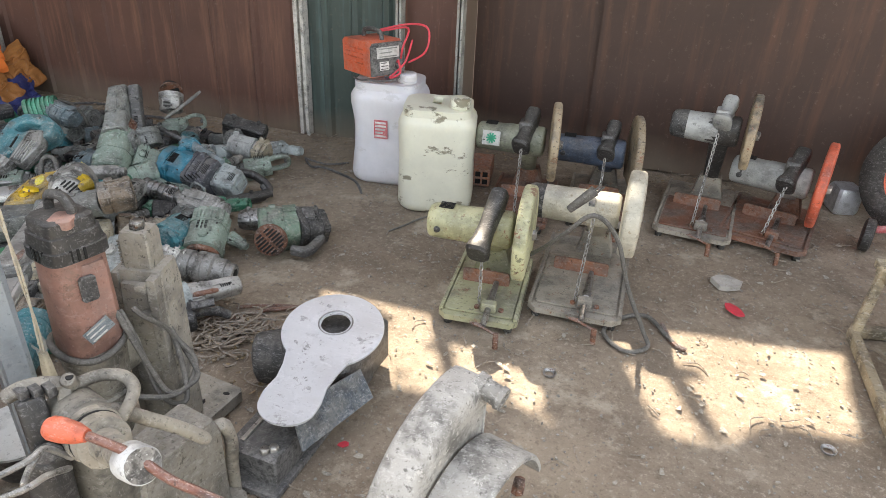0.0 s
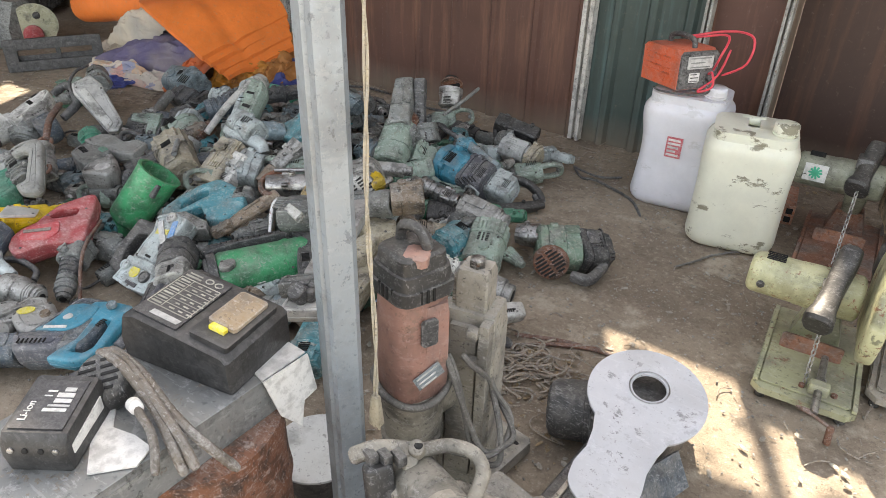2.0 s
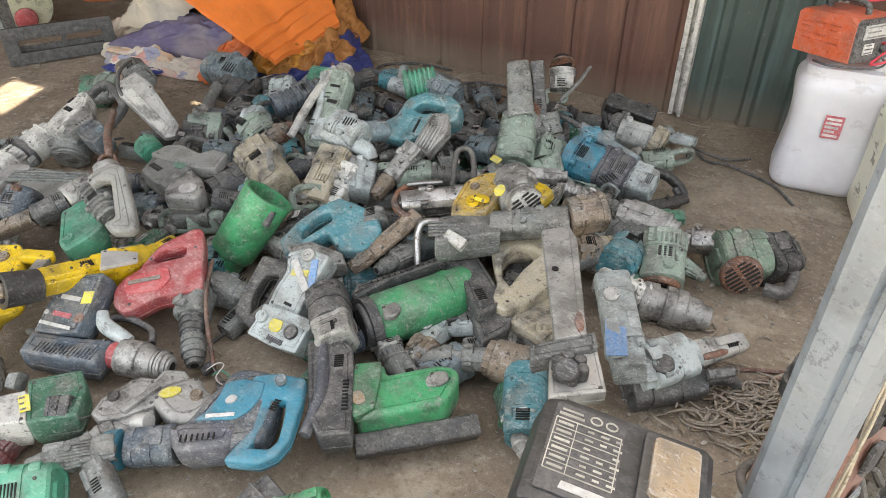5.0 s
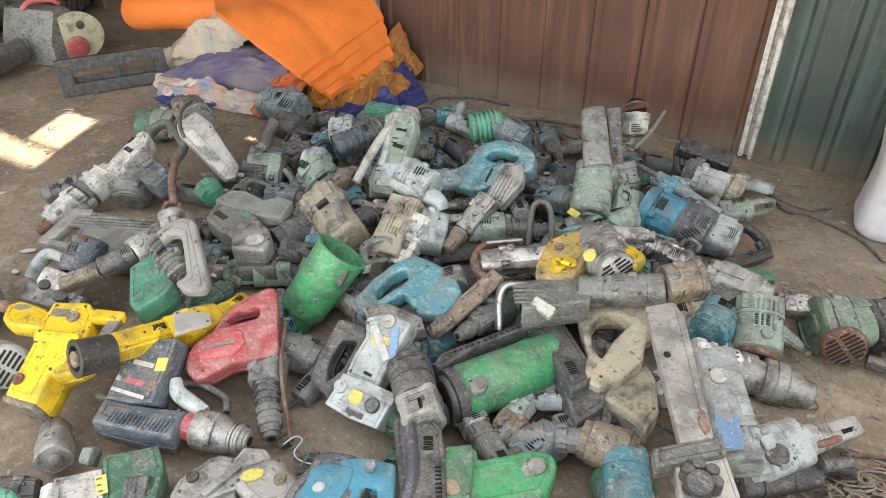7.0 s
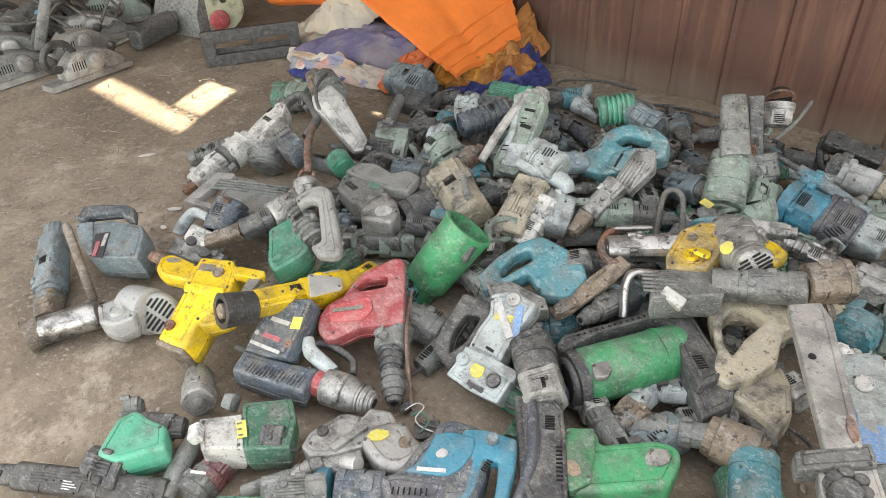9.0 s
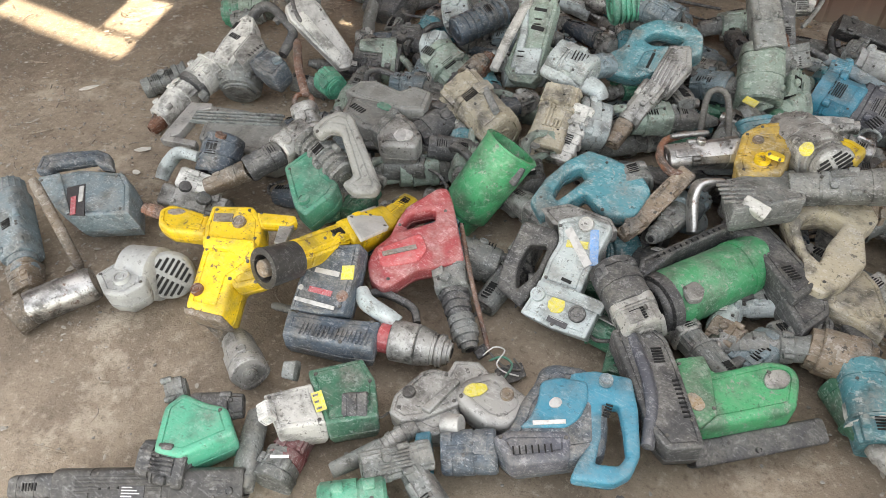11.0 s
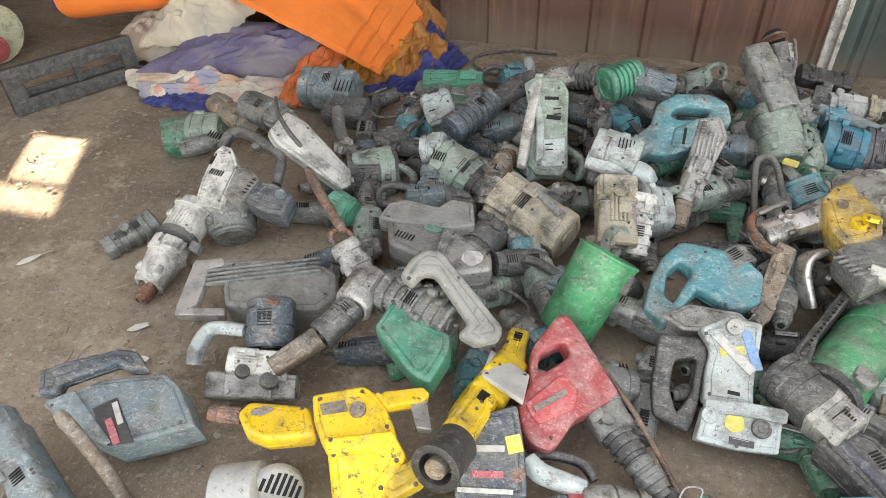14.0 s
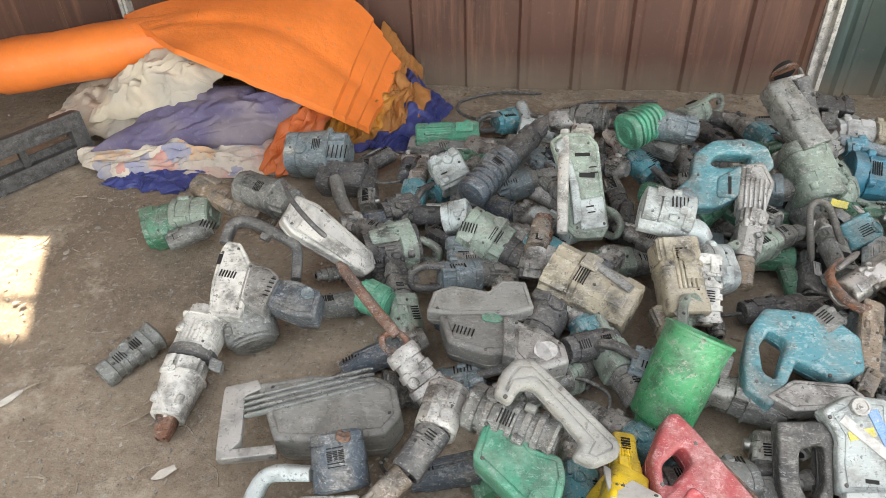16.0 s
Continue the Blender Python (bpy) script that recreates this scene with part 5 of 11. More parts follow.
cloth("grey_sacking", (-4.75, 2.86, 0.02), (-4.20, 2.70, 0.05), (-3.98, 2.98, 0.22), (-4.60, 3.12, 0.16), SACK, "dirty grey sacking under the rolled tarpaulin", 0.04, 0.02, 8.2)
cloth("beige_sack", (-4.42, 2.74, 0.12), (-3.98, 2.74, 0.18), (-3.80, 2.86, 0.33), (-4.16, 3.02, 0.34), SACK, "filled beige sack lying on the rags", 0.11, 0.025, 5.0)


def orange_tarpaulin():
    t = thing("orange_tarpaulin", (-3.7, 3.0, 0.12), "bright orange tarpaulin, rolled and folded, on a heap of rags", "tarpaulin")
    r = Shape()
    r.loft((-4.86, 2.90, 0.27), (-3.95, 3.02, 0.40), 0.118, 0.115, 0.9, 2.2, 26, (0, 0, 1), [(0, 0.93), (0.02, 1.0), (0.15, 1.03), (0.3, 0.98), (0.5, 1.02), (0.7, 0.98), (1, 0.9)], 0.02)
    part("roll", r, TARP, t)
    inner = Shape()
    inner.loft((-4.90, 2.895, 0.265), (-4.85, 2.90, 0.27), 0.085, 0.10, 0.9, 2.2, 22)
    part("blue_lining", inner, BLUE_TARP, t, "blue lining at the roll's end")
    for i in range(4):
        sh = Shape()
        corners = [Vector(p) for p in ((-4.30 + 0.04 * i, 3.02, 0.46 - 0.02 * i), (-3.56 + 0.02 * i, 3.42 - 0.03 * i, 0.62 - 0.03 * i), (-3.335 + 0.042 * i, 3.31 - 0.03 * i, 0.365 - 0.052 * i), (-3.365 + 0.036 * i, 2.68 + 0.025 * i, 0.235 - 0.036 * i), (-3.95 + 0.03 * i, 2.73 + 0.02 * i, 0.44 - 0.02 * i))]
        a, b, c, d, e = corners
        nu, nv = 30, 22
        base = 0
        for side in (1, 0):
            base = len(sh.v)
            for j in range(nv + 1):
                v = j / nv
                for q in range(nu + 1):
                    u = q / nu
                    near = e * (1 - u) + d * u if u < 1 else d
                    left, right = a, c
                    top = a * (1 - u) + (b * (1 - abs(2 * u - 1)) + c * u) if False else (a * (1 - u) ** 2 + b * (2 * u * (1 - u)) * 1.0 + c * u * u)
                    p = top * (1 - v) + near * v
                    p.z += 0.014 * noise.noise((u * 3, v * 3, i * 3.0)) + 0.03 * math.sin(math.pi * v) * math.sin(math.pi * u) + 0.006 * noise.noise((u * 11, v * 5, i * 7.0)) - 0.012 * max(0.0, 1 - abs(v - 0.45 - 0.2 * u) * 14)
                    if not side:
                        p.z -= 0.024
                    p.z = max(p.z, 0.05)
                    sh.v.append(p)
            for j in range(nv):
                for q in range(nu):
                    f = (base + j * (nu + 1) + q, base + j * (nu + 1) + q + 1, base + (j + 1) * (nu + 1) + q + 1, base + (j + 1) * (nu + 1) + q)
                    sh.f.append(tuple(reversed(f)) if side else f)
        n1 = (nu + 1) * (nv + 1)
        rim = [q for q in range(nu + 1)] + [j * (nu + 1) + nu for j in range(1, nv + 1)] + [nv * (nu + 1) + q for q in range(nu - 1, -1, -1)] + [j * (nu + 1) for j in range(nv - 1, 0, -1)]
        for x in range(len(rim)):
            p0, p1 = rim[x], rim[(x + 1) % len(rim)]
            sh.f.append((p0, p1, p1 + n1, p0 + n1))
        part("fold", sh, TARP, t)


orange_tarpaulin()

# ---- heap of power tools ----


k = tool("demolition_hammer", (-2.672, 0.966, 0.060), "yellow demolition hammer with a short motor, paint chipped")
case(k, "gear_housing", [(-2.765, 1.036), (-2.667, 1.080), (-2.622, 1.062), (-2.575, 1.005), (-2.568, 0.978), (-2.703, 0.941), (-2.737, 0.982)], 0.207, 0.100, YELLOW, slope=(0.00, 0.20), soft=0.0074, edge=0.0062, screws=4)
case(k, "maker_plate", [(-2.740, 1.019), (-2.694, 1.039), (-2.679, 1.018), (-2.725, 0.998)], 0.211, 0.006, BROWN, slope=(0.00, 0.20), soft=0.0019, edge=0.0006, seam=False, screws=0)
dome(k, "brush_cap", (-2.660, 1.025, 0.210), (0.00, -0.20, 1), 0.017, BROWN, height=0.010)
case(k, "motor_housing", [(-2.691, 0.934), (-2.564, 0.979), (-2.537, 0.938), (-2.558, 0.891), (-2.519, 0.810), (-2.619, 0.789), (-2.651, 0.856)], 0.183, 0.120, YELLOW, slope=(0.00, 0.34), soft=0.0136, edge=0.0124, screws=2)
case(k, "motor_band", [(-2.704, 0.945), (-2.574, 0.988), (-2.536, 0.952), (-2.535, 0.936), (-2.612, 0.944), (-2.681, 0.920)], 0.211, 0.100, YELLOW, slope=(0.00, 0.34), soft=0.0062, edge=0.005, seam=False, screws=2)
dome(k, "brush_cap", (-2.616, 0.835, 0.166), (0.00, -0.34, 1), 0.015, RUST, height=0.010)
case(k, "end_plate", [(-2.624, 0.792), (-2.520, 0.815), (-2.517, 0.801), (-2.609, 0.780)], 0.149, 0.100, BROWN, slope=(0.00, 0.34), soft=0.005, edge=0.0037, seam=False, screws=0)
case(k, "elbow", [(-2.577, 0.911), (-2.520, 0.957), (-2.483, 0.942), (-2.498, 0.912), (-2.539, 0.878), (-2.564, 0.884)], 0.188, 0.060, YELLOW, slope=(0.00, 0.34), soft=0.0074, edge=0.0062, screws=2)
case(k, "rear_grip", [(-2.770, 1.027), (-2.834, 1.021), (-2.900, 1.011), (-2.911, 0.979), (-2.869, 0.938), (-2.822, 0.932), (-2.729, 0.966)], 0.181, 0.048, YELLOW, slope=(0.05, 0.00), soft=0.0099, edge=0.0087, screws=1)
tag(k, "recess", (-2.861, 0.992, 0.181), (0.867, 0.496, 0.043), 0.047, 0.022, BROWN, (-0.05, 0.00, 1), round_=True)
bar(k, "tang", (-2.907, 0.985, 0.158), (-2.983, 0.979, 0.150), 0.018, 0.016, RUST, power=4, flat=0.6)
case(k, "side_arm", [(-2.638, 1.066), (-2.589, 1.087), (-2.549, 1.105), (-2.532, 1.093), (-2.537, 1.072), (-2.602, 1.039)], 0.225, 0.030, YELLOW, soft=0.005, edge=0.0037, screws=1)
case(k, "bracket", [(-2.571, 1.076), (-2.542, 1.098), (-2.503, 1.013), (-2.533, 1.011)], 0.219, 0.020, PLANER_ALU, soft=0.0037, edge=0.0025, seam=False, screws=0)


k = tool("demolition_hammer", (-2.430, 1.140, 0.080), "yellow breaker with a white plate and black nose")
bar(k, "barrel", (-2.458, 0.990, 0.222), (-2.430, 1.150, 0.178), 0.033, 0.034, YELLOW, power=3)
bar(k, "grip_housing", (-2.432, 1.130, 0.176), (-2.402, 1.275, 0.145), 0.041, 0.038, YELLOW, power=5)
bar(k, "tail", (-2.402, 1.265, 0.145), (-2.402, 1.380, 0.140), 0.031, 0.025, YELLOW, power=5)
pipe(k, "lower_grip", [(-2.470, 1.060, 0.170), (-2.490, 1.130, 0.120), (-2.470, 1.240, 0.100), (-2.420, 1.310, 0.110)], 0.0165, YELLOW)
cup(k, "nose", (-2.450, 0.996, 0.218), (-2.466, 0.912, 0.248), 0.043, 0.046, CAP_BLACK, wall=0.3, deep=0.4)
bar(k, "bit_socket", (-2.458, 0.955, 0.232), (-2.467, 0.908, 0.249), 0.020, 0.020, BROWN, screws=0)
case(k, "plate", [(-2.443, 1.174), (-2.448, 1.288), (-2.349, 1.214), (-2.344, 1.105)], 0.210, 0.012, HUB_PLATE, slope=(-0.05, -0.42), soft=0.003, edge=0.0015, seam=False, screws=2, label='off-white plate with two bolts')


k = tool("demolition_hammer", (-2.387, 1.037, 0.020), "grey-blue chipping hammer with yellow and black stickers")
case(k, "motor_case", [(-2.462, 1.066), (-2.412, 1.091), (-2.358, 1.115), (-2.331, 1.052), (-2.307, 0.972), (-2.365, 0.949), (-2.436, 0.931), (-2.455, 0.996)], 0.166, 0.085, NAVY, slope=(0.00, 0.55), soft=0.0062, edge=0.0037, screws=2)
tag(k, "print", (-2.396, 1.032, 0.173), (0.979, 0.177, 0.097), 0.064, 0.012, TAG_WHITE, (-0.00, -0.55, 1))
tag(k, "name_strip", (-2.387, 0.991, 0.150), (0.982, 0.164, 0.090), 0.061, 0.013, TAG_RED, (-0.00, -0.55, 1))
tag(k, "print", (-2.385, 0.964, 0.136), (0.984, 0.156, 0.086), 0.106, 0.009, TAG_WHITE, (-0.00, -0.55, 1))
tag(k, "print_dot", (-2.438, 0.981, 0.145), (0.980, 0.175, 0.096), 0.014, 0.014, TAG_WHITE, (-0.00, -0.55, 1), round_=True)
tag(k, "sticker", (-2.348, 1.049, 0.182), (0.911, 0.362, 0.199), 0.030, 0.034, TAG_YELLOW, (-0.00, -0.55, 1))
tag(k, "rust_spot", (-2.330, 1.001, 0.156), (0.935, 0.310, 0.171), 0.028, 0.028, RUST, (-0.00, -0.55, 1), round_=True)
case(k, "gear_housing", [(-2.442, 0.933), (-2.307, 0.982), (-2.235, 1.016), (-2.203, 0.940), (-2.266, 0.912), (-2.405, 0.870)], 0.118, 0.090, NAVY, soft=0.005, edge=0.014, screws=3)
ribs(k, "rib", (-2.379, 0.901, 0.118), (-2.222, 0.955, 0.118), 16, 0.034, 0.0030, NAVY, (0.00, 0.00, 1))
bar(k, "red_ring", (-2.229, 0.999, 0.078), (-2.198, 1.009, 0.078), 0.034, 0.034, RED, screws=0)
bar(k, "chuck_sleeve", (-2.201, 1.008, 0.078), (-2.140, 1.027, 0.078), 0.047, 0.047, ALU, screws=0, power=2.2)
bar(k, "chuck_taper", (-2.142, 1.026, 0.078), (-2.107, 1.037, 0.076), 0.047, 0.038, ALU, screws=0)
chuck(k, (-2.111, 1.036, 0.076), (-2.067, 1.049, 0.074), 0.037, ALU)
pipe(k, "side_handle", [(-2.320, 1.056, 0.130), (-2.294, 1.036, 0.125), (-2.252, 1.036, 0.115), (-2.205, 1.040, 0.100)], 0.022, PALE)
pipe(k, "side_guard", [(-2.331, 1.070, 0.100), (-2.293, 1.103, 0.100), (-2.213, 1.116, 0.080), (-2.185, 1.085, 0.070)], 0.012, CHAR)
pipe(k, "lever", [(-2.520, 0.952, 0.062), (-2.451, 0.960, 0.073)], 0.0104, GREY)


k = tool("rotary_hammer", (-2.305, 1.328, 0.000), "dusty red rotary hammer with a loop handle")
case(k, "shell", [(-2.353, 1.252), (-2.356, 1.299), (-2.318, 1.392), (-2.296, 1.402), (-2.261, 1.371), (-2.157, 1.254), (-2.191, 1.216), (-2.240, 1.169), (-2.263, 1.111), (-2.281, 1.085), (-2.320, 1.089), (-2.351, 1.122), (-2.359, 1.163), (-2.345, 1.208)], 0.171, 0.085, RED, holes=[[(-2.336, 1.233), (-2.337, 1.286), (-2.292, 1.334), (-2.272, 1.307), (-2.309, 1.260)]], slope=(-0.20, 0.25), soft=0.0124, edge=0.0087, screws=3)
case(k, "side_panel", [(-2.349, 1.159), (-2.283, 1.255), (-2.245, 1.227), (-2.246, 1.184), (-2.313, 1.125)], 0.168, 0.020, RED, slope=(-0.20, 0.25), soft=0.0124, edge=0.005, seam=False, screws=0)
tag(k, "print", (-2.298, 1.183, 0.171), (0.680, 0.732, 0.047), 0.084, 0.012, BROWN, (0.20, -0.25, 1))
bar(k, "gear_housing", (-2.207, 1.265, 0.105), (-2.151, 1.195, 0.090), 0.05, 0.044, GREY, power=3)
bar(k, "nose_sleeve", (-2.155, 1.200, 0.090), (-2.104, 1.147, 0.075), 0.038, 0.031, CHAR, ribs=3, screws=0)
chuck(k, (-2.107, 1.152, 0.075), (-2.046, 1.096, 0.050), 0.032, GREY)
pipe(k, "rod", [(-2.235, 1.365, 0.150), (-2.123, 1.227, 0.130), (-2.012, 1.126, 0.030)], 0.006, RUST, label='thin rusty rod')


k = tool("motor_barrel", (-2.270, 1.540, 0.000), "green open motor barrel without its motor")
cup(k, "barrel", (-2.305, 1.490, 0.070), (-2.225, 1.610, 0.245), 0.070, 0.078, GREEN)
bar(k, "gear_neck", (-2.290, 1.505, 0.095), (-2.318, 1.462, 0.030), 0.062, 0.048, GREEN, screws=0)
bar(k, "clip", (-2.192, 1.535, 0.190), (-2.178, 1.562, 0.232), 0.022, 0.020, CHAR, flat=0.4, power=5, screws=0)
slits(k, (-2.300, 1.412, 0.090), (-2.255, 1.412, 0.095), 4, 0.020)


k = tool("rotary_hammer", (-1.944, 1.421, 0.000), "pale blue-grey rotary hammer with blue and yellow stickers")
case(k, "barrel_case", [(-2.008, 1.438), (-1.950, 1.468), (-1.879, 1.464), (-1.881, 1.416), (-1.886, 1.353), (-1.882, 1.310), (-1.982, 1.305), (-1.987, 1.355), (-1.981, 1.397)], 0.180, 0.085, PALE, slope=(0.00, 0.70), soft=0.0087, screws=3)
case(k, "gear_block", [(-1.981, 1.294), (-1.892, 1.303), (-1.825, 1.304), (-1.828, 1.236), (-1.912, 1.229), (-1.992, 1.233)], 0.106, 0.100, PALE, slope=(0.00, 0.70), soft=0.005, edge=0.0031, screws=3)
case(k, "flange", [(-1.982, 1.302), (-1.895, 1.309), (-1.816, 1.310), (-1.819, 1.285), (-1.893, 1.284), (-1.980, 1.279)], 0.133, 0.050, PALE, slope=(0.00, 0.70), soft=0.0037, edge=0.0025, seam=False, screws=0)
case(k, "handle_case", [(-2.091, 1.423), (-2.003, 1.430), (-1.981, 1.406), (-1.988, 1.361), (-1.991, 1.309), (-2.003, 1.257), (-2.081, 1.275), (-2.093, 1.329), (-2.091, 1.383)], 0.136, 0.070, BLACK, holes=[[(-2.051, 1.380), (-2.005, 1.392), (-2.006, 1.327), (-2.033, 1.286), (-2.053, 1.327)]], slope=(0.00, 0.70), soft=0.0112, edge=0.0074, screws=2)
dome(k, "dial", (-1.937, 1.448, 0.221), (-0.00, -0.70, 1), 0.019, ALU, height=0.010)
dome(k, "brush_cap", (-1.970, 1.279, 0.114), (-0.00, -0.70, 1), 0.018, PALE, height=0.010)
dome(k, "brush_cap", (-1.867, 1.273, 0.110), (-0.00, -0.70, 1), 0.020, CHAR, height=0.010)
tag(k, "yellow_dot", (-1.919, 1.273, 0.112), (0.964, 0.218, 0.153), 0.041, 0.040, TAG_YELLOW, (-0.00, -0.70, 1), round_=True)
tag(k, "yellow_sticker", (-1.937, 1.404, 0.191), (0.968, 0.204, 0.143), 0.051, 0.018, TAG_YELLOW, (-0.00, -0.70, 1))
tag(k, "blue_sticker", (-1.897, 1.410, 0.196), (0.377, -0.759, -0.531), 0.087, 0.020, TAG_BLUE, (-0.00, -0.70, 1))
tag(k, "paper_strip", (-1.932, 1.398, 0.190), (0.771, -0.522, -0.365), 0.104, 0.020, TAG_WHITE, (-0.00, -0.70, 1))
tag(k, "name_plate", (-1.902, 1.243, 0.091), (1.000, -0.020, -0.014), 0.049, 0.014, TAG_BLACK, (-0.00, -0.70, 1), marks=TAG_WHITE, rows=1)
tag(k, "slot", (-1.925, 1.331, 0.139), (0.999, -0.033, -0.023), 0.025, 0.008, DARK, (-0.00, -0.70, 1))


k = tool("demolition_hammer", (-1.638, 1.614, 0.020), "large green breaker with a charcoal rear case")
bar(k, "motor_housing", (-1.718, 1.428, 0.092), (-1.563, 1.684, 0.100), 0.074, 0.071, GREEN, power=2.2, screws=0)
case(k, "top_case", [(-1.790, 1.430), (-1.799, 1.471), (-1.645, 1.745), (-1.577, 1.750), (-1.461, 1.651), (-1.427, 1.610), (-1.458, 1.531), (-1.512, 1.580), (-1.604, 1.678), (-1.648, 1.690), (-1.735, 1.538), (-1.768, 1.432)], 0.163, 0.115, CHAR, slope=(-0.02, 0.03), soft=0.006, edge=0.006, screws=4)
case(k, "nose_block", [(-1.489, 1.555), (-1.440, 1.640), (-1.395, 1.600), (-1.382, 1.560), (-1.420, 1.479)], 0.130, 0.100, CHAR, slope=(-0.03, 0.08), soft=0.008, screws=2)
chuck(k, (-1.424, 1.556, 0.075), (-1.362, 1.594, 0.045), 0.04, ALU)
slits(k, (-1.505, 1.612, 0.171), (-1.470, 1.580, 0.171), 6, 0.024, (0.02, -0.03, 1))
slits(k, (-1.770, 1.486, 0.168), (-1.668, 1.672, 0.170), 12, 0.007, (0.02, -0.03, 1))
bar(k, "fan_ring", (-1.731, 1.406, 0.092), (-1.716, 1.431, 0.092), 0.076, 0.078, BLACK, screws=0)
grille(k, (-1.735, 1.399, 0.090), (-0.52, -0.85, 0.05), 0.068, CHAR, 13)
bar(k, "rear_band", (-1.606, 1.613, 0.098), (-1.597, 1.628, 0.098), 0.0745, 0.0745, GREEN, power=2.2, screws=0)
case(k, "clip", [(-1.685, 1.425), (-1.668, 1.462), (-1.640, 1.450), (-1.634, 1.415), (-1.658, 1.395)], 0.166, 0.020, ALU, soft=0.01, edge=0.003, seam=False, screws=1)


k = tool("rotary_hammer", (-1.971, 1.652, 0.090), "teal rotary hammer with a loop handle, dusty")
bar(k, "motor_cap", (-1.936, 1.746, 0.190), (-1.898, 1.702, 0.180), 0.041, 0.043, GREY, power=2.4)
bar(k, "blade_arm", (-1.799, 1.780, 0.220), (-1.862, 1.575, 0.150), 0.025, 0.025, BROWN, flat=0.5, power=5)
bar(k, "arm_end", (-1.873, 1.582, 0.155), (-1.844, 1.566, 0.150), 0.041, 0.038, BROWN, flat=0.4, power=4)
case(k, "shell", [(-2.126, 1.527), (-2.121, 1.605), (-2.096, 1.681), (-2.056, 1.734), (-1.992, 1.733), (-1.905, 1.720), (-1.855, 1.672), (-1.863, 1.591), (-1.927, 1.561), (-2.005, 1.605), (-2.042, 1.537), (-2.077, 1.492)], 0.193, 0.075, TEAL, holes=[[(-2.083, 1.571), (-2.082, 1.636), (-2.052, 1.678), (-2.020, 1.652), (-2.040, 1.603), (-2.060, 1.554)]], slope=(0.00, 0.30), soft=0.0112, edge=0.0099, screws=3)
case(k, "gear_cover", [(-2.086, 1.512), (-2.024, 1.554), (-1.910, 1.553), (-1.881, 1.527), (-1.930, 1.495), (-2.034, 1.481)], 0.167, 0.070, ALU, slope=(0.00, 0.30), soft=0.005, edge=0.0037, screws=2)


k = tool("demolition_hammer", (-1.534, 1.262, 0.010), "green breaker with a long charcoal grip case")
bar(k, "grip", (-1.841, 1.396, 0.160), (-1.758, 1.311, 0.155), 0.054, 0.052, CHAR, power=2.6)
bar(k, "collar", (-1.762, 1.321, 0.150), (-1.707, 1.266, 0.145), 0.052, 0.05, ALU, power=4)
case(k, "long_case", [(-1.776, 1.235), (-1.711, 1.290), (-1.666, 1.273), (-1.619, 1.214), (-1.537, 1.097), (-1.516, 1.066), (-1.573, 1.026), (-1.629, 1.057), (-1.732, 1.183)], 0.149, 0.090, CHAR, slope=(0.00, 0.05), soft=0.0087, edge=0.0056, screws=4)
case(k, "motor_housing", [(-1.630, 1.248), (-1.581, 1.286), (-1.557, 1.255), (-1.465, 1.347), (-1.422, 1.356), (-1.400, 1.332), (-1.389, 1.251), (-1.535, 1.115), (-1.559, 1.129), (-1.606, 1.202)], 0.134, 0.120, GREEN, slope=(0.00, 0.05), soft=0.0186, edge=0.0124, screws=2)
case(k, "end_band", [(-1.634, 1.238), (-1.585, 1.276), (-1.562, 1.245), (-1.518, 1.154), (-1.539, 1.106), (-1.563, 1.120), (-1.609, 1.192)], 0.143, 0.030, GREEN, slope=(0.00, 0.05), soft=0.0074, edge=0.0043, seam=False, screws=2)
bar(k, "rear_bar", (-1.537, 1.098, 0.050), (-1.329, 1.295, 0.050), 0.026, 0.026, CHAR, power=6)
case(k, "clip", [(-1.464, 1.307), (-1.437, 1.330), (-1.417, 1.316), (-1.421, 1.286), (-1.451, 1.267), (-1.465, 1.282)], 0.144, 0.014, ALU, slope=(0.00, 0.05), soft=0.0124, edge=0.0031, seam=False, screws=1)
tag(k, "cork_patch", (-1.564, 1.156, 0.142), (0.799, -0.600, -0.030), 0.043, 0.030, WICKER, (0.00, -0.05, 1), round_=True)
slits(k, (-1.617, 1.182, 0.152), (-1.564, 1.106, 0.148), 9, 0.014, (0.00, -0.05, 1))
slits(k, (-1.678, 1.236, 0.155), (-1.655, 1.203, 0.153), 6, 0.022, (0.00, -0.05, 1))


k = tool("demolition_hammer", (-1.417, 1.424, 0.000), "muddy straight hammer with a copper-red chisel and teal motor")
pipe(k, "chisel", [(-1.680, 1.387, 0.041), (-1.574, 1.428, 0.050)], 0.0091, COPPER)
bar(k, "clamp", (-1.598, 1.443, 0.061), (-1.526, 1.423, 0.070), 0.033, 0.036, BROWN, power=3)
bar(k, "barrel", (-1.573, 1.406, 0.060), (-1.387, 1.475, 0.082), 0.032, 0.035, GREY, ribs=3)
bar(k, "gear_housing", (-1.402, 1.478, 0.082), (-1.272, 1.491, 0.082), 0.051, 0.056, BROWN, power=3)
bar(k, "motor_housing", (-1.292, 1.475, 0.085), (-1.218, 1.310, 0.055), 0.053, 0.053, TEAL, power=3)
bar(k, "motor_band", (-1.255, 1.395, 0.070), (-1.235, 1.350, 0.062), 0.057, 0.057, WHITE, screws=0)


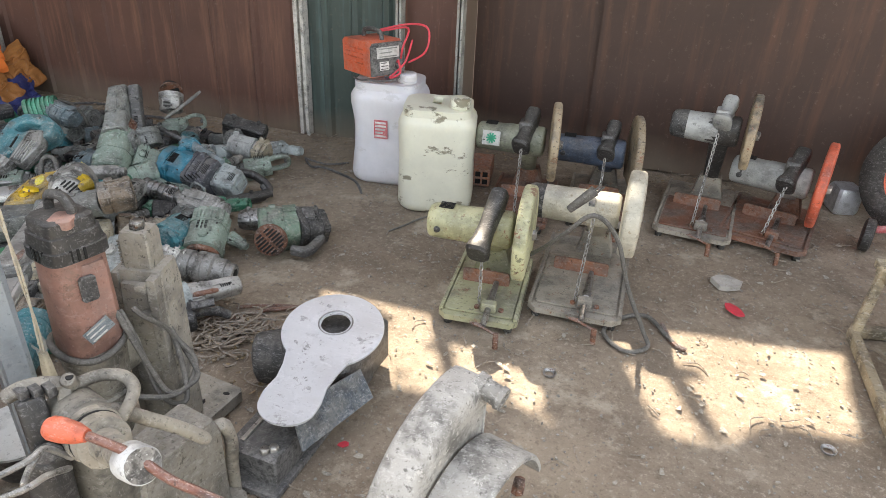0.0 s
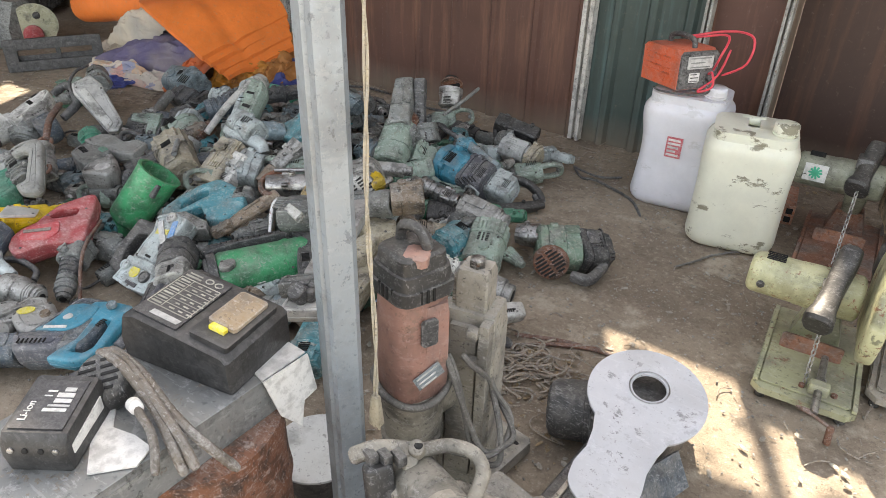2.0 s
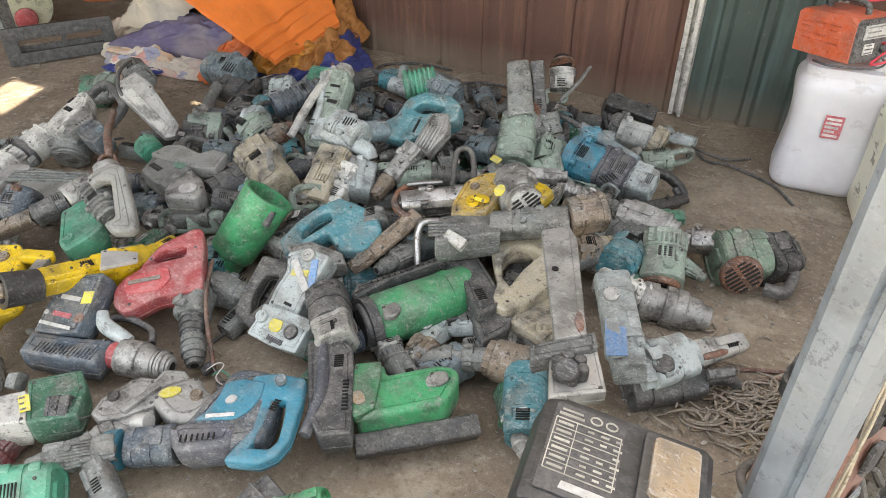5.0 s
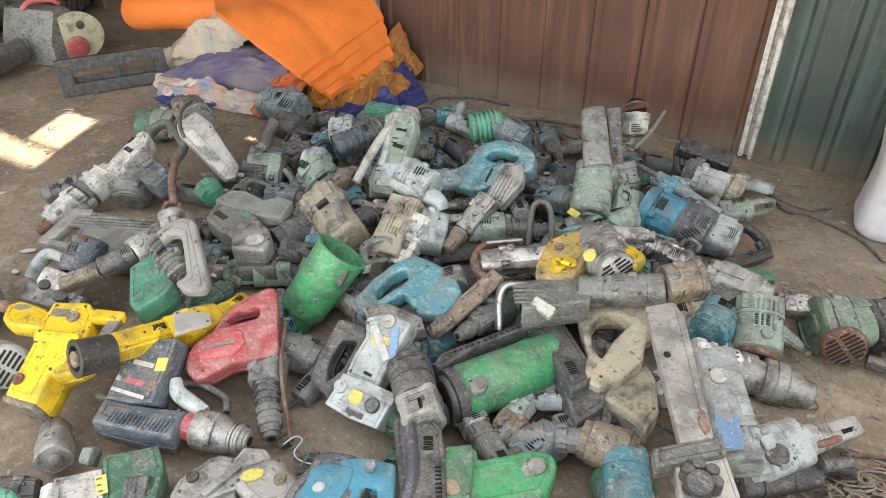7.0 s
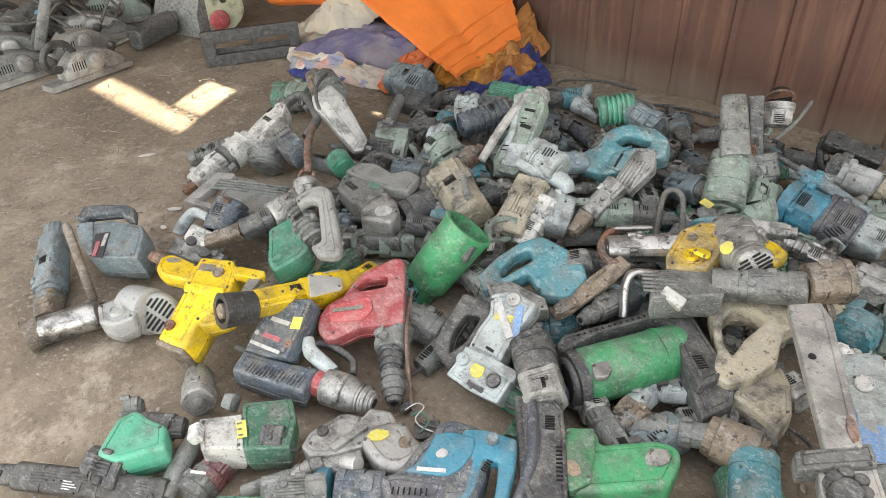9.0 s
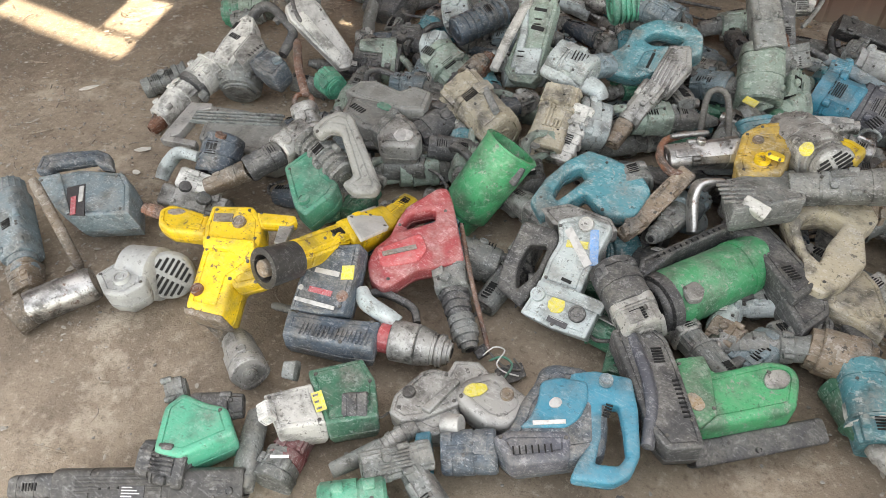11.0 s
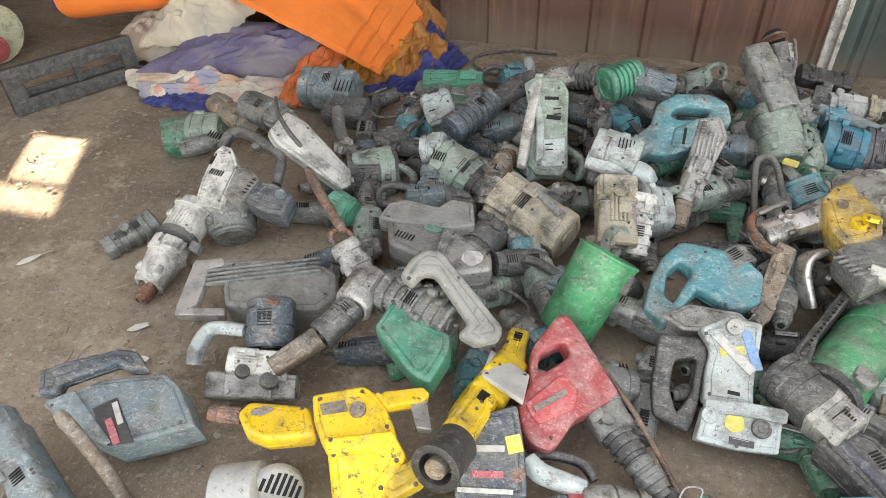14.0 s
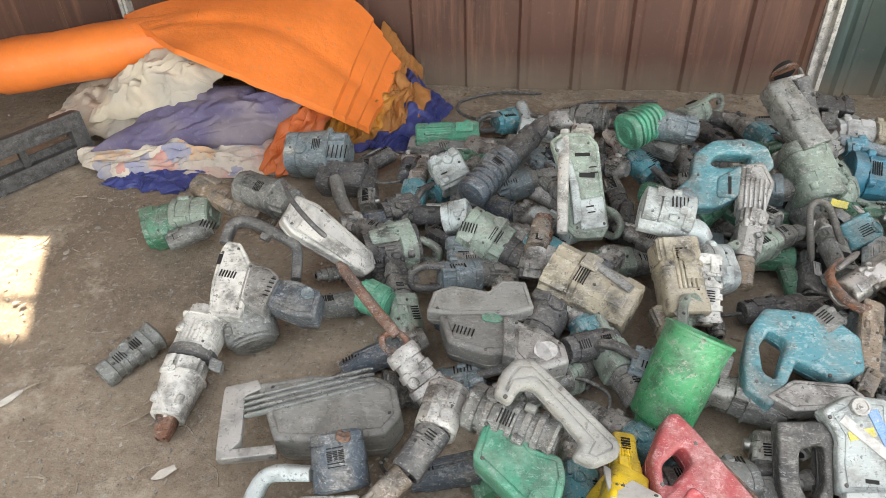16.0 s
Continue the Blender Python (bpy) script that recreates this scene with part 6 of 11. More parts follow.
k = tool("drill_stand", (-1.197, 1.603, 0.230), "grey steel channel drill stand lying over the heap", "drill stand")
case(k, "channel", [(-1.354, 1.644), (-1.304, 1.695), (-1.266, 1.653), (-1.123, 1.343), (-1.171, 1.297)], 0.392, 0.030, PLANER_ALU, soft=0.005, edge=0.003, seam=False, screws=0)
case(k, "channel_lip", [(-1.304, 1.691), (-1.266, 1.649), (-1.123, 1.340), (-1.132, 1.330), (-1.276, 1.633)], 0.395, 0.045, PLANER_ALU, soft=0.003, edge=0.002, seam=False, screws=0)
case(k, "cross_block", [(-1.209, 1.265), (-1.115, 1.368), (-1.093, 1.327), (-1.191, 1.230)], 0.384, 0.050, GREY, soft=0.005, edge=0.003, screws=2)
case(k, "clamp", [(-1.169, 1.270), (-1.097, 1.336), (-1.041, 1.236), (-1.127, 1.169)], 0.372, 0.040, PLANER_ALU, soft=0.005, edge=0.003, screws=2)
tag(k, "hole", (-1.262, 1.510, 0.394), (0.844, 0.537, 0.000), 0.015, 0.015, DARK, (0.00, 0.00, 1), round_=True)
tag(k, "rust_streak", (-1.148, 1.367, 0.394), (0.442, -0.897, 0.000), 0.062, 0.018, RUST, (0.00, 0.00, 1), round_=True)
for i in range(6):
    lobe = Vector((-1.118, 1.243, 0.372)) + Vector((0.024 * math.cos(i * 1.047), 0.024 * math.sin(i * 1.047), 0))
    part("knob_lobe", Shape().loft(lobe, lobe + Vector((0, 0, 0.03)), 0.013, 0.012, n=10), CHAR, k)
bar(k, "knob", (-1.118, 1.243, 0.372), (-1.117, 1.218, 0.405), 0.025, 0.022, CHAR, screws=0)


k = tool("rotary_hammer", (-1.109, 1.665, 0.090), "pale rotary hammer with a torn blue sticker")
bar(k, "body", (-1.195, 1.773, 0.210), (-1.055, 1.511, 0.170), 0.046, 0.044, PALE, power=5)
tag(k, "blue_sticker", (-1.113, 1.559, 0.225), (0.011, -0.029, 0), 0.132, 0.048, TAG_BLUE)
bar(k, "dial", (-1.168, 1.679, 0.240), (-1.167, 1.670, 0.255), 0.020, 0.019, ALU, screws=0)
bar(k, "side_block", (-1.069, 1.631, 0.130), (-1.003, 1.727, 0.120), 0.023, 0.021, PALE, power=5)


k = tool("rotary_hammer", (-1.165, 1.981, 0.000), "dirty white rotary hammer nose with a teal motor")
bar(k, "gear_cover", (-1.267, 1.894, 0.111), (-1.133, 1.946, 0.061), 0.036, 0.044, WHITE, power=4, ribs=4)
chuck(k, (-1.148, 1.948, 0.051), (-0.955, 1.984, 0.030), 0.059, ALU)
bar(k, "motor_housing", (-1.250, 1.995, 0.091), (-1.238, 2.121, 0.092), 0.064, 0.060, TEAL)


k = tool("demolition_hammer", (-0.958, 1.708, 0.050), "pale grey straight hammer with a side dial")
bar(k, "body", (-1.062, 1.591, 0.100), (-0.960, 1.738, 0.090), 0.058, 0.057, PALE, power=5)
bar(k, "nose", (-0.969, 1.722, 0.090), (-0.858, 1.869, 0.080), 0.039, 0.027, ALU, power=3)
bar(k, "dial", (-1.002, 1.617, 0.135), (-1.003, 1.611, 0.150), 0.027, 0.025, CHAR, screws=0)
pipe(k, "spring", [(-0.929, 1.724, 0.110), (-0.884, 1.790, 0.100)], 0.0089, RUST)


k = tool("rotary_hammer", (-1.386, 1.809, 0.018), "mud-caked cream hammer with a loop handle")
bar(k, "nose", (-1.401, 1.949, 0.139), (-1.322, 2.038, 0.115), 0.051, 0.043, BROWN, ribs=3)
bar(k, "nose_sleeve", (-1.328, 2.035, 0.114), (-1.251, 2.117, 0.089), 0.037, 0.034, CREAM)
pipe(k, "trigger_bow", [(-1.403, 1.669, 0.071), (-1.330, 1.583, 0.091), (-1.273, 1.521, 0.089)], 0.0217, BLACK)
case(k, "shell", [(-1.552, 1.780), (-1.542, 1.831), (-1.472, 1.875), (-1.381, 1.915), (-1.348, 1.864), (-1.371, 1.810), (-1.346, 1.712), (-1.374, 1.630), (-1.412, 1.582), (-1.459, 1.592), (-1.473, 1.667), (-1.515, 1.726)], 0.182, 0.080, CREAM, holes=[[(-1.505, 1.756), (-1.501, 1.806), (-1.455, 1.834), (-1.417, 1.819), (-1.436, 1.737), (-1.438, 1.670), (-1.470, 1.691)]], slope=(0.00, 0.15), soft=0.0124, edge=0.0099, screws=3)
case(k, "lower_case", [(-1.399, 1.656), (-1.341, 1.752), (-1.303, 1.711), (-1.264, 1.611), (-1.273, 1.543), (-1.331, 1.570), (-1.395, 1.583)], 0.130, 0.090, CREAM, soft=0.0099, edge=0.0074, screws=2)
ribs(k, "rib", (-1.353, 1.578, 0.130), (-1.287, 1.613, 0.130), 4, 0.020, 0.0030, CREAM, (0.00, 0.00, 1))


k = tool("demolition_hammer", (-1.701, 1.898, 0.184), "yellow and steel breaker with a round slotted motor")
bar(k, "nose", (-1.868, 1.790, 0.230), (-1.714, 1.919, 0.232), 0.034, 0.041, STEEL, power=3)
bar(k, "motor_housing", (-1.627, 2.044, 0.248), (-1.500, 1.880, 0.295), 0.073, 0.063, ALU)
grille(k, (-1.488, 1.864, 0.300), (0.059, -0.078, 0.021), 0.055, ALU, 7)
bar(k, "top_strap", (-1.666, 2.036, 0.277), (-1.468, 2.116, 0.281), 0.020, 0.022, ALU, power=5)
bar(k, "brush_cap", (-1.620, 1.839, 0.296), (-1.619, 1.842, 0.306), 0.024, 0.021, YELLOW)
pipe(k, "yoke", [(-1.848, 1.890, 0.258), (-1.894, 1.838, 0.252), (-1.881, 1.769, 0.245), (-1.838, 1.744, 0.226), (-1.801, 1.776, 0.214)], 0.0116, RUST)
pipe(k, "bolt", [(-1.876, 1.838, 0.271), (-1.800, 1.922, 0.262)], 0.0082, STEEL)
tag(k, "scrawl", (-1.560, 1.832, 0.347), (0.016, -0.002, 0), 0.032, 0.041, TAG_YELLOW, round_=True)
case(k, "gear_housing", [(-1.718, 1.924), (-1.686, 1.972), (-1.607, 2.010), (-1.584, 1.971), (-1.591, 1.813), (-1.680, 1.767), (-1.704, 1.813)], 0.292, 0.120, YELLOW_WORN, slope=(0.10, 0.20), soft=0.01, edge=0.01, screws=4)
dome(k, "brush_cap", (-1.644, 1.835, 0.281), (-0.10, -0.20, 1), 0.020, YELLOW, height=0.012)
dome(k, "oil_cap", (-1.674, 1.902, 0.291), (-0.10, -0.20, 1), 0.014, BROWN, height=0.008)
case(k, "handle", [(-1.575, 1.969), (-1.473, 1.948), (-1.436, 1.926), (-1.449, 1.877), (-1.498, 1.900), (-1.569, 1.924)], 0.333, 0.050, YELLOW, slope=(0.10, 0.20), soft=0.01, edge=0.01, screws=1)


k = tool("demolition_hammer", (-1.588, 1.781, 0.098), "long dusty grey breaker with a brown gear head")
bar(k, "barrel", (-1.566, 1.809, 0.239), (-1.361, 1.880, 0.283), 0.040, 0.043, GREY)
bar(k, "gear_head", (-1.373, 1.879, 0.293), (-1.293, 1.950, 0.301), 0.049, 0.053, BROWN, power=3)
pipe(k, "lever", [(-1.715, 1.781, 0.221), (-1.761, 1.740, 0.229), (-1.762, 1.715, 0.193), (-1.732, 1.670, 0.128)], 0.0235, STEEL, flat=0.6)
bar(k, "switch", (-1.643, 1.681, 0.259), (-1.584, 1.676, 0.243), 0.015, 0.017, WHITE, power=5)
case(k, "rear_case", [(-1.702, 1.741), (-1.639, 1.809), (-1.568, 1.870), (-1.517, 1.762), (-1.582, 1.700), (-1.652, 1.633)], 0.262, 0.090, GREY, soft=0.006, edge=0.004, screws=3)
ribs(k, "fin", (-1.683, 1.732, 0.262), (-1.640, 1.663, 0.262), 5, 0.085, 0.0040, GREY, (0.00, 0.00, 1))


k = tool("demolition_hammer", (-1.153, 2.135, 0.015), "grey-green barrel hammer standing on its slotted motor")
bar(k, "motor_housing", (-1.154, 2.168, 0.140), (-1.115, 2.034, 0.060), 0.067, 0.068, SAGE)
grille(k, (-1.115, 2.027, 0.055), (0.012, -0.048, -0.030), 0.060, RUST, 7)
bar(k, "top_bracket", (-1.317, 2.220, 0.150), (-1.127, 2.218, 0.140), 0.048, 0.037, ALU, power=4)
bar(k, "boss", (-1.298, 2.195, 0.100), (-1.217, 2.138, 0.100), 0.060, 0.055, GREY)
bar(k, "side_lug", (-1.088, 2.165, 0.060), (-1.008, 2.149, 0.045), 0.029, 0.014, SAGE)
bar(k, "brush_cap", (-1.105, 2.032, 0.140), (-1.104, 2.029, 0.150), 0.017, 0.015, SAGE, screws=0)


k = tool("rotary_hammer", (-0.903, 2.280, 0.010), "faded mossy green hammer with a slotted motor and black end")
bar(k, "motor_housing", (-1.006, 2.233, 0.070), (-0.883, 2.321, 0.070), 0.078, 0.075, MOSS, power=3)
grille(k, (-0.914, 2.160, 0.085), (0.050, -0.133, 0.025), 0.062, RUST, 7)
bar(k, "rear_case", (-0.885, 2.296, 0.070), (-0.805, 2.387, 0.060), 0.074, 0.060, BLACK, power=5)
bar(k, "arm", (-1.114, 2.275, 0.080), (-1.018, 2.306, 0.085), 0.038, 0.044, STEEL)
pipe(k, "grip", [(-0.849, 2.197, 0.040), (-0.786, 2.200, 0.040), (-0.780, 2.306, 0.050)], 0.0215, BLACK)


k = tool("rotary_hammer", (-1.282, 2.569, 0.000), "pale hammer with a black loop handle at the edge")
bar(k, "body", (-1.397, 2.555, 0.090), (-1.290, 2.552, 0.080), 0.066, 0.052, PALE, power=5)
pipe(k, "loop_handle", [(-1.359, 2.612, 0.110), (-1.273, 2.637, 0.100), (-1.225, 2.652, 0.060), (-1.193, 2.636, 0.030), (-1.240, 2.540, 0.030), (-1.341, 2.445, 0.030)], 0.0196, CAP_BLACK)
bar(k, "base", (-1.323, 2.435, 0.030), (-1.183, 2.625, 0.030), 0.025, 0.018, CAP_BLACK, power=5)


k = tool("motor_housing", (-1.453, 2.290, 0.020), "ribbed aluminium motor body lying in the heap", "machine part")
bar(k, "housing", (-1.559, 2.290, 0.140), (-1.399, 2.312, 0.100), 0.036, 0.032, STEEL, power=3, ribs=6)
bar(k, "case", (-1.490, 2.245, 0.050), (-1.365, 2.312, 0.050), 0.046, 0.040, CAP_BLACK, power=4)


k = tool("demolition_hammer", (-1.542, 2.580, 0.075), "teal breaker with a charcoal motor cap and long side handle")
bar(k, "motor_housing", (-1.607, 2.522, 0.135), (-1.474, 2.503, 0.125), 0.080, 0.079, TEAL_CLEAN, power=2.4)
bar(k, "rear_case", (-1.492, 2.517, 0.120), (-1.377, 2.513, 0.105), 0.080, 0.069, CHAR_CLEAN, power=4)
pipe(k, "side_handle", [(-1.615, 2.636, 0.210), (-1.516, 2.596, 0.199), (-1.441, 2.567, 0.185), (-1.368, 2.554, 0.169)], 0.0216, SLATE)
bar(k, "clamp", (-1.599, 2.612, 0.190), (-1.525, 2.614, 0.190), 0.034, 0.034, BLUE, power=3)
pipe(k, "rod", [(-1.745, 2.652, 0.240), (-1.676, 2.631, 0.230), (-1.605, 2.628, 0.210)], 0.0111, CHAR)
slits(k, (-1.435, 2.365, 0.160), (-1.406, 2.447, 0.150), 5, 0.032)


k = tool("motor_housing", (-1.742, 2.462, 0.098), "sage green upright machine housing with an orange-rimmed bore", "machine part")
bar(k, "housing", (-1.795, 2.476, 0.265), (-1.742, 2.325, 0.152), 0.065, 0.069, SAGE, power=3)
bar(k, "bracket", (-1.722, 2.438, 0.184), (-1.644, 2.499, 0.128), 0.057, 0.055, SAGE, power=6)
bar(k, "hub", (-1.758, 2.468, 0.274), (-1.790, 2.568, 0.290), 0.041, 0.037, RUST)


k = tool("rotary_hammer", (-1.524, 2.938, 0.050), "cream and black hammer at the back of the heap")
bar(k, "body", (-1.535, 2.871, 0.120), (-1.393, 2.881, 0.100), 0.052, 0.054, SAW_GREY, power=3)
bar(k, "gear_case", (-1.403, 2.883, 0.100), (-1.353, 2.882, 0.090), 0.055, 0.058, CREAM, power=3)
bar(k, "switch_case", (-1.637, 2.988, 0.180), (-1.439, 3.025, 0.135), 0.034, 0.037, CAP_BLACK, power=5)
pipe(k, "loop_handle", [(-1.550, 2.939, 0.080), (-1.606, 2.953, 0.080), (-1.642, 2.988, 0.140), (-1.637, 3.013, 0.180)], 0.0172, CAP_BLACK)
bar(k, "collar", (-1.574, 2.924, 0.120), (-1.518, 2.911, 0.120), 0.045, 0.050, GREY)


k = tool("machine_head", (-1.798, 2.486, 0.174), "rust-stained grey upright machine column with a dark bar", "machine part")
bar(k, "column", (-1.874, 2.605, 0.402), (-1.768, 2.425, 0.279), 0.042, 0.048, GREY, power=5)
bar(k, "foot_case", (-1.780, 2.444, 0.278), (-1.769, 2.471, 0.204), 0.062, 0.073, GREY, power=4)


k = tool("machine_head", (-1.745, 2.550, 0.170), "dark square bar standing in the heap", "machine part")
bar(k, "bar", (-1.804, 2.613, 0.430), (-1.735, 2.519, 0.270), 0.024, 0.025, CHAR, power=5)
bar(k, "shoe", (-1.736, 2.544, 0.270), (-1.706, 2.522, 0.200), 0.055, 0.064, GREY, power=4)


k = tool("motor_cup", (-1.754, 2.798, 0.250), "grey upright cup with an orange rim", "machine part")
bar(k, "cup", (-1.775, 2.801, 0.350), (-1.754, 2.759, 0.280), 0.052, 0.048, ALU)
bar(k, "rim", (-1.781, 2.813, 0.360), (-1.786, 2.822, 0.367), 0.050, 0.048, RUST, screws=0)
bar(k, "bore", (-1.781, 2.808, 0.366), (-1.788, 2.825, 0.372), 0.039, 0.039, DARK, screws=0)
pipe(k, "prong", [(-1.721, 2.666, 0.280), (-1.702, 2.775, 0.310), (-1.700, 2.912, 0.340)], 0.0081, GREY)


k = tool("rotary_hammer", (-2.066, 2.402, 0.120), "turquoise rotary hammer with a loop handle and ribbed cover")
case(k, "shell", [(-2.164, 2.216), (-2.157, 2.272), (-2.101, 2.308), (-2.005, 2.315), (-1.950, 2.296), (-1.931, 2.248), (-1.977, 2.214), (-2.046, 2.162), (-2.103, 2.139), (-2.192, 2.137), (-2.214, 2.175)], 0.302, 0.100, TEAL, holes=[[(-2.115, 2.248), (-2.091, 2.272), (-1.994, 2.274), (-2.004, 2.249), (-2.085, 2.237)]], slope=(0.00, 0.75), soft=0.014, edge=0.01, screws=3)
case(k, "switch_side", [(-2.065, 2.222), (-2.030, 2.242), (-2.005, 2.189), (-2.047, 2.159), (-2.097, 2.160), (-2.094, 2.208)], 0.288, 0.030, TEAL, slope=(0.00, 0.75), soft=0.008, edge=0.006, seam=False, screws=1)
tag(k, "slot", (-2.062, 2.187, 0.284), (0.027, 0.800, 0.600), 0.052, 0.008, DARK, (0.00, -0.75, 1))
case(k, "ribbed_cover", [(-2.027, 2.239), (-1.966, 2.248), (-1.939, 2.196), (-1.974, 2.109), (-2.043, 2.121), (-2.037, 2.181)], 0.281, 0.060, ALU, slope=(0.00, 0.75), soft=0.008, edge=0.006, screws=0)
ribs(k, "rib", (-2.027, 2.168, 0.270), (-1.963, 2.163, 0.267), 5, 0.100, 0.0060, ALU, (0.00, -0.75, 1))
bar(k, "nose", (-2.010, 2.100, 0.250), (-2.041, 1.989, 0.175), 0.04, 0.034, ALU, power=2.4)
bar(k, "fork", (-2.044, 1.982, 0.175), (-2.051, 1.908, 0.140), 0.028, 0.022, BROWN, power=3)


k = tool("demolition_hammer", (-2.207, 1.886, 0.040), "dirty cream hammer with a pale tube handle")
pipe(k, "tube_handle", [(-2.330, 2.010, 0.267), (-2.249, 2.001, 0.259), (-2.167, 2.030, 0.235), (-2.144, 2.021, 0.203)], 0.0307, PALE)
bar(k, "gear_case", (-2.239, 1.970, 0.223), (-2.212, 1.788, 0.120), 0.057, 0.058, CREAM, power=6)
bar(k, "side_plate", (-2.155, 1.935, 0.214), (-2.157, 1.789, 0.108), 0.034, 0.033, WHITE, power=6, ribs=5)
bar(k, "motor_housing", (-2.178, 1.924, 0.169), (-2.094, 1.965, 0.148), 0.073, 0.067, PALE)
bar(k, "nose", (-2.267, 1.823, 0.112), (-2.216, 1.637, 0.070), 0.038, 0.024, CREAM, power=3)
bar(k, "ring", (-2.233, 1.764, 0.162), (-2.231, 1.764, 0.171), 0.020, 0.018, ALU, screws=0)
bar(k, "cap", (-2.222, 1.874, 0.257), (-2.220, 1.874, 0.268), 0.022, 0.020, CREAM, screws=0)


k = tool("demolition_hammer", (-2.495, 2.201, 0.130), "sage grey hammer case standing on end beside a bright tube")
pipe(k, "tube_handle", [(-2.529, 2.335, 0.360), (-2.530, 2.172, 0.280), (-2.526, 2.043, 0.190)], 0.0171, WHITE)
bar(k, "cap", (-2.478, 2.322, 0.350), (-2.478, 2.347, 0.360), 0.036, 0.032, ALU, power=3)
slits(k, (-2.451, 2.196, 0.330), (-2.442, 2.166, 0.310), 2, 0.023)
slits(k, (-2.455, 2.095, 0.260), (-2.446, 2.067, 0.240), 2, 0.022)
case(k, "motor_case", [(-2.573, 2.294), (-2.539, 2.315), (-2.457, 2.316), (-2.429, 2.288), (-2.412, 2.195), (-2.391, 2.104), (-2.405, 2.080), (-2.484, 2.074), (-2.518, 2.097), (-2.518, 2.181)], 0.259, 0.080, SAGE, slope=(0.00, 0.90), soft=0.006, edge=0.005, screws=4)
case(k, "side_rail", [(-2.560, 2.276), (-2.536, 2.293), (-2.484, 2.187), (-2.466, 2.105), (-2.492, 2.093), (-2.509, 2.183)], 0.273, 0.030, PALE, slope=(0.00, 0.90), soft=0.006, edge=0.006, seam=False, screws=1)
case(k, "lower_case", [(-2.489, 2.150), (-2.413, 2.163), (-2.397, 2.096), (-2.470, 2.085)], 0.209, 0.030, PALE, slope=(0.00, 0.90), soft=0.006, edge=0.004, seam=False, screws=2)
tag(k, "slot", (-2.460, 2.216, 0.280), (1.000, 0.003, 0.003), 0.045, 0.014, DARK, (0.00, -0.90, 1))
tag(k, "slot", (-2.476, 2.263, 0.322), (0.997, 0.059, 0.054), 0.044, 0.010, DARK, (0.00, -0.90, 1))


k = tool("angle_grinder", (-2.193, 2.579, 0.190), "jade green grinder wound with tape")
bar(k, "barrel", (-2.326, 2.509, 0.270), (-2.224, 2.586, 0.290), 0.065, 0.060, JADE, ribs=6, screws=0)
bar(k, "gear_head", (-2.229, 2.565, 0.280), (-2.095, 2.542, 0.260), 0.048, 0.041, SLATE)
pipe(k, "cords", [(-2.302, 2.626, 0.300), (-2.188, 2.622, 0.300), (-2.095, 2.588, 0.270), (-2.081, 2.593, 0.220)], 0.0078, CORD)


k = tool("power_drill", (-2.502, 1.864, 0.067), "mud-splashed pinkish hammer head")
bar(k, "body", (-2.558, 1.888, 0.177), (-2.343, 1.784, 0.139), 0.077, 0.068, CREAM, power=3)
bar(k, "knob", (-2.598, 1.980, 0.172), (-2.586, 2.082, 0.189), 0.032, 0.029, BROWN)
bar(k, "grip", (-2.596, 1.689, 0.097), (-2.529, 1.878, 0.115), 0.053, 0.061, CHAR, power=3)
pipe(k, "lever", [(-2.444, 1.845, 0.238), (-2.362, 1.766, 0.228)], 0.0132, GREY)


k = tool("rotary_hammer", (-2.689, 1.758, 0.075), "long grey hammer with splashed white paint")
case(k, "grip_case", [(-2.862, 1.682), (-2.853, 1.753), (-2.809, 1.779), (-2.712, 1.772), (-2.686, 1.817), (-2.621, 1.818), (-2.595, 1.730), (-2.651, 1.700), (-2.797, 1.679)], 0.189, 0.060, LOOP_GREY, slope=(-0.05, 0.10), soft=0.008, edge=0.006, screws=2)
case(k, "body", [(-2.828, 1.665), (-2.727, 1.687), (-2.643, 1.673), (-2.640, 1.572), (-2.700, 1.560), (-2.796, 1.584)], 0.186, 0.090, LOOP_GREY, slope=(-0.05, 0.10), soft=0.01, edge=0.01, screws=3)
case(k, "gear_case", [(-2.650, 1.673), (-2.574, 1.651), (-2.520, 1.613), (-2.508, 1.559), (-2.604, 1.513), (-2.650, 1.562)], 0.183, 0.100, ALU, slope=(-0.05, 0.10), soft=0.012, edge=0.012, screws=3)
case(k, "collar", [(-2.668, 1.670), (-2.641, 1.670), (-2.634, 1.547), (-2.663, 1.553)], 0.192, 0.100, GREY, slope=(-0.05, 0.10), soft=0.004, edge=0.004, seam=False, screws=0)
tag(k, "jade_patch", (-2.697, 1.669, 0.191), (0.996, -0.068, -0.057), 0.053, 0.030, JADE, (0.05, -0.10, 1), round_=True)
tag(k, "paint_splash", (-2.565, 1.581, 0.183), (0.969, 0.248, -0.024), 0.059, 0.052, TAG_WHITE, (0.05, -0.10, 1), round_=True)
tag(k, "paint_splash", (-2.570, 1.576, 0.183), (0.458, -0.882, -0.111), 0.060, 0.030, TAG_WHITE, (0.05, -0.10, 1), round_=True)
slits(k, (-2.790, 1.626, 0.191), (-2.734, 1.616, 0.187), 6, 0.022, (0.05, -0.10, 1))
bar(k, "tail", (-2.516, 1.635, 0.130), (-2.389, 1.711, 0.110), 0.036, 0.032, CHAR, power=3)
bar(k, "shell", (-3.063, 1.807, 0.120), (-2.980, 1.780, 0.110), 0.048, 0.042, JADE, power=3)


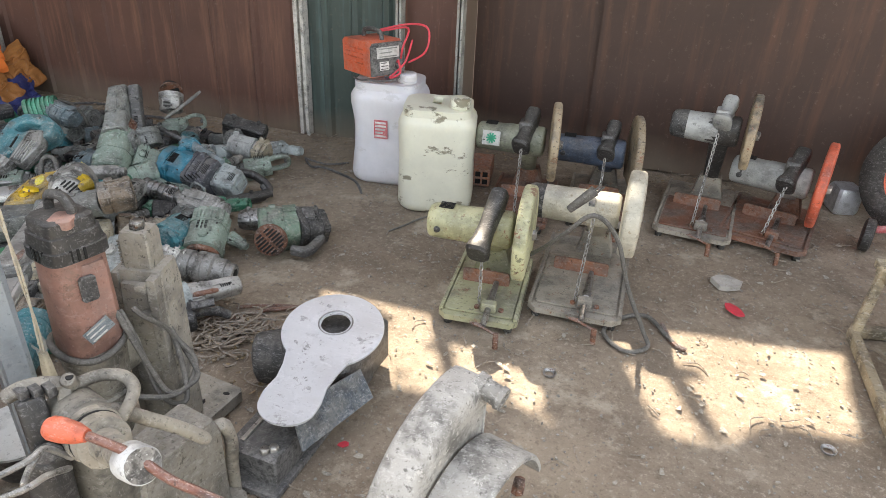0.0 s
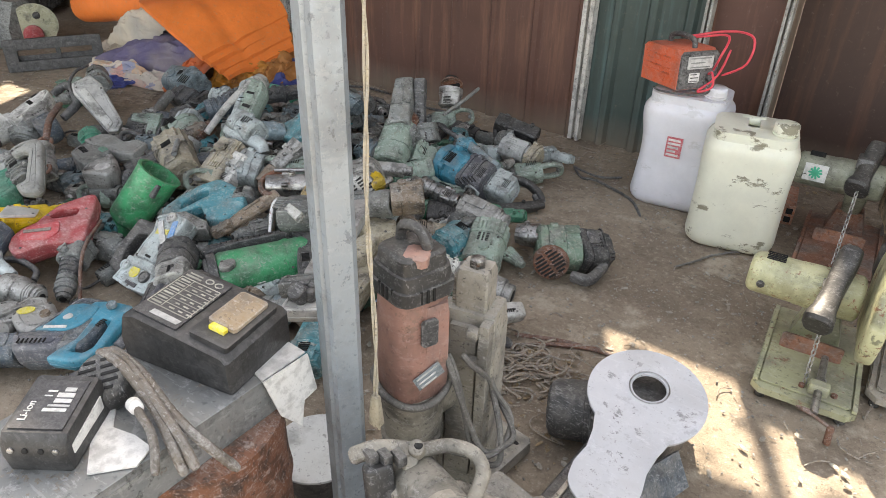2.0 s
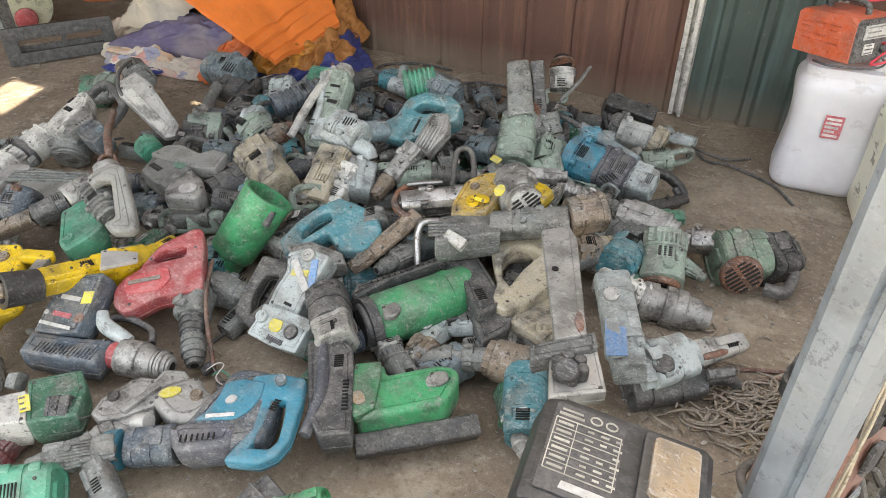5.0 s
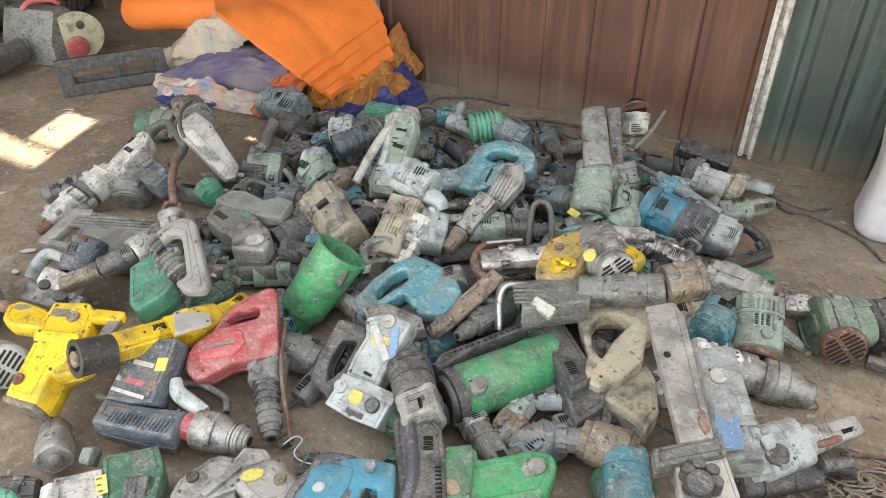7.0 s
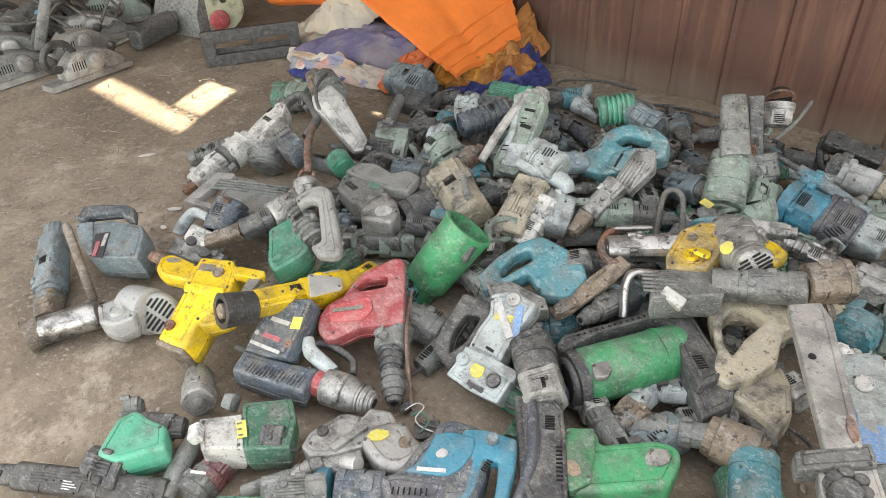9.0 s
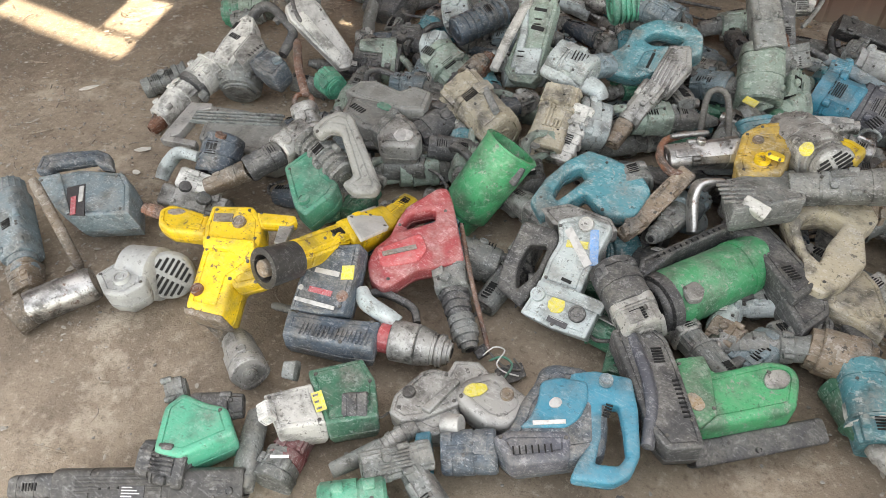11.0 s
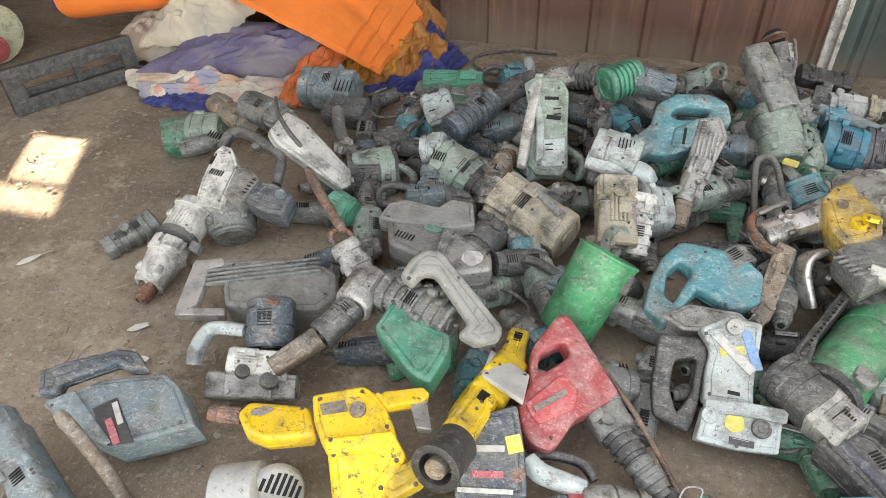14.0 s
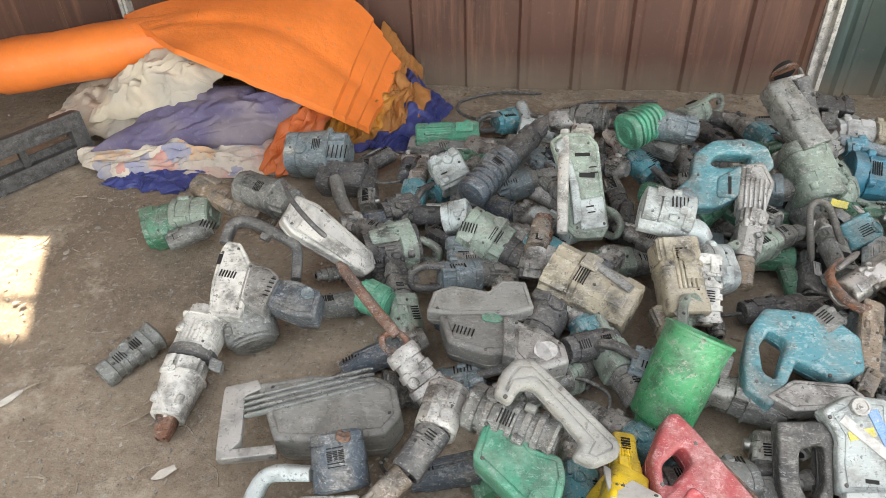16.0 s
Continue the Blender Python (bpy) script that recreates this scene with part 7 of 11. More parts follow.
k = tool("rotary_hammer", (-2.717, 1.392, 0.080), "grey hammer with a large loop handle and jade shell")
bar(k, "motor_housing", (-2.719, 1.362, 0.230), (-2.541, 1.292, 0.220), 0.05, 0.046, GREY, power=3, ribs=6)
case(k, "jade_shell", [(-2.703, 1.235), (-2.684, 1.316), (-2.633, 1.320), (-2.585, 1.263), (-2.532, 1.253), (-2.524, 1.211), (-2.544, 1.129), (-2.589, 1.142)], 0.232, 0.100, JADE, slope=(0.00, 0.20), soft=0.0112, edge=0.0074, screws=1)
dome(k, "brush_cap", (-2.576, 1.167, 0.218), (-0.00, -0.20, 1), 0.016, JADE, height=0.010)
bar(k, "gear_case", (-2.768, 1.405, 0.220), (-2.786, 1.302, 0.205), 0.046, 0.044, ALU, power=3)
bar(k, "nose", (-2.785, 1.311, 0.205), (-2.833, 1.219, 0.180), 0.036, 0.034, CHAR, power=2.6)
bar(k, "bit_holder", (-2.833, 1.219, 0.180), (-2.916, 1.135, 0.140), 0.026, 0.022, BROWN, power=4)
case(k, "loop_handle", [(-2.667, 1.320), (-2.656, 1.363), (-2.630, 1.395), (-2.594, 1.402), (-2.536, 1.364), (-2.421, 1.284), (-2.424, 1.257), (-2.472, 1.230), (-2.513, 1.240), (-2.496, 1.270), (-2.592, 1.347), (-2.619, 1.339), (-2.633, 1.306)], 0.296, 0.045, LOOP_GREY, slope=(-0.20, 0.45), soft=0.012, edge=0.011, screws=3)


k = tool("rotary_hammer", (-3.183, 1.488, 0.010), "grey ribbed saw body with an aluminium handle")
case(k, "body", [(-3.224, 1.442), (-3.097, 1.476), (-2.944, 1.487), (-2.900, 1.465), (-2.873, 1.393), (-2.903, 1.343), (-3.059, 1.311), (-3.142, 1.306)], 0.143, 0.130, LOOP_GREY, slope=(0.00, 0.15), soft=0.0112, edge=0.0087, screws=2)
ribs(k, "rib", (-3.103, 1.456, 0.151), (-3.081, 1.401, 0.143), 4, 0.300, 0.0080, GREY, (0.00, -0.15, 1))
case(k, "bracket", [(-3.292, 1.407), (-3.294, 1.425), (-3.224, 1.451), (-3.208, 1.429), (-3.239, 1.406), (-3.213, 1.296), (-3.226, 1.276), (-3.135, 1.296), (-3.124, 1.275), (-3.251, 1.248), (-3.260, 1.273)], 0.134, 0.035, PLANER_ALU, slope=(0.00, 0.15), soft=0.0037, edge=0.0025, seam=False, screws=0)
bar(k, "end", (-2.943, 1.492, 0.090), (-2.910, 1.500, 0.085), 0.055, 0.046, CHAR, power=3)


k = tool("power_drill", (-3.003, 1.177, 0.035), "blue motor drill with a white switch block")
bar(k, "motor_housing", (-2.990, 1.295, 0.191), (-2.961, 1.206, 0.121), 0.053, 0.057, NAVY)
bar(k, "brush_cap", (-2.963, 1.257, 0.221), (-2.961, 1.262, 0.232), 0.016, 0.015, RUST, screws=0)
bar(k, "switch_block", (-3.039, 1.149, 0.116), (-2.923, 1.176, 0.103), 0.031, 0.031, WHITE, power=6)
bar(k, "base", (-3.076, 1.101, 0.071), (-2.875, 1.154, 0.065), 0.032, 0.031, ALU, power=6)
pipe(k, "side_handle", [(-3.026, 1.218, 0.150), (-3.121, 1.217, 0.142), (-3.151, 1.180, 0.097), (-3.147, 1.149, 0.070)], 0.0218, PALE)
bar(k, "dial", (-2.986, 1.116, 0.126), (-2.982, 1.115, 0.136), 0.017, 0.016, CHAR, screws=0)
bar(k, "dial", (-2.927, 1.122, 0.105), (-2.923, 1.122, 0.115), 0.022, 0.020, GREY, screws=0)


k = tool("demolition_hammer", (-3.426, 1.630, 0.000), "whitened chisel hammer with a black loop handle")
bar(k, "bit", (-3.452, 1.351, 0.025), (-3.456, 1.406, 0.040), 0.016, 0.026, RUST, power=4)
bar(k, "nose", (-3.453, 1.395, 0.045), (-3.451, 1.542, 0.085), 0.04, 0.055, WHITE, power=2.6)
bar(k, "band", (-3.448, 1.544, 0.088), (-3.448, 1.569, 0.095), 0.06, 0.06, CHAR, screws=0)
case(k, "clamp_lug", [(-3.396, 1.552), (-3.359, 1.541), (-3.358, 1.512), (-3.391, 1.521)], 0.098, 0.030, GREY, slope=(0.00, 0.35), soft=0.0025, edge=0.0019, seam=False, screws=0)
bar(k, "barrel", (-3.447, 1.561, 0.095), (-3.439, 1.682, 0.125), 0.052, 0.058, WHITE, power=3)
case(k, "gear_block", [(-3.444, 1.823), (-3.432, 1.845), (-3.395, 1.840), (-3.343, 1.775), (-3.333, 1.628), (-3.418, 1.631), (-3.439, 1.719)], 0.215, 0.100, WHITE, slope=(0.00, 0.35), soft=0.005, edge=0.0037, screws=3)
slits(k, (-3.426, 1.748, 0.215), (-3.377, 1.742, 0.213), 6, 0.02, (0.00, -0.35, 1))
tag(k, "slot", (-3.437, 1.787, 0.228), (-0.014, 0.944, 0.330), 0.032, 0.010, DARK, (0.00, -0.35, 1))
case(k, "motor_block", [(-3.356, 1.784), (-3.292, 1.771), (-3.265, 1.750), (-3.281, 1.647), (-3.354, 1.676)], 0.206, 0.090, ALU, slope=(0.00, 0.35), soft=0.0037, edge=0.0025, screws=2)
slits(k, (-3.284, 1.687, 0.193), (-3.273, 1.745, 0.214), 5, 0.014, (0.00, -0.35, 1))
case(k, "motor_housing", [(-3.266, 1.749), (-3.217, 1.749), (-3.143, 1.722), (-3.144, 1.650), (-3.197, 1.649), (-3.279, 1.674)], 0.187, 0.100, NAVY, slope=(0.00, 0.35), soft=0.0074, edge=0.0062, screws=1)
dome(k, "brush_cap", (-3.176, 1.713, 0.192), (0.00, -0.35, 1), 0.016, SLATE, height=0.010)
pipe(k, "loop_handle", [(-3.471, 1.890, 0.200), (-3.467, 1.948, 0.230), (-3.420, 1.962, 0.235), (-3.285, 1.901, 0.220), (-3.255, 1.889, 0.200), (-3.240, 1.800, 0.160)], 0.02, CHAR)


k = tool("motor_housing", (-3.342, 1.680, 0.027), "round grey loose motor cap", "machine part")
bar(k, "cap", (-3.366, 1.721, 0.114), (-3.318, 1.639, 0.057), 0.074, 0.067, GREY)


k = tool("tool_nose", (-3.655, 1.594, 0.000), "loose grey ribbed tool nose", "machine part")
bar(k, "nose", (-3.697, 1.520, 0.025), (-3.612, 1.667, 0.050), 0.032, 0.043, GREY, power=3, ribs=4)


k = tool("rotary_hammer", (-3.227, 1.944, 0.176), "grey planer case with a worn white plate")
bar(k, "motor_barrel", (-3.504, 2.145, 0.231), (-3.309, 2.038, 0.244), 0.052, 0.052, GREY)
pipe(k, "hoop", [(-3.315, 2.012, 0.345), (-3.260, 1.917, 0.344), (-3.188, 1.843, 0.325), (-3.142, 1.818, 0.299)], 0.0070, CHAR)
case(k, "case", [(-3.290, 1.900), (-3.271, 1.987), (-3.216, 2.004), (-3.067, 1.982), (-3.055, 1.943), (-3.076, 1.908), (-3.153, 1.898), (-3.260, 1.884)], 0.204, 0.050, PLANER_ALU, slope=(-0.90, 0.50), soft=0.008, edge=0.006, screws=3)
case(k, "edge_strip", [(-3.251, 1.899), (-3.240, 1.935), (-3.082, 1.944), (-3.077, 1.906)], 0.196, 0.020, WHITE, slope=(-0.90, 0.50), soft=0.004, edge=0.003, seam=False, screws=0)


k = tool("hammer_nose", (-3.562, 2.154, 0.130), "muddy yellowed loose hammer nose", "machine part")
bar(k, "nose", (-3.707, 2.237, 0.170), (-3.418, 2.070, 0.160), 0.041, 0.050, BROWN, power=2.5, ribs=3)


k = tool("power_drill", (-3.731, 2.118, 0.030), "grey drill with a jade case half hidden under the heap")
bar(k, "body", (-3.765, 2.149, 0.100), (-3.632, 2.153, 0.120), 0.054, 0.049, SAGE, power=3)
bar(k, "rear", (-3.864, 2.111, 0.060), (-3.753, 2.160, 0.070), 0.066, 0.067, GREEN_D, power=3)
bar(k, "arm", (-3.743, 2.029, 0.080), (-3.627, 2.106, 0.100), 0.028, 0.032, GREY)
slits(k, (-3.624, 2.044, 0.160), (-3.564, 2.025, 0.160), 5, 0.024)


k = tool("rotary_hammer", (-3.033, 2.147, 0.017), "dark hammer with a pale green band")
bar(k, "barrel", (-3.123, 2.055, 0.059), (-2.965, 2.131, 0.047), 0.072, 0.070, CHAR)
bar(k, "band", (-3.025, 2.096, 0.051), (-2.977, 2.121, 0.047), 0.077, 0.076, SAGE, screws=0)
bar(k, "flare", (-3.093, 2.050, 0.127), (-2.981, 2.123, 0.118), 0.023, 0.036, SAGE, flat=0.5, power=4)
bar(k, "tail", (-3.105, 2.263, 0.072), (-2.998, 2.338, 0.067), 0.042, 0.040, CHAR, power=4)


k = tool("power_drill", (-2.754, 2.093, 0.000), "grey-green drill lying on its side")
bar(k, "motor_housing", (-2.817, 2.137, 0.131), (-2.687, 2.090, 0.082), 0.068, 0.072, SAGE, power=2.6)
bar(k, "cap", (-2.885, 2.180, 0.121), (-2.804, 2.183, 0.141), 0.048, 0.049, PALE, power=3)
bar(k, "grip", (-2.819, 2.118, 0.081), (-2.812, 2.030, 0.030), 0.056, 0.051, SLATE, power=3)
pipe(k, "handle", [(-2.815, 2.055, 0.031), (-2.711, 2.043, 0.032), (-2.618, 2.045, 0.043)], 0.0291, SLATE)
slits(k, (-2.821, 2.066, 0.181), (-2.770, 2.052, 0.181), 6, 0.030)
bar(k, "nose", (-2.704, 2.091, 0.092), (-2.626, 2.048, 0.073), 0.047, 0.043, CHAR)


k = tool("power_drill", (-3.304, 2.441, 0.020), "slate blue cordless drill with a ribbed grip")
bar(k, "body", (-3.521, 2.587, 0.094), (-3.295, 2.588, 0.105), 0.076, 0.081, SLATE, power=3)
bar(k, "battery", (-3.376, 2.504, 0.050), (-3.204, 2.480, 0.065), 0.061, 0.055, CHAR, power=4)
pipe(k, "spring_grip", [(-3.296, 2.405, 0.111), (-3.258, 2.313, 0.081), (-3.179, 2.212, 0.062)], 0.0269, GREY)
tag(k, "sticker", (-3.442, 2.558, 0.151), (0.022, -0.004, 0), 0.052, 0.036, TAG_WHITE, marks=GREY, rows=3)
slits(k, (-3.353, 2.507, 0.162), (-3.272, 2.504, 0.164), 5, 0.051)


k = tool("power_drill", (-2.924, 2.458, 0.094), "pale drill body with vent holes")
bar(k, "body", (-2.946, 2.406, 0.124), (-2.854, 2.457, 0.154), 0.064, 0.063, PALE, power=3)
chuck(k, (-2.932, 2.468, 0.164), (-2.962, 2.502, 0.184), 0.033, CHAR, name="neck")
slits(k, (-2.942, 2.423, 0.179), (-2.905, 2.360, 0.174), 4, 0.023)


k = tool("power_drill", (-2.709, 2.445, 0.130), "navy ribbed grip of a drill")
bar(k, "grip", (-2.812, 2.264, 0.160), (-2.708, 2.444, 0.200), 0.052, 0.050, NAVY, power=3, ribs=7)
bar(k, "arm", (-2.714, 2.407, 0.200), (-2.603, 2.666, 0.200), 0.037, 0.037, CHAR)


k = tool("power_drill", (-2.911, 2.780, 0.000), "green and grey drill at the back of the heap")
bar(k, "body", (-3.083, 2.819, 0.050), (-2.837, 2.847, 0.060), 0.057, 0.053, JADE, power=3)
bar(k, "base", (-3.104, 2.796, 0.030), (-2.834, 2.754, 0.030), 0.041, 0.044, GREY, power=4)
bar(k, "nose", (-2.866, 2.770, 0.060), (-2.742, 2.692, 0.060), 0.044, 0.039, ALU)


k = tool("power_drill", (-2.228, 2.084, 0.215), "pale drill with vent holes in the middle of the heap")
bar(k, "body", (-2.320, 2.054, 0.285), (-2.187, 2.037, 0.262), 0.053, 0.055, PALE, power=3)
slits(k, (-2.251, 2.022, 0.327), (-2.201, 2.024, 0.320), 5, 0.030)
bar(k, "neck", (-2.233, 2.079, 0.261), (-2.173, 2.166, 0.245), 0.035, 0.032, SLATE)


k = tool("tool_nose", (-2.587, 2.026, 0.058), "upright steel nose with a rusty shank", "machine part")
bar(k, "nose", (-2.587, 2.018, 0.158), (-2.596, 1.951, 0.088), 0.044, 0.055, ALU, power=2.6)
bar(k, "shank", (-2.580, 2.117, 0.188), (-2.587, 2.018, 0.158), 0.027, 0.030, RUST, power=3)


k = tool("power_drill", (-1.765, 2.129, 0.102), "small blue motor with yellow tape")
bar(k, "motor", (-1.724, 2.182, 0.172), (-1.682, 2.125, 0.132), 0.061, 0.057, TEAL)
bar(k, "cap", (-1.734, 2.182, 0.182), (-1.719, 2.188, 0.202), 0.046, 0.039, GREY)
tag(k, "tape", (-1.751, 2.195, 0.232), (0.014, -0.006, 0), 0.043, 0.023, TAG_YELLOW)
pipe(k, "wire_loop", [(-1.837, 2.054, 0.132), (-1.858, 2.117, 0.262), (-1.808, 2.132, 0.262), (-1.756, 2.055, 0.152)], 0.0096, CORD)


k = tool("angle_grinder", (-2.379, 2.821, 0.060), "grey grinder behind a jade one")
bar(k, "body", (-2.479, 2.945, 0.100), (-2.349, 2.904, 0.120), 0.053, 0.048, GREY, ribs=5)
bar(k, "nose", (-2.568, 2.931, 0.090), (-2.464, 2.935, 0.100), 0.039, 0.041, ALU)
bar(k, "rear", (-2.277, 2.645, 0.200), (-2.138, 2.568, 0.180), 0.047, 0.039, GREY)


k = tool("chisel", (-2.947, 1.585, 0.160), "rusty chisel rod standing up out of the heap", "chisel")
pipe(k, "rod", [(-3.086, 1.733, 0.280), (-2.993, 1.629, 0.260), (-2.911, 1.559, 0.220)], 0.0139, RUST)
pipe(k, "ring", [(-2.934, 1.532, 0.200), (-2.945, 1.559, 0.210), (-2.916, 1.578, 0.210), (-2.886, 1.556, 0.200), (-2.903, 1.534, 0.190)], 0.0078, RUST, closed=True)


k = tool("tool_nose", (-2.805, 1.482, 0.080), "aluminium tool nose under the rusty chisel", "machine part")
bar(k, "nose", (-2.902, 1.533, 0.200), (-2.803, 1.463, 0.110), 0.039, 0.047, ALU, power=3, ribs=3)
pipe(k, "ring", [(-2.801, 1.479, 0.150), (-2.782, 1.487, 0.160), (-2.761, 1.472, 0.150), (-2.779, 1.458, 0.140)], 0.0070, RUST, closed=True)


k = tool("demolition_hammer", (-3.230, 0.880, 0.000), "slate blue box hammer with a carrying handle and a stuck rod")
bar(k, "arm", (-3.451, 0.875, 0.108), (-3.169, 0.706, 0.038), 0.040, 0.044, SLATE, power=4)
bar(k, "foot", (-3.194, 0.720, 0.038), (-3.121, 0.673, 0.020), 0.039, 0.031, BROWN, power=4)
pipe(k, "rod", [(-3.215, 0.847, 0.238), (-3.135, 0.821, 0.138), (-3.094, 0.806, 0.010)], 0.0143, BROWN)
case(k, "carrying_handle", [(-3.353, 0.914), (-3.384, 0.962), (-3.351, 0.990), (-3.238, 1.050), (-3.192, 1.053), (-3.146, 1.021), (-3.187, 1.008), (-3.223, 1.017), (-3.318, 0.951), (-3.310, 0.927)], 0.189, 0.040, NAVY, slope=(0.00, 0.25), soft=0.008, edge=0.008, screws=1)
case(k, "name_plate", [(-3.222, 0.919), (-3.183, 0.953), (-3.092, 0.875), (-3.142, 0.856)], 0.155, 0.004, TAG_BLACK, slope=(0.00, 0.25), soft=0.002, edge=0.001, seam=False, screws=0)
tag(k, "name_strip", (-3.148, 0.884, 0.153), (-0.744, 0.648, 0.162), 0.065, 0.014, TAG_RED, (-0.00, -0.25, 1))
tag(k, "print", (-3.159, 0.921, 0.163), (-0.710, 0.683, 0.171), 0.055, 0.012, TAG_WHITE, (-0.00, -0.25, 1))
case(k, "case", [(-3.340, 0.905), (-3.238, 0.984), (-3.111, 1.028), (-3.064, 1.008), (-2.986, 0.936), (-3.140, 0.854), (-3.224, 0.864)], 0.162, 0.130, SLATE, slope=(0.00, 0.25), soft=0.006, edge=0.005, screws=3)
case(k, "lid_strip", [(-3.332, 0.907), (-3.284, 0.946), (-3.139, 0.864), (-3.148, 0.853), (-3.220, 0.865)], 0.155, 0.030, SLATE, slope=(0.00, 0.25), soft=0.004, edge=0.003, seam=False, screws=1)


k = tool("demolition_hammer", (-3.003, 0.824, 0.000), "steel barrel hammer with a round slotted motor")
cup(k, "clamp", (-3.032, 0.636, 0.050), (-3.043, 0.589, 0.045), 0.046, 0.048, BROWN, wall=0.2, deep=0.7)
bar(k, "barrel", (-3.032, 0.623, 0.050), (-2.948, 0.769, 0.070), 0.042, 0.044, STEEL, screws=0)
bar(k, "side_bolt", (-3.071, 0.644, 0.060), (-3.029, 0.725, 0.070), 0.01, 0.01, STEEL, screws=0)
case(k, "gear_housing", [(-2.916, 0.763), (-2.900, 0.826), (-2.873, 0.864), (-2.817, 0.842), (-2.780, 0.804), (-2.798, 0.753), (-2.846, 0.733)], 0.125, 0.090, SAW_GREY, slope=(0.00, 0.10), soft=0.008, edge=0.008, screws=3)
dome(k, "boss", (-2.840, 0.786, 0.124), (0.00, -0.10, 1), 0.020, SAW_GREY, height=0.012)
bar(k, "motor_housing", (-2.901, 0.842, 0.075), (-2.809, 0.870, 0.085), 0.066, 0.068, SAW_GREY, power=2.2, screws=0)
grille(k, (-2.786, 0.873, 0.088), (0.65, -0.6, 0.4), 0.063, SAW_GREY, 7)


k = tool("demolition_hammer", (-2.429, 0.546, 0.010), "black and jade green demolition hammer with a long grip")
bar(k, "case", (-2.554, 0.381, 0.050), (-2.246, 0.581, 0.050), 0.033, 0.031, CAP_BLACK, power=4)
bar(k, "nose", (-2.635, 0.333, 0.040), (-2.551, 0.384, 0.050), 0.022, 0.025, CHAR, power=3)
bar(k, "rear_case", (-2.440, 0.505, 0.070), (-2.347, 0.543, 0.070), 0.040, 0.045, CHAR, power=4)
bar(k, "grip", (-2.442, 0.632, 0.085), (-2.362, 0.699, 0.075), 0.033, 0.028, CHAR, power=3)
bar(k, "cap", (-2.511, 0.627, 0.090), (-2.486, 0.662, 0.090), 0.030, 0.027, GREY, power=4)
slits(k, (-2.447, 0.406, 0.105), (-2.379, 0.455, 0.105), 5, 0.004)
tag(k, "rating_panel", (-2.384, 0.439, 0.105), (0.010, 0.006, 0), 0.047, 0.023, TAG_BLACK, marks=TAG_WHITE, rows=4)
tag(k, "name_strip", (-2.204, 0.642, 0.100), (0.011, 0.007, 0), 0.036, 0.006, TAG_WHITE)
bar(k, "tail", (-2.307, 0.538, 0.050), (-2.247, 0.573, 0.045), 0.034, 0.028, CHAR, power=3)
case(k, "jade_shell", [(-2.406, 0.513), (-2.466, 0.593), (-2.461, 0.638), (-2.405, 0.645), (-2.358, 0.660), (-2.300, 0.625), (-2.330, 0.572), (-2.352, 0.532)], 0.125, 0.100, JADE, soft=0.0099, edge=0.0087, screws=2)


k = tool("rotary_hammer", (-2.249, 0.770, 0.010), "white and dark green hammer with an open switch")
tag(k, "yellow_plate", (-2.202, 0.764, 0.135), (0.007, 0.010, 0), 0.022, 0.040, TAG_YELLOW, marks=BLACK, rows=3)
bar(k, "switch", (-2.167, 0.793, 0.110), (-2.124, 0.822, 0.110), 0.025, 0.027, CHAR, power=6)
bar(k, "connector", (-2.261, 0.678, 0.130), (-2.292, 0.702, 0.130), 0.015, 0.015, TAG_WHITE, power=6, ribs=3, screws=0)
bar(k, "nose", (-2.411, 0.767, 0.070), (-2.532, 0.837, 0.040), 0.040, 0.032, ALU, power=2.6)
pipe(k, "side_grip", [(-2.334, 0.709, 0.060), (-2.292, 0.638, 0.055), (-2.246, 0.565, 0.045)], 0.0261, GREY)
bar(k, "lug", (-2.338, 0.803, 0.100), (-2.311, 0.815, 0.100), 0.018, 0.022, GREY, power=5)
pipe(k, "wire", [(-2.130, 0.803, 0.120), (-2.092, 0.815, 0.100), (-2.085, 0.849, 0.080), (-2.026, 0.857, 0.050)], 0.0025, CORD)
case(k, "gear_case", [(-2.317, 0.721), (-2.252, 0.796), (-2.165, 0.739), (-2.238, 0.675)], 0.122, 0.100, WHITE, soft=0.005, edge=0.0037, screws=2)
case(k, "motor_housing", [(-2.282, 0.818), (-2.203, 0.906), (-2.147, 0.876), (-2.088, 0.808), (-2.164, 0.737)], 0.120, 0.100, GREEN_D, soft=0.0074, edge=0.005, screws=2)


k = tool("motor_housing", (-2.225, 0.669, 0.000), "maroon and grey loose motor end", "machine part")
bar(k, "sleeve", (-2.222, 0.656, 0.035), (-2.235, 0.732, 0.045), 0.038, 0.035, MAROON)
bar(k, "end", (-2.215, 0.611, 0.030), (-2.230, 0.678, 0.035), 0.042, 0.038, GREY)


k = tool("rotary_hammer", (-2.044, 0.975, 0.000), "cast aluminium hammer with a yellow paint dot")
case(k, "gear_block", [(-2.083, 0.834), (-2.097, 0.873), (-2.078, 0.948), (-2.063, 0.967), (-2.029, 0.976), (-2.032, 1.007), (-1.985, 1.030), (-1.950, 1.016), (-1.963, 0.949), (-1.970, 0.920), (-2.015, 0.857), (-2.048, 0.831)], 0.113, 0.085, ALU, slope=(0.00, 0.10), soft=0.006, edge=0.005, screws=5)
case(k, "motor_housing", [(-1.984, 0.925), (-1.990, 0.968), (-1.960, 1.003), (-1.933, 1.027), (-1.898, 1.009), (-1.848, 1.001), (-1.834, 0.967), (-1.855, 0.914), (-1.898, 0.902), (-1.943, 0.910)], 0.130, 0.100, PLANER_ALU, slope=(0.00, 0.10), soft=0.018, edge=0.016, screws=3)
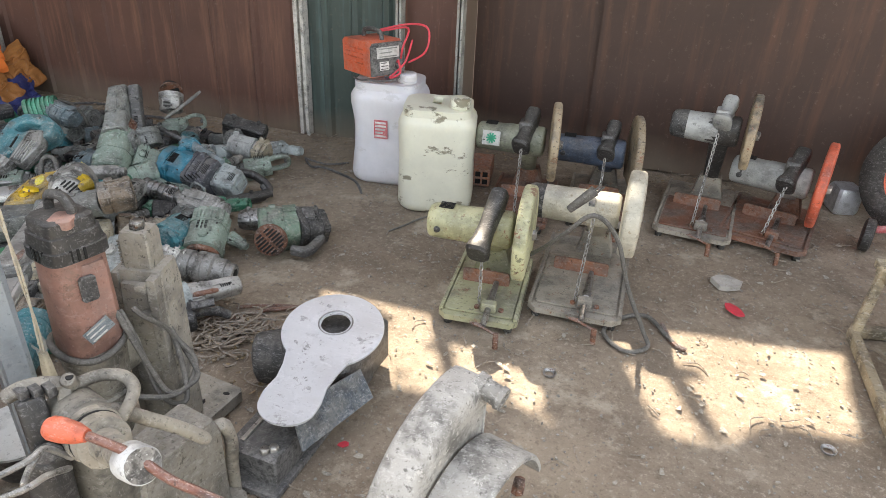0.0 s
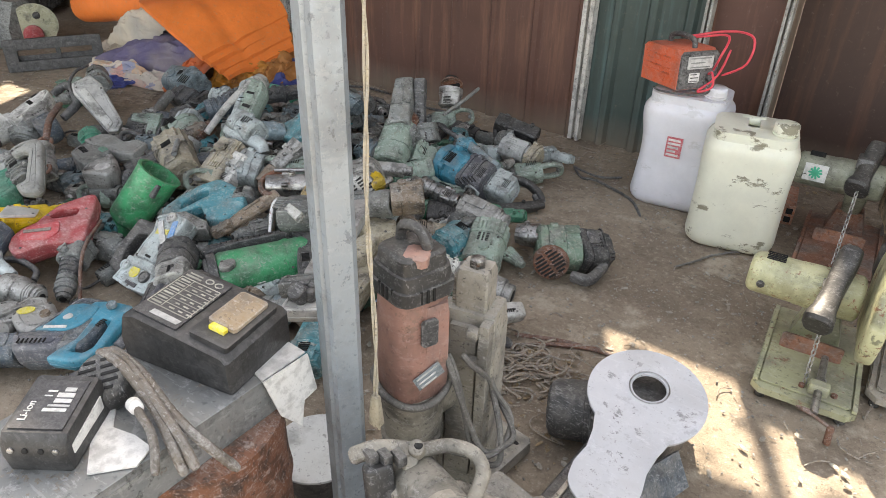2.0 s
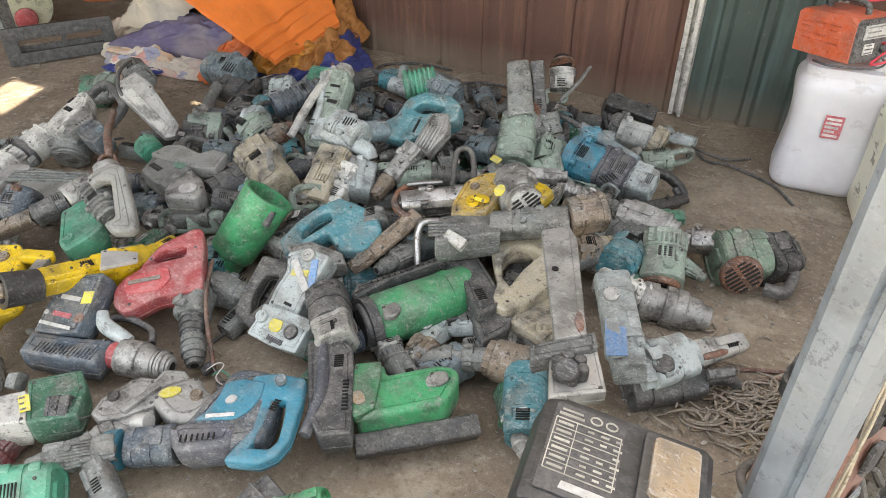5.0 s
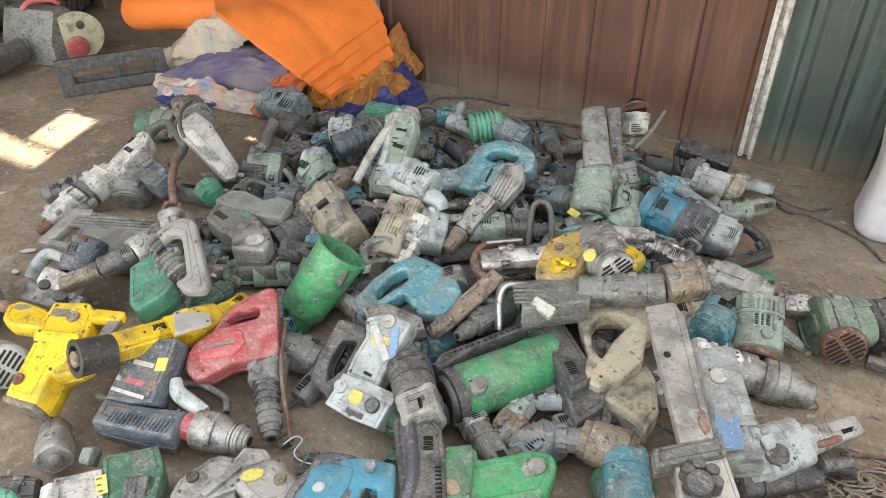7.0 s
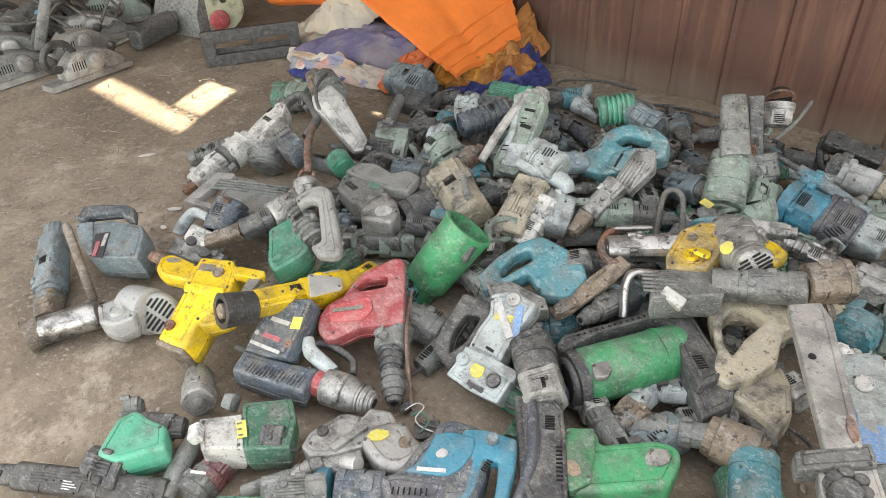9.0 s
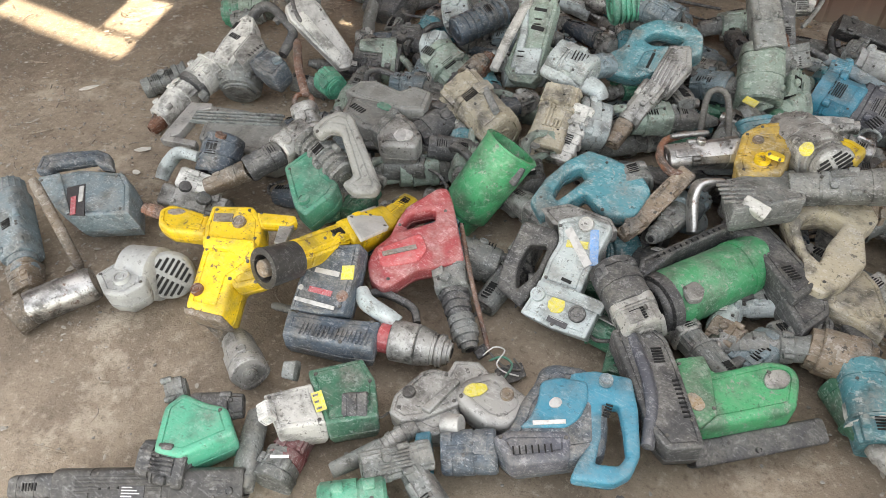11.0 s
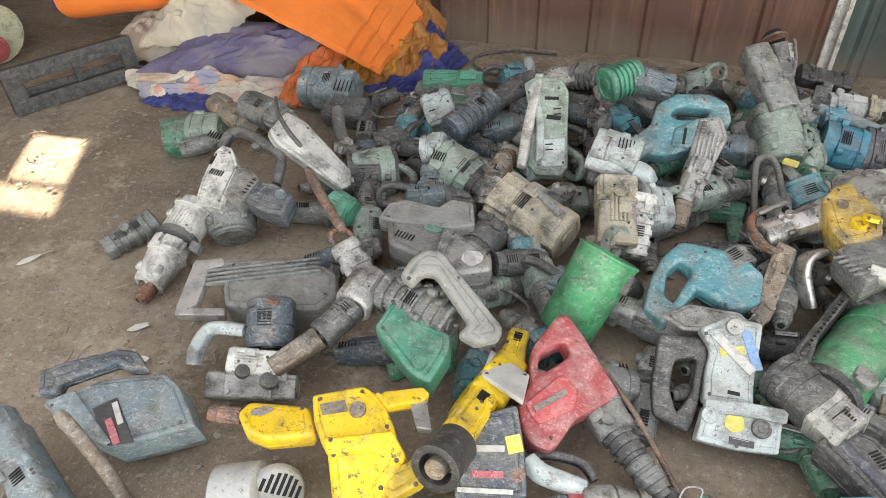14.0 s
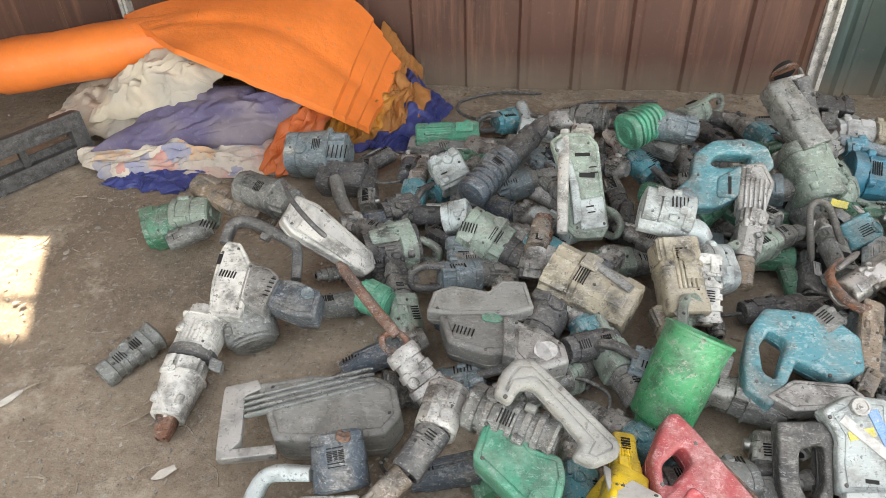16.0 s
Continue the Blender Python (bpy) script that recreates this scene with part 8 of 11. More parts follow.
case(k, "rib_plate", [(-2.027, 0.870), (-2.004, 0.963), (-1.990, 0.962), (-2.007, 0.870)], 0.124, 0.020, ALU, slope=(0.00, 0.10), soft=0.003, edge=0.003, seam=False, screws=0)
tag(k, "paint_dot", (-1.951, 0.957, 0.132), (0.717, 0.693, 0.069), 0.052, 0.030, TAG_YELLOW, (0.00, -0.10, 1), round_=True)
dome(k, "boss", (-1.890, 0.979, 0.133), (0.00, -0.10, 1), 0.014, BROWN, height=0.008)
dome(k, "oil_cap", (-2.072, 0.892, 0.111), (0.00, -0.10, 1), 0.014, SCREW, height=0.006)
case(k, "side_boss", [(-2.044, 0.857), (-2.031, 0.904), (-1.976, 0.924), (-1.952, 0.905), (-1.951, 0.870), (-1.984, 0.841), (-2.019, 0.839)], 0.096, 0.080, ALU, slope=(0.00, 0.10), soft=0.01, edge=0.008, screws=2)
bar(k, "crank_cap", (-1.975, 0.872, 0.100), (-1.938, 0.881, 0.115), 0.021, 0.02, PLANER_ALU, screws=0)
bar(k, "shaft", (-2.029, 0.851, 0.075), (-2.065, 0.779, 0.060), 0.024, 0.019, ALU, ribs=3, screws=0)
bar(k, "spindle", (-2.064, 0.783, 0.060), (-2.123, 0.689, 0.050), 0.02, 0.016, GREY, screws=0)


k = tool("rotary_hammer", (-1.831, 1.049, 0.020), "large blue and charcoal rotary hammer with a loop handle")
case(k, "body", [(-1.854, 1.032), (-1.861, 1.062), (-1.841, 1.086), (-1.777, 1.108), (-1.744, 1.091), (-1.716, 1.067), (-1.686, 1.007), (-1.669, 0.953), (-1.805, 0.848), (-1.842, 0.855), (-1.870, 0.880), (-1.851, 0.911), (-1.852, 0.939), (-1.859, 0.977)], 0.148, 0.100, NAVY, slope=(0.00, 0.12), soft=0.016, edge=0.018, screws=3)
case(k, "blue_shell", [(-1.842, 1.029), (-1.815, 1.055), (-1.761, 1.074), (-1.743, 1.042), (-1.740, 0.996), (-1.753, 0.965), (-1.833, 0.918), (-1.824, 0.947), (-1.827, 0.987)], 0.156, 0.030, TEAL_CLEAN, slope=(0.00, 0.12), soft=0.01, edge=0.006, screws=0, seam=False)
case(k, "front_collar", [(-1.869, 0.878), (-1.847, 0.908), (-1.751, 0.963), (-1.735, 0.954), (-1.719, 0.912), (-1.810, 0.843)], 0.142, 0.090, CHAR_CLEAN, slope=(0.00, 0.12), soft=0.012, edge=0.012, screws=2)
slits(k, (-1.823, 0.867, 0.142), (-1.754, 0.913, 0.148), 7, 0.016, (0.00, -0.12, 1))
slits(k, (-1.699, 1.021, 0.153), (-1.703, 1.051, 0.157), 5, 0.014, (0.00, -0.12, 1))
bar(k, "barrel", (-1.951, 0.829, 0.070), (-1.858, 0.887, 0.080), 0.043, 0.045, NAVY, power=2.4)
bar(k, "nose_ring", (-1.992, 0.801, 0.066), (-1.967, 0.818, 0.068), 0.044, 0.045, TEAL_CLEAN, screws=0)
case(k, "loop_handle", [(-1.795, 1.042), (-1.799, 1.079), (-1.757, 1.108), (-1.689, 1.127), (-1.652, 1.069), (-1.613, 0.983), (-1.613, 0.939), (-1.634, 0.907), (-1.706, 0.878), (-1.708, 0.918), (-1.704, 0.964), (-1.737, 1.031)], 0.152, 0.045, TEAL_CLEAN, holes=[[(-1.716, 1.045), (-1.688, 1.058), (-1.661, 1.018), (-1.635, 0.970), (-1.639, 0.945), (-1.679, 0.927), (-1.689, 0.982)]], slope=(0.00, 0.12), soft=0.008, edge=0.008, screws=1)
pipe(k, "rubber_guard", [(-1.797, 1.323, 0.135), (-1.721, 1.234, 0.145), (-1.665, 1.159, 0.150), (-1.630, 1.101, 0.140), (-1.610, 1.021, 0.125)], 0.016, CHAR_CLEAN)
dome(k, "dial", (-1.729, 1.089, 0.172), (0.00, -0.12, 1), 0.014, SLATE, height=0.006)
tag(k, "paint_splash", (-1.794, 0.998, 0.157), (0.483, 0.869, 0.104), 0.027, 0.022, TAG_WHITE, (0.00, -0.12, 1), round_=True)
tag(k, "name_strip", (-1.786, 0.955, 0.152), (0.843, 0.534, 0.064), 0.063, 0.008, TAG_WHITE, (0.00, -0.12, 1))


k = tool("rotary_hammer", (-1.472, 0.892, 0.020), "bright green hammer with a charcoal body at the heap's near edge")
bar(k, "shell", (-1.540, 0.834, 0.090), (-1.347, 0.937, 0.100), 0.054, 0.049, GREEN, power=4)
bar(k, "upper_shell", (-1.530, 0.860, 0.100), (-1.460, 0.913, 0.130), 0.036, 0.033, GREEN, power=3)
bar(k, "rear_case", (-1.613, 0.788, 0.050), (-1.582, 0.910, 0.080), 0.046, 0.050, CHAR, power=4)
bar(k, "end_cap", (-1.382, 0.929, 0.100), (-1.319, 0.962, 0.100), 0.049, 0.044, GREY)
tag(k, "clip", (-1.358, 0.929, 0.150), (0.011, 0.006, 0), 0.062, 0.037, ALU, round_=True)


k = tool("rotary_hammer", (-1.955, 0.685, 0.015), "jade green and black hammer with a grey arm")
bar(k, "shell", (-2.057, 0.591, 0.090), (-1.967, 0.674, 0.090), 0.065, 0.057, JADE, power=3)
bar(k, "black_case", (-1.969, 0.574, 0.050), (-1.842, 0.680, 0.045), 0.049, 0.043, BLACK, power=4)
bar(k, "arm", (-1.976, 0.760, 0.090), (-1.819, 0.695, 0.045), 0.029, 0.030, GREY, power=3)
bar(k, "head", (-2.051, 0.702, 0.100), (-1.962, 0.806, 0.090), 0.034, 0.032, GREY, power=3)
tag(k, "name_strip", (-1.863, 0.589, 0.090), (0.003, 0.011, 0), 0.056, 0.010, TAG_WHITE)


k = tool("loose_wiring", (-1.976, 1.116, 0.000), "bundle of stripped switch wires on the ground", "wiring")
pipe(k, "wire", [(-2.017, 1.105, 0.040), (-2.003, 1.133, 0.050), (-1.974, 1.129, 0.060), (-1.979, 1.102, 0.040), (-1.957, 1.097, 0.030), (-1.925, 1.111, 0.020)], 0.0018, TAG_WHITE)
pipe(k, "wire", [(-2.000, 1.107, 0.030), (-1.974, 1.118, 0.050), (-1.947, 1.117, 0.040), (-1.951, 1.090, 0.020)], 0.0028, JADE)
pipe(k, "wire", [(-2.029, 1.131, 0.040), (-1.968, 1.110, 0.030), (-1.930, 1.129, 0.020), (-1.957, 1.142, 0.030)], 0.0028, CORD)
bar(k, "switch", (-2.039, 1.110, 0.020), (-2.023, 1.135, 0.030), 0.013, 0.013, BLACK, power=5)
bar(k, "board", (-1.966, 1.086, 0.012), (-1.928, 1.139, 0.012), 0.021, 0.019, BLACK, flat=0.4, power=6)


k = tool("rotary_hammer", (-0.911, 1.702, 0.000), "charcoal hammer lying apart behind the drill stand")
bar(k, "body", (-1.070, 1.592, 0.045), (-0.922, 1.713, 0.050), 0.057, 0.048, CHAR, power=4)
pipe(k, "handle", [(-0.921, 1.699, 0.060), (-0.867, 1.739, 0.060), (-0.836, 1.766, 0.030)], 0.0171, BLACK)
pipe(k, "side_grip", [(-0.906, 1.682, 0.100), (-0.854, 1.725, 0.100)], 0.0151, BLACK)


k = tool("angle_grinder", (-5.275, 2.216, 0.020), "dusty charcoal grinder with a bare shaft")
pipe(k, "shaft", [(-5.270, 1.915, 0.050), (-5.259, 2.152, 0.090)], 0.0149, BROWN)
bar(k, "motor", (-5.210, 2.098, 0.080), (-5.297, 2.385, 0.100), 0.059, 0.068, CHAR)
bar(k, "end", (-5.288, 2.321, 0.100), (-5.325, 2.427, 0.120), 0.058, 0.042, GREY)


k = tool("angle_grinder", (-5.442, 1.684, 0.090), "dark grey grinder with a tall tube taped blue")
bar(k, "body", (-5.806, 1.591, 0.120), (-6.040, 1.893, 0.140), 0.083, 0.076, GREY, power=3)
pipe(k, "tube", [(-5.307, 1.609, 0.150), (-5.208, 1.639, 0.300), (-5.245, 1.732, 0.450)], 0.0312, GREY)
bar(k, "tape", (-5.243, 1.655, 0.320), (-5.248, 1.668, 0.340), 0.036, 0.036, BLUE, screws=0)


# ---- magnetic drill stands ----
TAN = worn("dusty_tan_casting", (0.31, 0.285, 0.235), 0.6, 0.1, 0.5, 0.45, None, 12, scuffs=0.4)


def magnetic_drill():
    t = thing("magnetic_drill", (-0.71, 1.25, 0.0), "magnetic drill stand with a salmon pink motor and coiled lead", "drill stand")
    c = Vector((-0.722, 1.145, 0))

    def P(x, y, z):
        return c + Vector((x * 0.76, y * 0.76, z))

    b = Shape()
    b.box((-0.70, 1.33, 0.022), (0.17, 0.30, 0.044), Matrix.Rotation(radians(-8), 4, "Z"), 0.12)
    base = part("base_plate", b, TAN, t)
    for x, y in ((-0.625, 1.43), (-0.640, 1.33), (-0.655, 1.25)):
        k = Shape()
        k.loft((x, y, 0.043), (x, y, 0.0455), 0.010, 0.010, 0.6, n=10)
        part("bolt_hole", k, DARK, base)
    for y in (1.365, 1.29):
        k = Shape()
        k.box((-0.668, y, 0.0425), (0.016, 0.052, 0.006), Matrix.Rotation(radians(-8), 4, "Z"), 0.9)
        part("slot", k, DARK, base)
    col = Shape()
    cm = Matrix.Translation((-0.668, 1.285, 0)) @ Matrix.Rotation(radians(12), 4, "Z")
    col.box((0, 0, 0.28), (0.105, 0.085, 0.49), cm, 0.1)
    part("column", col, TAN, t)
    for name, at, size in (("guide_rail", (0.046, -0.034, 0.30), (0.022, 0.05, 0.44)), ("guide_rail", (-0.046, -0.034, 0.30), (0.018, 0.05, 0.44)), ("rack", (0, -0.046, 0.30), (0.060, 0.02, 0.40)), ("lug", (0.030, -0.060, 0.50), (0.022, 0.02, 0.02)), ("lug", (0.030, -0.060, 0.43), (0.022, 0.02, 0.02))):
        part(name, Shape().box(at, size, cm, 0.15), TAN, t)
    up = Shape()
    up.box((-0.005, 0, 0.560), (0.064, 0.060, 0.10), cm, 0.12)
    part("slide", up, TAN, t)
    for i in range(9):
        k = Shape()
        k.box((-0.040, -0.008, 0.520 + i * 0.008), (0.012, 0.042, 0.004), cm, 0.1)
        part("cooling_fin", k, TAN, t)
    k = Shape()
    k.loft(cm @ Vector((-0.005, 0, 0.608)), cm @ Vector((-0.005, 0, 0.628)), 0.017, 0.016, 1, 2, 6, (1, 0, 0))
    part("bolt", k, STEEL, t)
    low = Shape()
    low.loft(P(0, 0, 0.14), P(0, 0, 0.40), 0.050, 0.064, 1, 2.4, 24, (0, 1, 0), [(0, 0.8), (0.1, 0.92), (0.4, 0.95), (0.42, 1.06), (0.5, 1.06), (0.52, 0.96), (0.85, 1.0), (1, 1.0)])
    low.loft(P(0, 0, 0.0), P(0, 0, 0.15), 0.024, 0.027, n=16)
    part("gearbox", low, TAN, t)
    brk = Shape()
    brk.loft(P(0.0, 0.05, 0.33), P(0.02, 0.16, 0.33), 0.04, 0.04, 1.2, 4)
    part("bracket", brk, TAN, t)
    body = Shape()
    body.loft(P(0, 0, 0.395), P(-0.003, 0.004, 0.625), 0.063, 0.058, 1, 2.8, 28, (0.3, 1, 0), [(0, 0.98), (0.02, 1.0), (0.6, 0.99), (0.97, 1.0), (1, 0.97)], 0.006)
    body.box((0.048, 0.0, 0.505), (0.032, 0.05, 0.20), Matrix.Translation(c) @ Matrix.Rotation(radians(-25), 4, "Z"), 0.2)
    motor = part("motor_housing", body, PINK, t, "salmon pink painted motor housing")
    cap = Shape()
    cap.loft(P(-0.003, 0.004, 0.615), P(-0.006, 0.006, 0.70), 0.062, 0.056, 1, 4.5, 28, (0.3, 1, 0), [(0, 1.0), (0.3, 1.03), (0.32, 0.97), (0.62, 0.96), (0.64, 0.88), (0.93, 0.86), (1, 0.76)], 0.02)
    cap.tube([P(-0.05, 0.02, 0.69), P(-0.04, 0.02, 0.725), P(0.01, 0.015, 0.73), P(0.04, 0.01, 0.70)], 0.010, 10, power=3)
    part("motor_cap", cap, CAP_BLACK, t, "black slotted motor cap")
    r = Shape()
    r.box((0.020, -0.012, 0.692), (0.045, 0.05, 0.02), Matrix.Translation(c) @ Matrix.Rotation(radians(20), 4, "Z"), 0.3)
    part("cap_panel", r, PINK, t)
    for i in range(14):
        a = radians(190 + i * 12)
        n = Vector((math.cos(a), math.sin(a), 0))
        s = Shape()
        s.box((0, 0, 0), (0.026, 0.005, 0.003), aim(P(0, 0, 0.632) + n * 0.0610, (0, 0, 1), n), 0.1)
        part("vent_slit", s, DARK, motor)
    n = Vector((0.906, -0.423, 0)).normalized()
    sw = Shape()
    sw.box((0, 0, 0), (0.056, 0.032, 0.008), aim(P(0, 0, 0.558) + n * 0.066, (0, 0, 1), n), 0.3)
    part("switch", sw, BLACK, t)
    label_plate(t, "badge", P(0, 0, 0.458) + n * 0.0655, (n.y * -1, n.x, 0.5), n, 0.058, 0.032, SLATE, 0.003, "worn blue grey badge", TAG_WHITE, 3)
    ring = Shape()
    ring.tube([P(0.098 * math.cos(a), 0.098 * math.sin(a), 0.405 + 0.012 * math.sin(2 * a)) for a in [i * math.pi / 6 for i in range(12)]], 0.0075, 10, True)
    part("lead_loop", ring, CORD, t, "grey lead wound round the motor foot")
    for way in ([(-0.655, 1.161, 0.479), (-0.622, 1.161, 0.401), (-0.599, 1.166, 0.335), (-0.569, 1.168, 0.283), (-0.545, 1.195, 0.276), (-0.549, 1.242, 0.296), (-0.567, 1.26, 0.317), (-0.603, 1.26, 0.355), (-0.624, 1.261, 0.408), (-0.641, 1.265, 0.424)],
                [(-0.661, 1.178, 0.47), (-0.632, 1.17, 0.421), (-0.614, 1.17, 0.351), (-0.592, 1.163, 0.287), (-0.561, 1.166, 0.254), (-0.538, 1.186, 0.256), (-0.561, 1.219, 0.305), (-0.608, 1.258, 0.355), (-0.61, 1.23, 0.409), (-0.623, 1.2, 0.448), (-0.636, 1.188, 0.474)],
                [(-0.616, 1.108, 0.306), (-0.592, 1.13, 0.291), (-0.557, 1.158, 0.28), (-0.543, 1.198, 0.279), (-0.536, 1.232, 0.294), (-0.60, 1.27, 0.33)]):
        w = Shape()
        w.tube(way, 0.0062, 8)
        part("lead", w, CORD, t)


def second_drill():
    t = thing("magnetic_drill", (-0.46, 1.0, 0.0), "tan cast magnetic drill with an orange-knobbed lever", "drill stand")
    b = Shape()
    bm = Matrix.Rotation(radians(-12), 4, "Z")
    b.box((-0.485, 1.045, 0.145), (0.11, 0.20, 0.29), bm, 0.14)
    b.box((-0.50, 1.05, 0.02), (0.17, 0.27, 0.04), bm, 0.14)
    part("base", b, TAN, t)
    h = Shape()
    h.loft((-0.575, 0.935, 0.435), (-0.445, 0.874, 0.473), 0.044, 0.043, 1, 2.4, 24, stations=[(0, 0.8), (0.1, 1.0), (0.7, 1.0), (0.72, 0.94), (1, 0.94)])
    h.loft((-0.525, 0.93, 0.10), (-0.505, 0.915, 0.44), 0.060, 0.042, 1, 3, 22)
    part("gear_head", h, CAST_DARK, t)
    ring = Shape()
    ring.loft((-0.461, 0.876, 0.465), (-0.335, 0.811, 0.514), 0.046, 0.042, 1, 2, 30, stations=[(0, 1.02), (0.14, 1.02), (0.15, 0.86), (0.20, 0.86), (0.21, 0.96), (0.44, 0.94), (0.45, 0.60), (0.7, 0.58), (0.71, 0.45), (1, 0.45)])
    part("feed_boss", ring, TAN, t)
    # dark disc stands in for the shade in the boss's gap
    gap = Shape()
    gap.loft((-0.441, 0.866, 0.473), (-0.436, 0.863, 0.475), 0.0435, 0.0435, n=30, stations=[(0, 1), (1, 1)])
    part("dark_gap_ring", gap, DARK, t)
    hub = Shape()
    hub.loft((-0.318, 0.805, 0.524), (-0.272, 0.785, 0.548), 0.029, 0.029, 1, 2, 30, stations=[(0, 0.75), (0.05, 0.97), (0.1, 1.0), (0.93, 1.0), (1, 0.94)])
    hb = part("lever_hub", hub, HUB_WHITE, t, "chipped white lever hub")
    ax = (Vector((-0.272, 0.785, 0.548)) - Vector((-0.318, 0.805, 0.524))).normalized()
    fc = Shape()
    fc.loft(Vector((-0.272, 0.785, 0.548)) - ax * 0.002, Vector((-0.272, 0.785, 0.548)) + ax * 0.0015, 0.0268, 0.0268, n=26, stations=[(0, 1), (1, 0.97)])
    part("hub_face", fc, HUB_FACE, hb, "flaking paint on bare casting")
    rod = Shape()
    rod.tube([(-0.372, 0.787, 0.574), (-0.296, 0.792, 0.556), (-0.235, 0.790, 0.53), (-0.182, 0.793, 0.517), (-0.12, 0.795, 0.50)], 0.0072, 10)
    part("lever", rod, COPPER, t)
    kn = Shape()
    kn.loft((-0.432, 0.781, 0.573), (-0.364, 0.787, 0.573), 0.0185, 0.0165, 1, 2, 20, stations=[(0, 0.5), (0.05, 0.8), (0.15, 1.0), (0.4, 1.06), (0.75, 0.92), (0.93, 0.68), (1, 0.6)], jitter=0)
    part("knob", kn, KNOB, t, "worn orange plastic knob")
    d = Shape()
    d.tube([(-0.575, 0.925, 0.478), (-0.544, 0.950, 0.491), (-0.515, 0.973, 0.497), (-0.479, 0.983, 0.495), (-0.455, 0.973, 0.483), (-0.447, 0.944, 0.468), (-0.452, 0.917, 0.452), (-0.47, 0.90, 0.44)], 0.0115, 12, flat=0.85)
    d.tube([(-0.488, 0.941, 0.455), (-0.453, 0.979, 0.410), (-0.415, 1.024, 0.355), (-0.39, 1.06, 0.30)], 0.0135, 12)
    part("handle", d, TAN, t, "cast aluminium loop handle")
    j = Shape()
    j.tube([(-0.622, 0.862, 0.500), (-0.598, 0.882, 0.514), (-0.576, 0.905, 0.511), (-0.556, 0.926, 0.500)], 0.0135, 10, flat=0.75, power=3)
    j.tube([(-0.556, 0.926, 0.500), (-0.545, 0.905, 0.470), (-0.535, 0.89, 0.43)], 0.012, 10, power=3)
    j.loft((-0.552, 0.935, 0.492), (-0.546, 0.925, 0.516), 0.014, 0.013, n=16)
    j.loft((-0.560, 0.895, 0.470), (-0.565, 0.90, 0.38), 0.03, 0.035, 1, 3)
    clamp = part("clamp", j, TAN, t, "dusty cast clamp bracket")
    k = Shape()
    k.loft((-0.545, 0.930, 0.512), (-0.5448, 0.9295, 0.5185), 0.007, 0.007, n=12)
    part("bore", k, DARK, clamp)
    for i in range(3):
        dk = Shape()
        dk.box((-0.590 + i * 0.017, 0.872 + i * 0.012, 0.512), (0.015, 0.024, 0.020), Matrix.Rotation(radians(72), 4, "Z"), 0.1)
        part("jaw_tooth", dk, CAP_BLACK, clamp)
    dk = Shape()
    dk.loft((-0.578, 0.872, 0.506), (-0.545, 0.852, 0.36), 0.022, 0.024, 0.7, 4)
    part("jaw", dk, CAP_BLACK, t)
    for way in ([(-0.60, 0.735, 0.42), (-0.530, 0.755, 0.462), (-0.505, 0.790, 0.470), (-0.506, 0.822, 0.464), (-0.49, 0.85, 0.42)], [(-0.54, 0.70, 0.44), (-0.455, 0.735, 0.482), (-0.455, 0.775, 0.47), (-0.46, 0.82, 0.44)], [(-0.506, 0.817, 0.466), (-0.50, 0.785, 0.462), (-0.475, 0.748, 0.468)]):
        fr = Shape()
        fr.tube(way, 0.0055, 8)
        part("arm", fr, ALU, t)
    fr = Shape()
    fr.loft((-0.565, 0.82, 0.0), (-0.52, 0.83, 0.44), 0.045, 0.028, 1, 3)
    part("leg", fr, CAP_BLACK, t)
    hook = Shape()
    hook.tube([(-0.452, 1.13, 0.22), (-0.425, 1.15, 0.25), (-0.42, 1.165, 0.19), (-0.435, 1.175, 0.10), (-0.44, 1.18, 0.0)], 0.015, 10)
    part("pipe", hook, TAN, t)


CAST_DARK = worn("grey_brown_casting", (0.20, 0.19, 0.16), 0.6, 0.1, 0.5, 0.45, None, 12, scuffs=0.3)
HUB_WHITE = worn("chipped_white_hub", (0.62, 0.64, 0.64), 0.5, 0, 0.2, 0.3, (0.2, 0.19, 0.17), 14, scuffs=0.2)
HUB_FACE = worn("flaking_hub_face", (0.30, 0.29, 0.27), 0.65, 0.2, 0.3, 0.5, (0.62, 0.62, 0.60), 34, scuffs=0.4)
KNOB = worn("orange_knob", (0.62, 0.13, 0.065), 0.4, 0, 0.1, 0.2, None, 20, scuffs=0.3)
magnetic_drill()
second_drill()


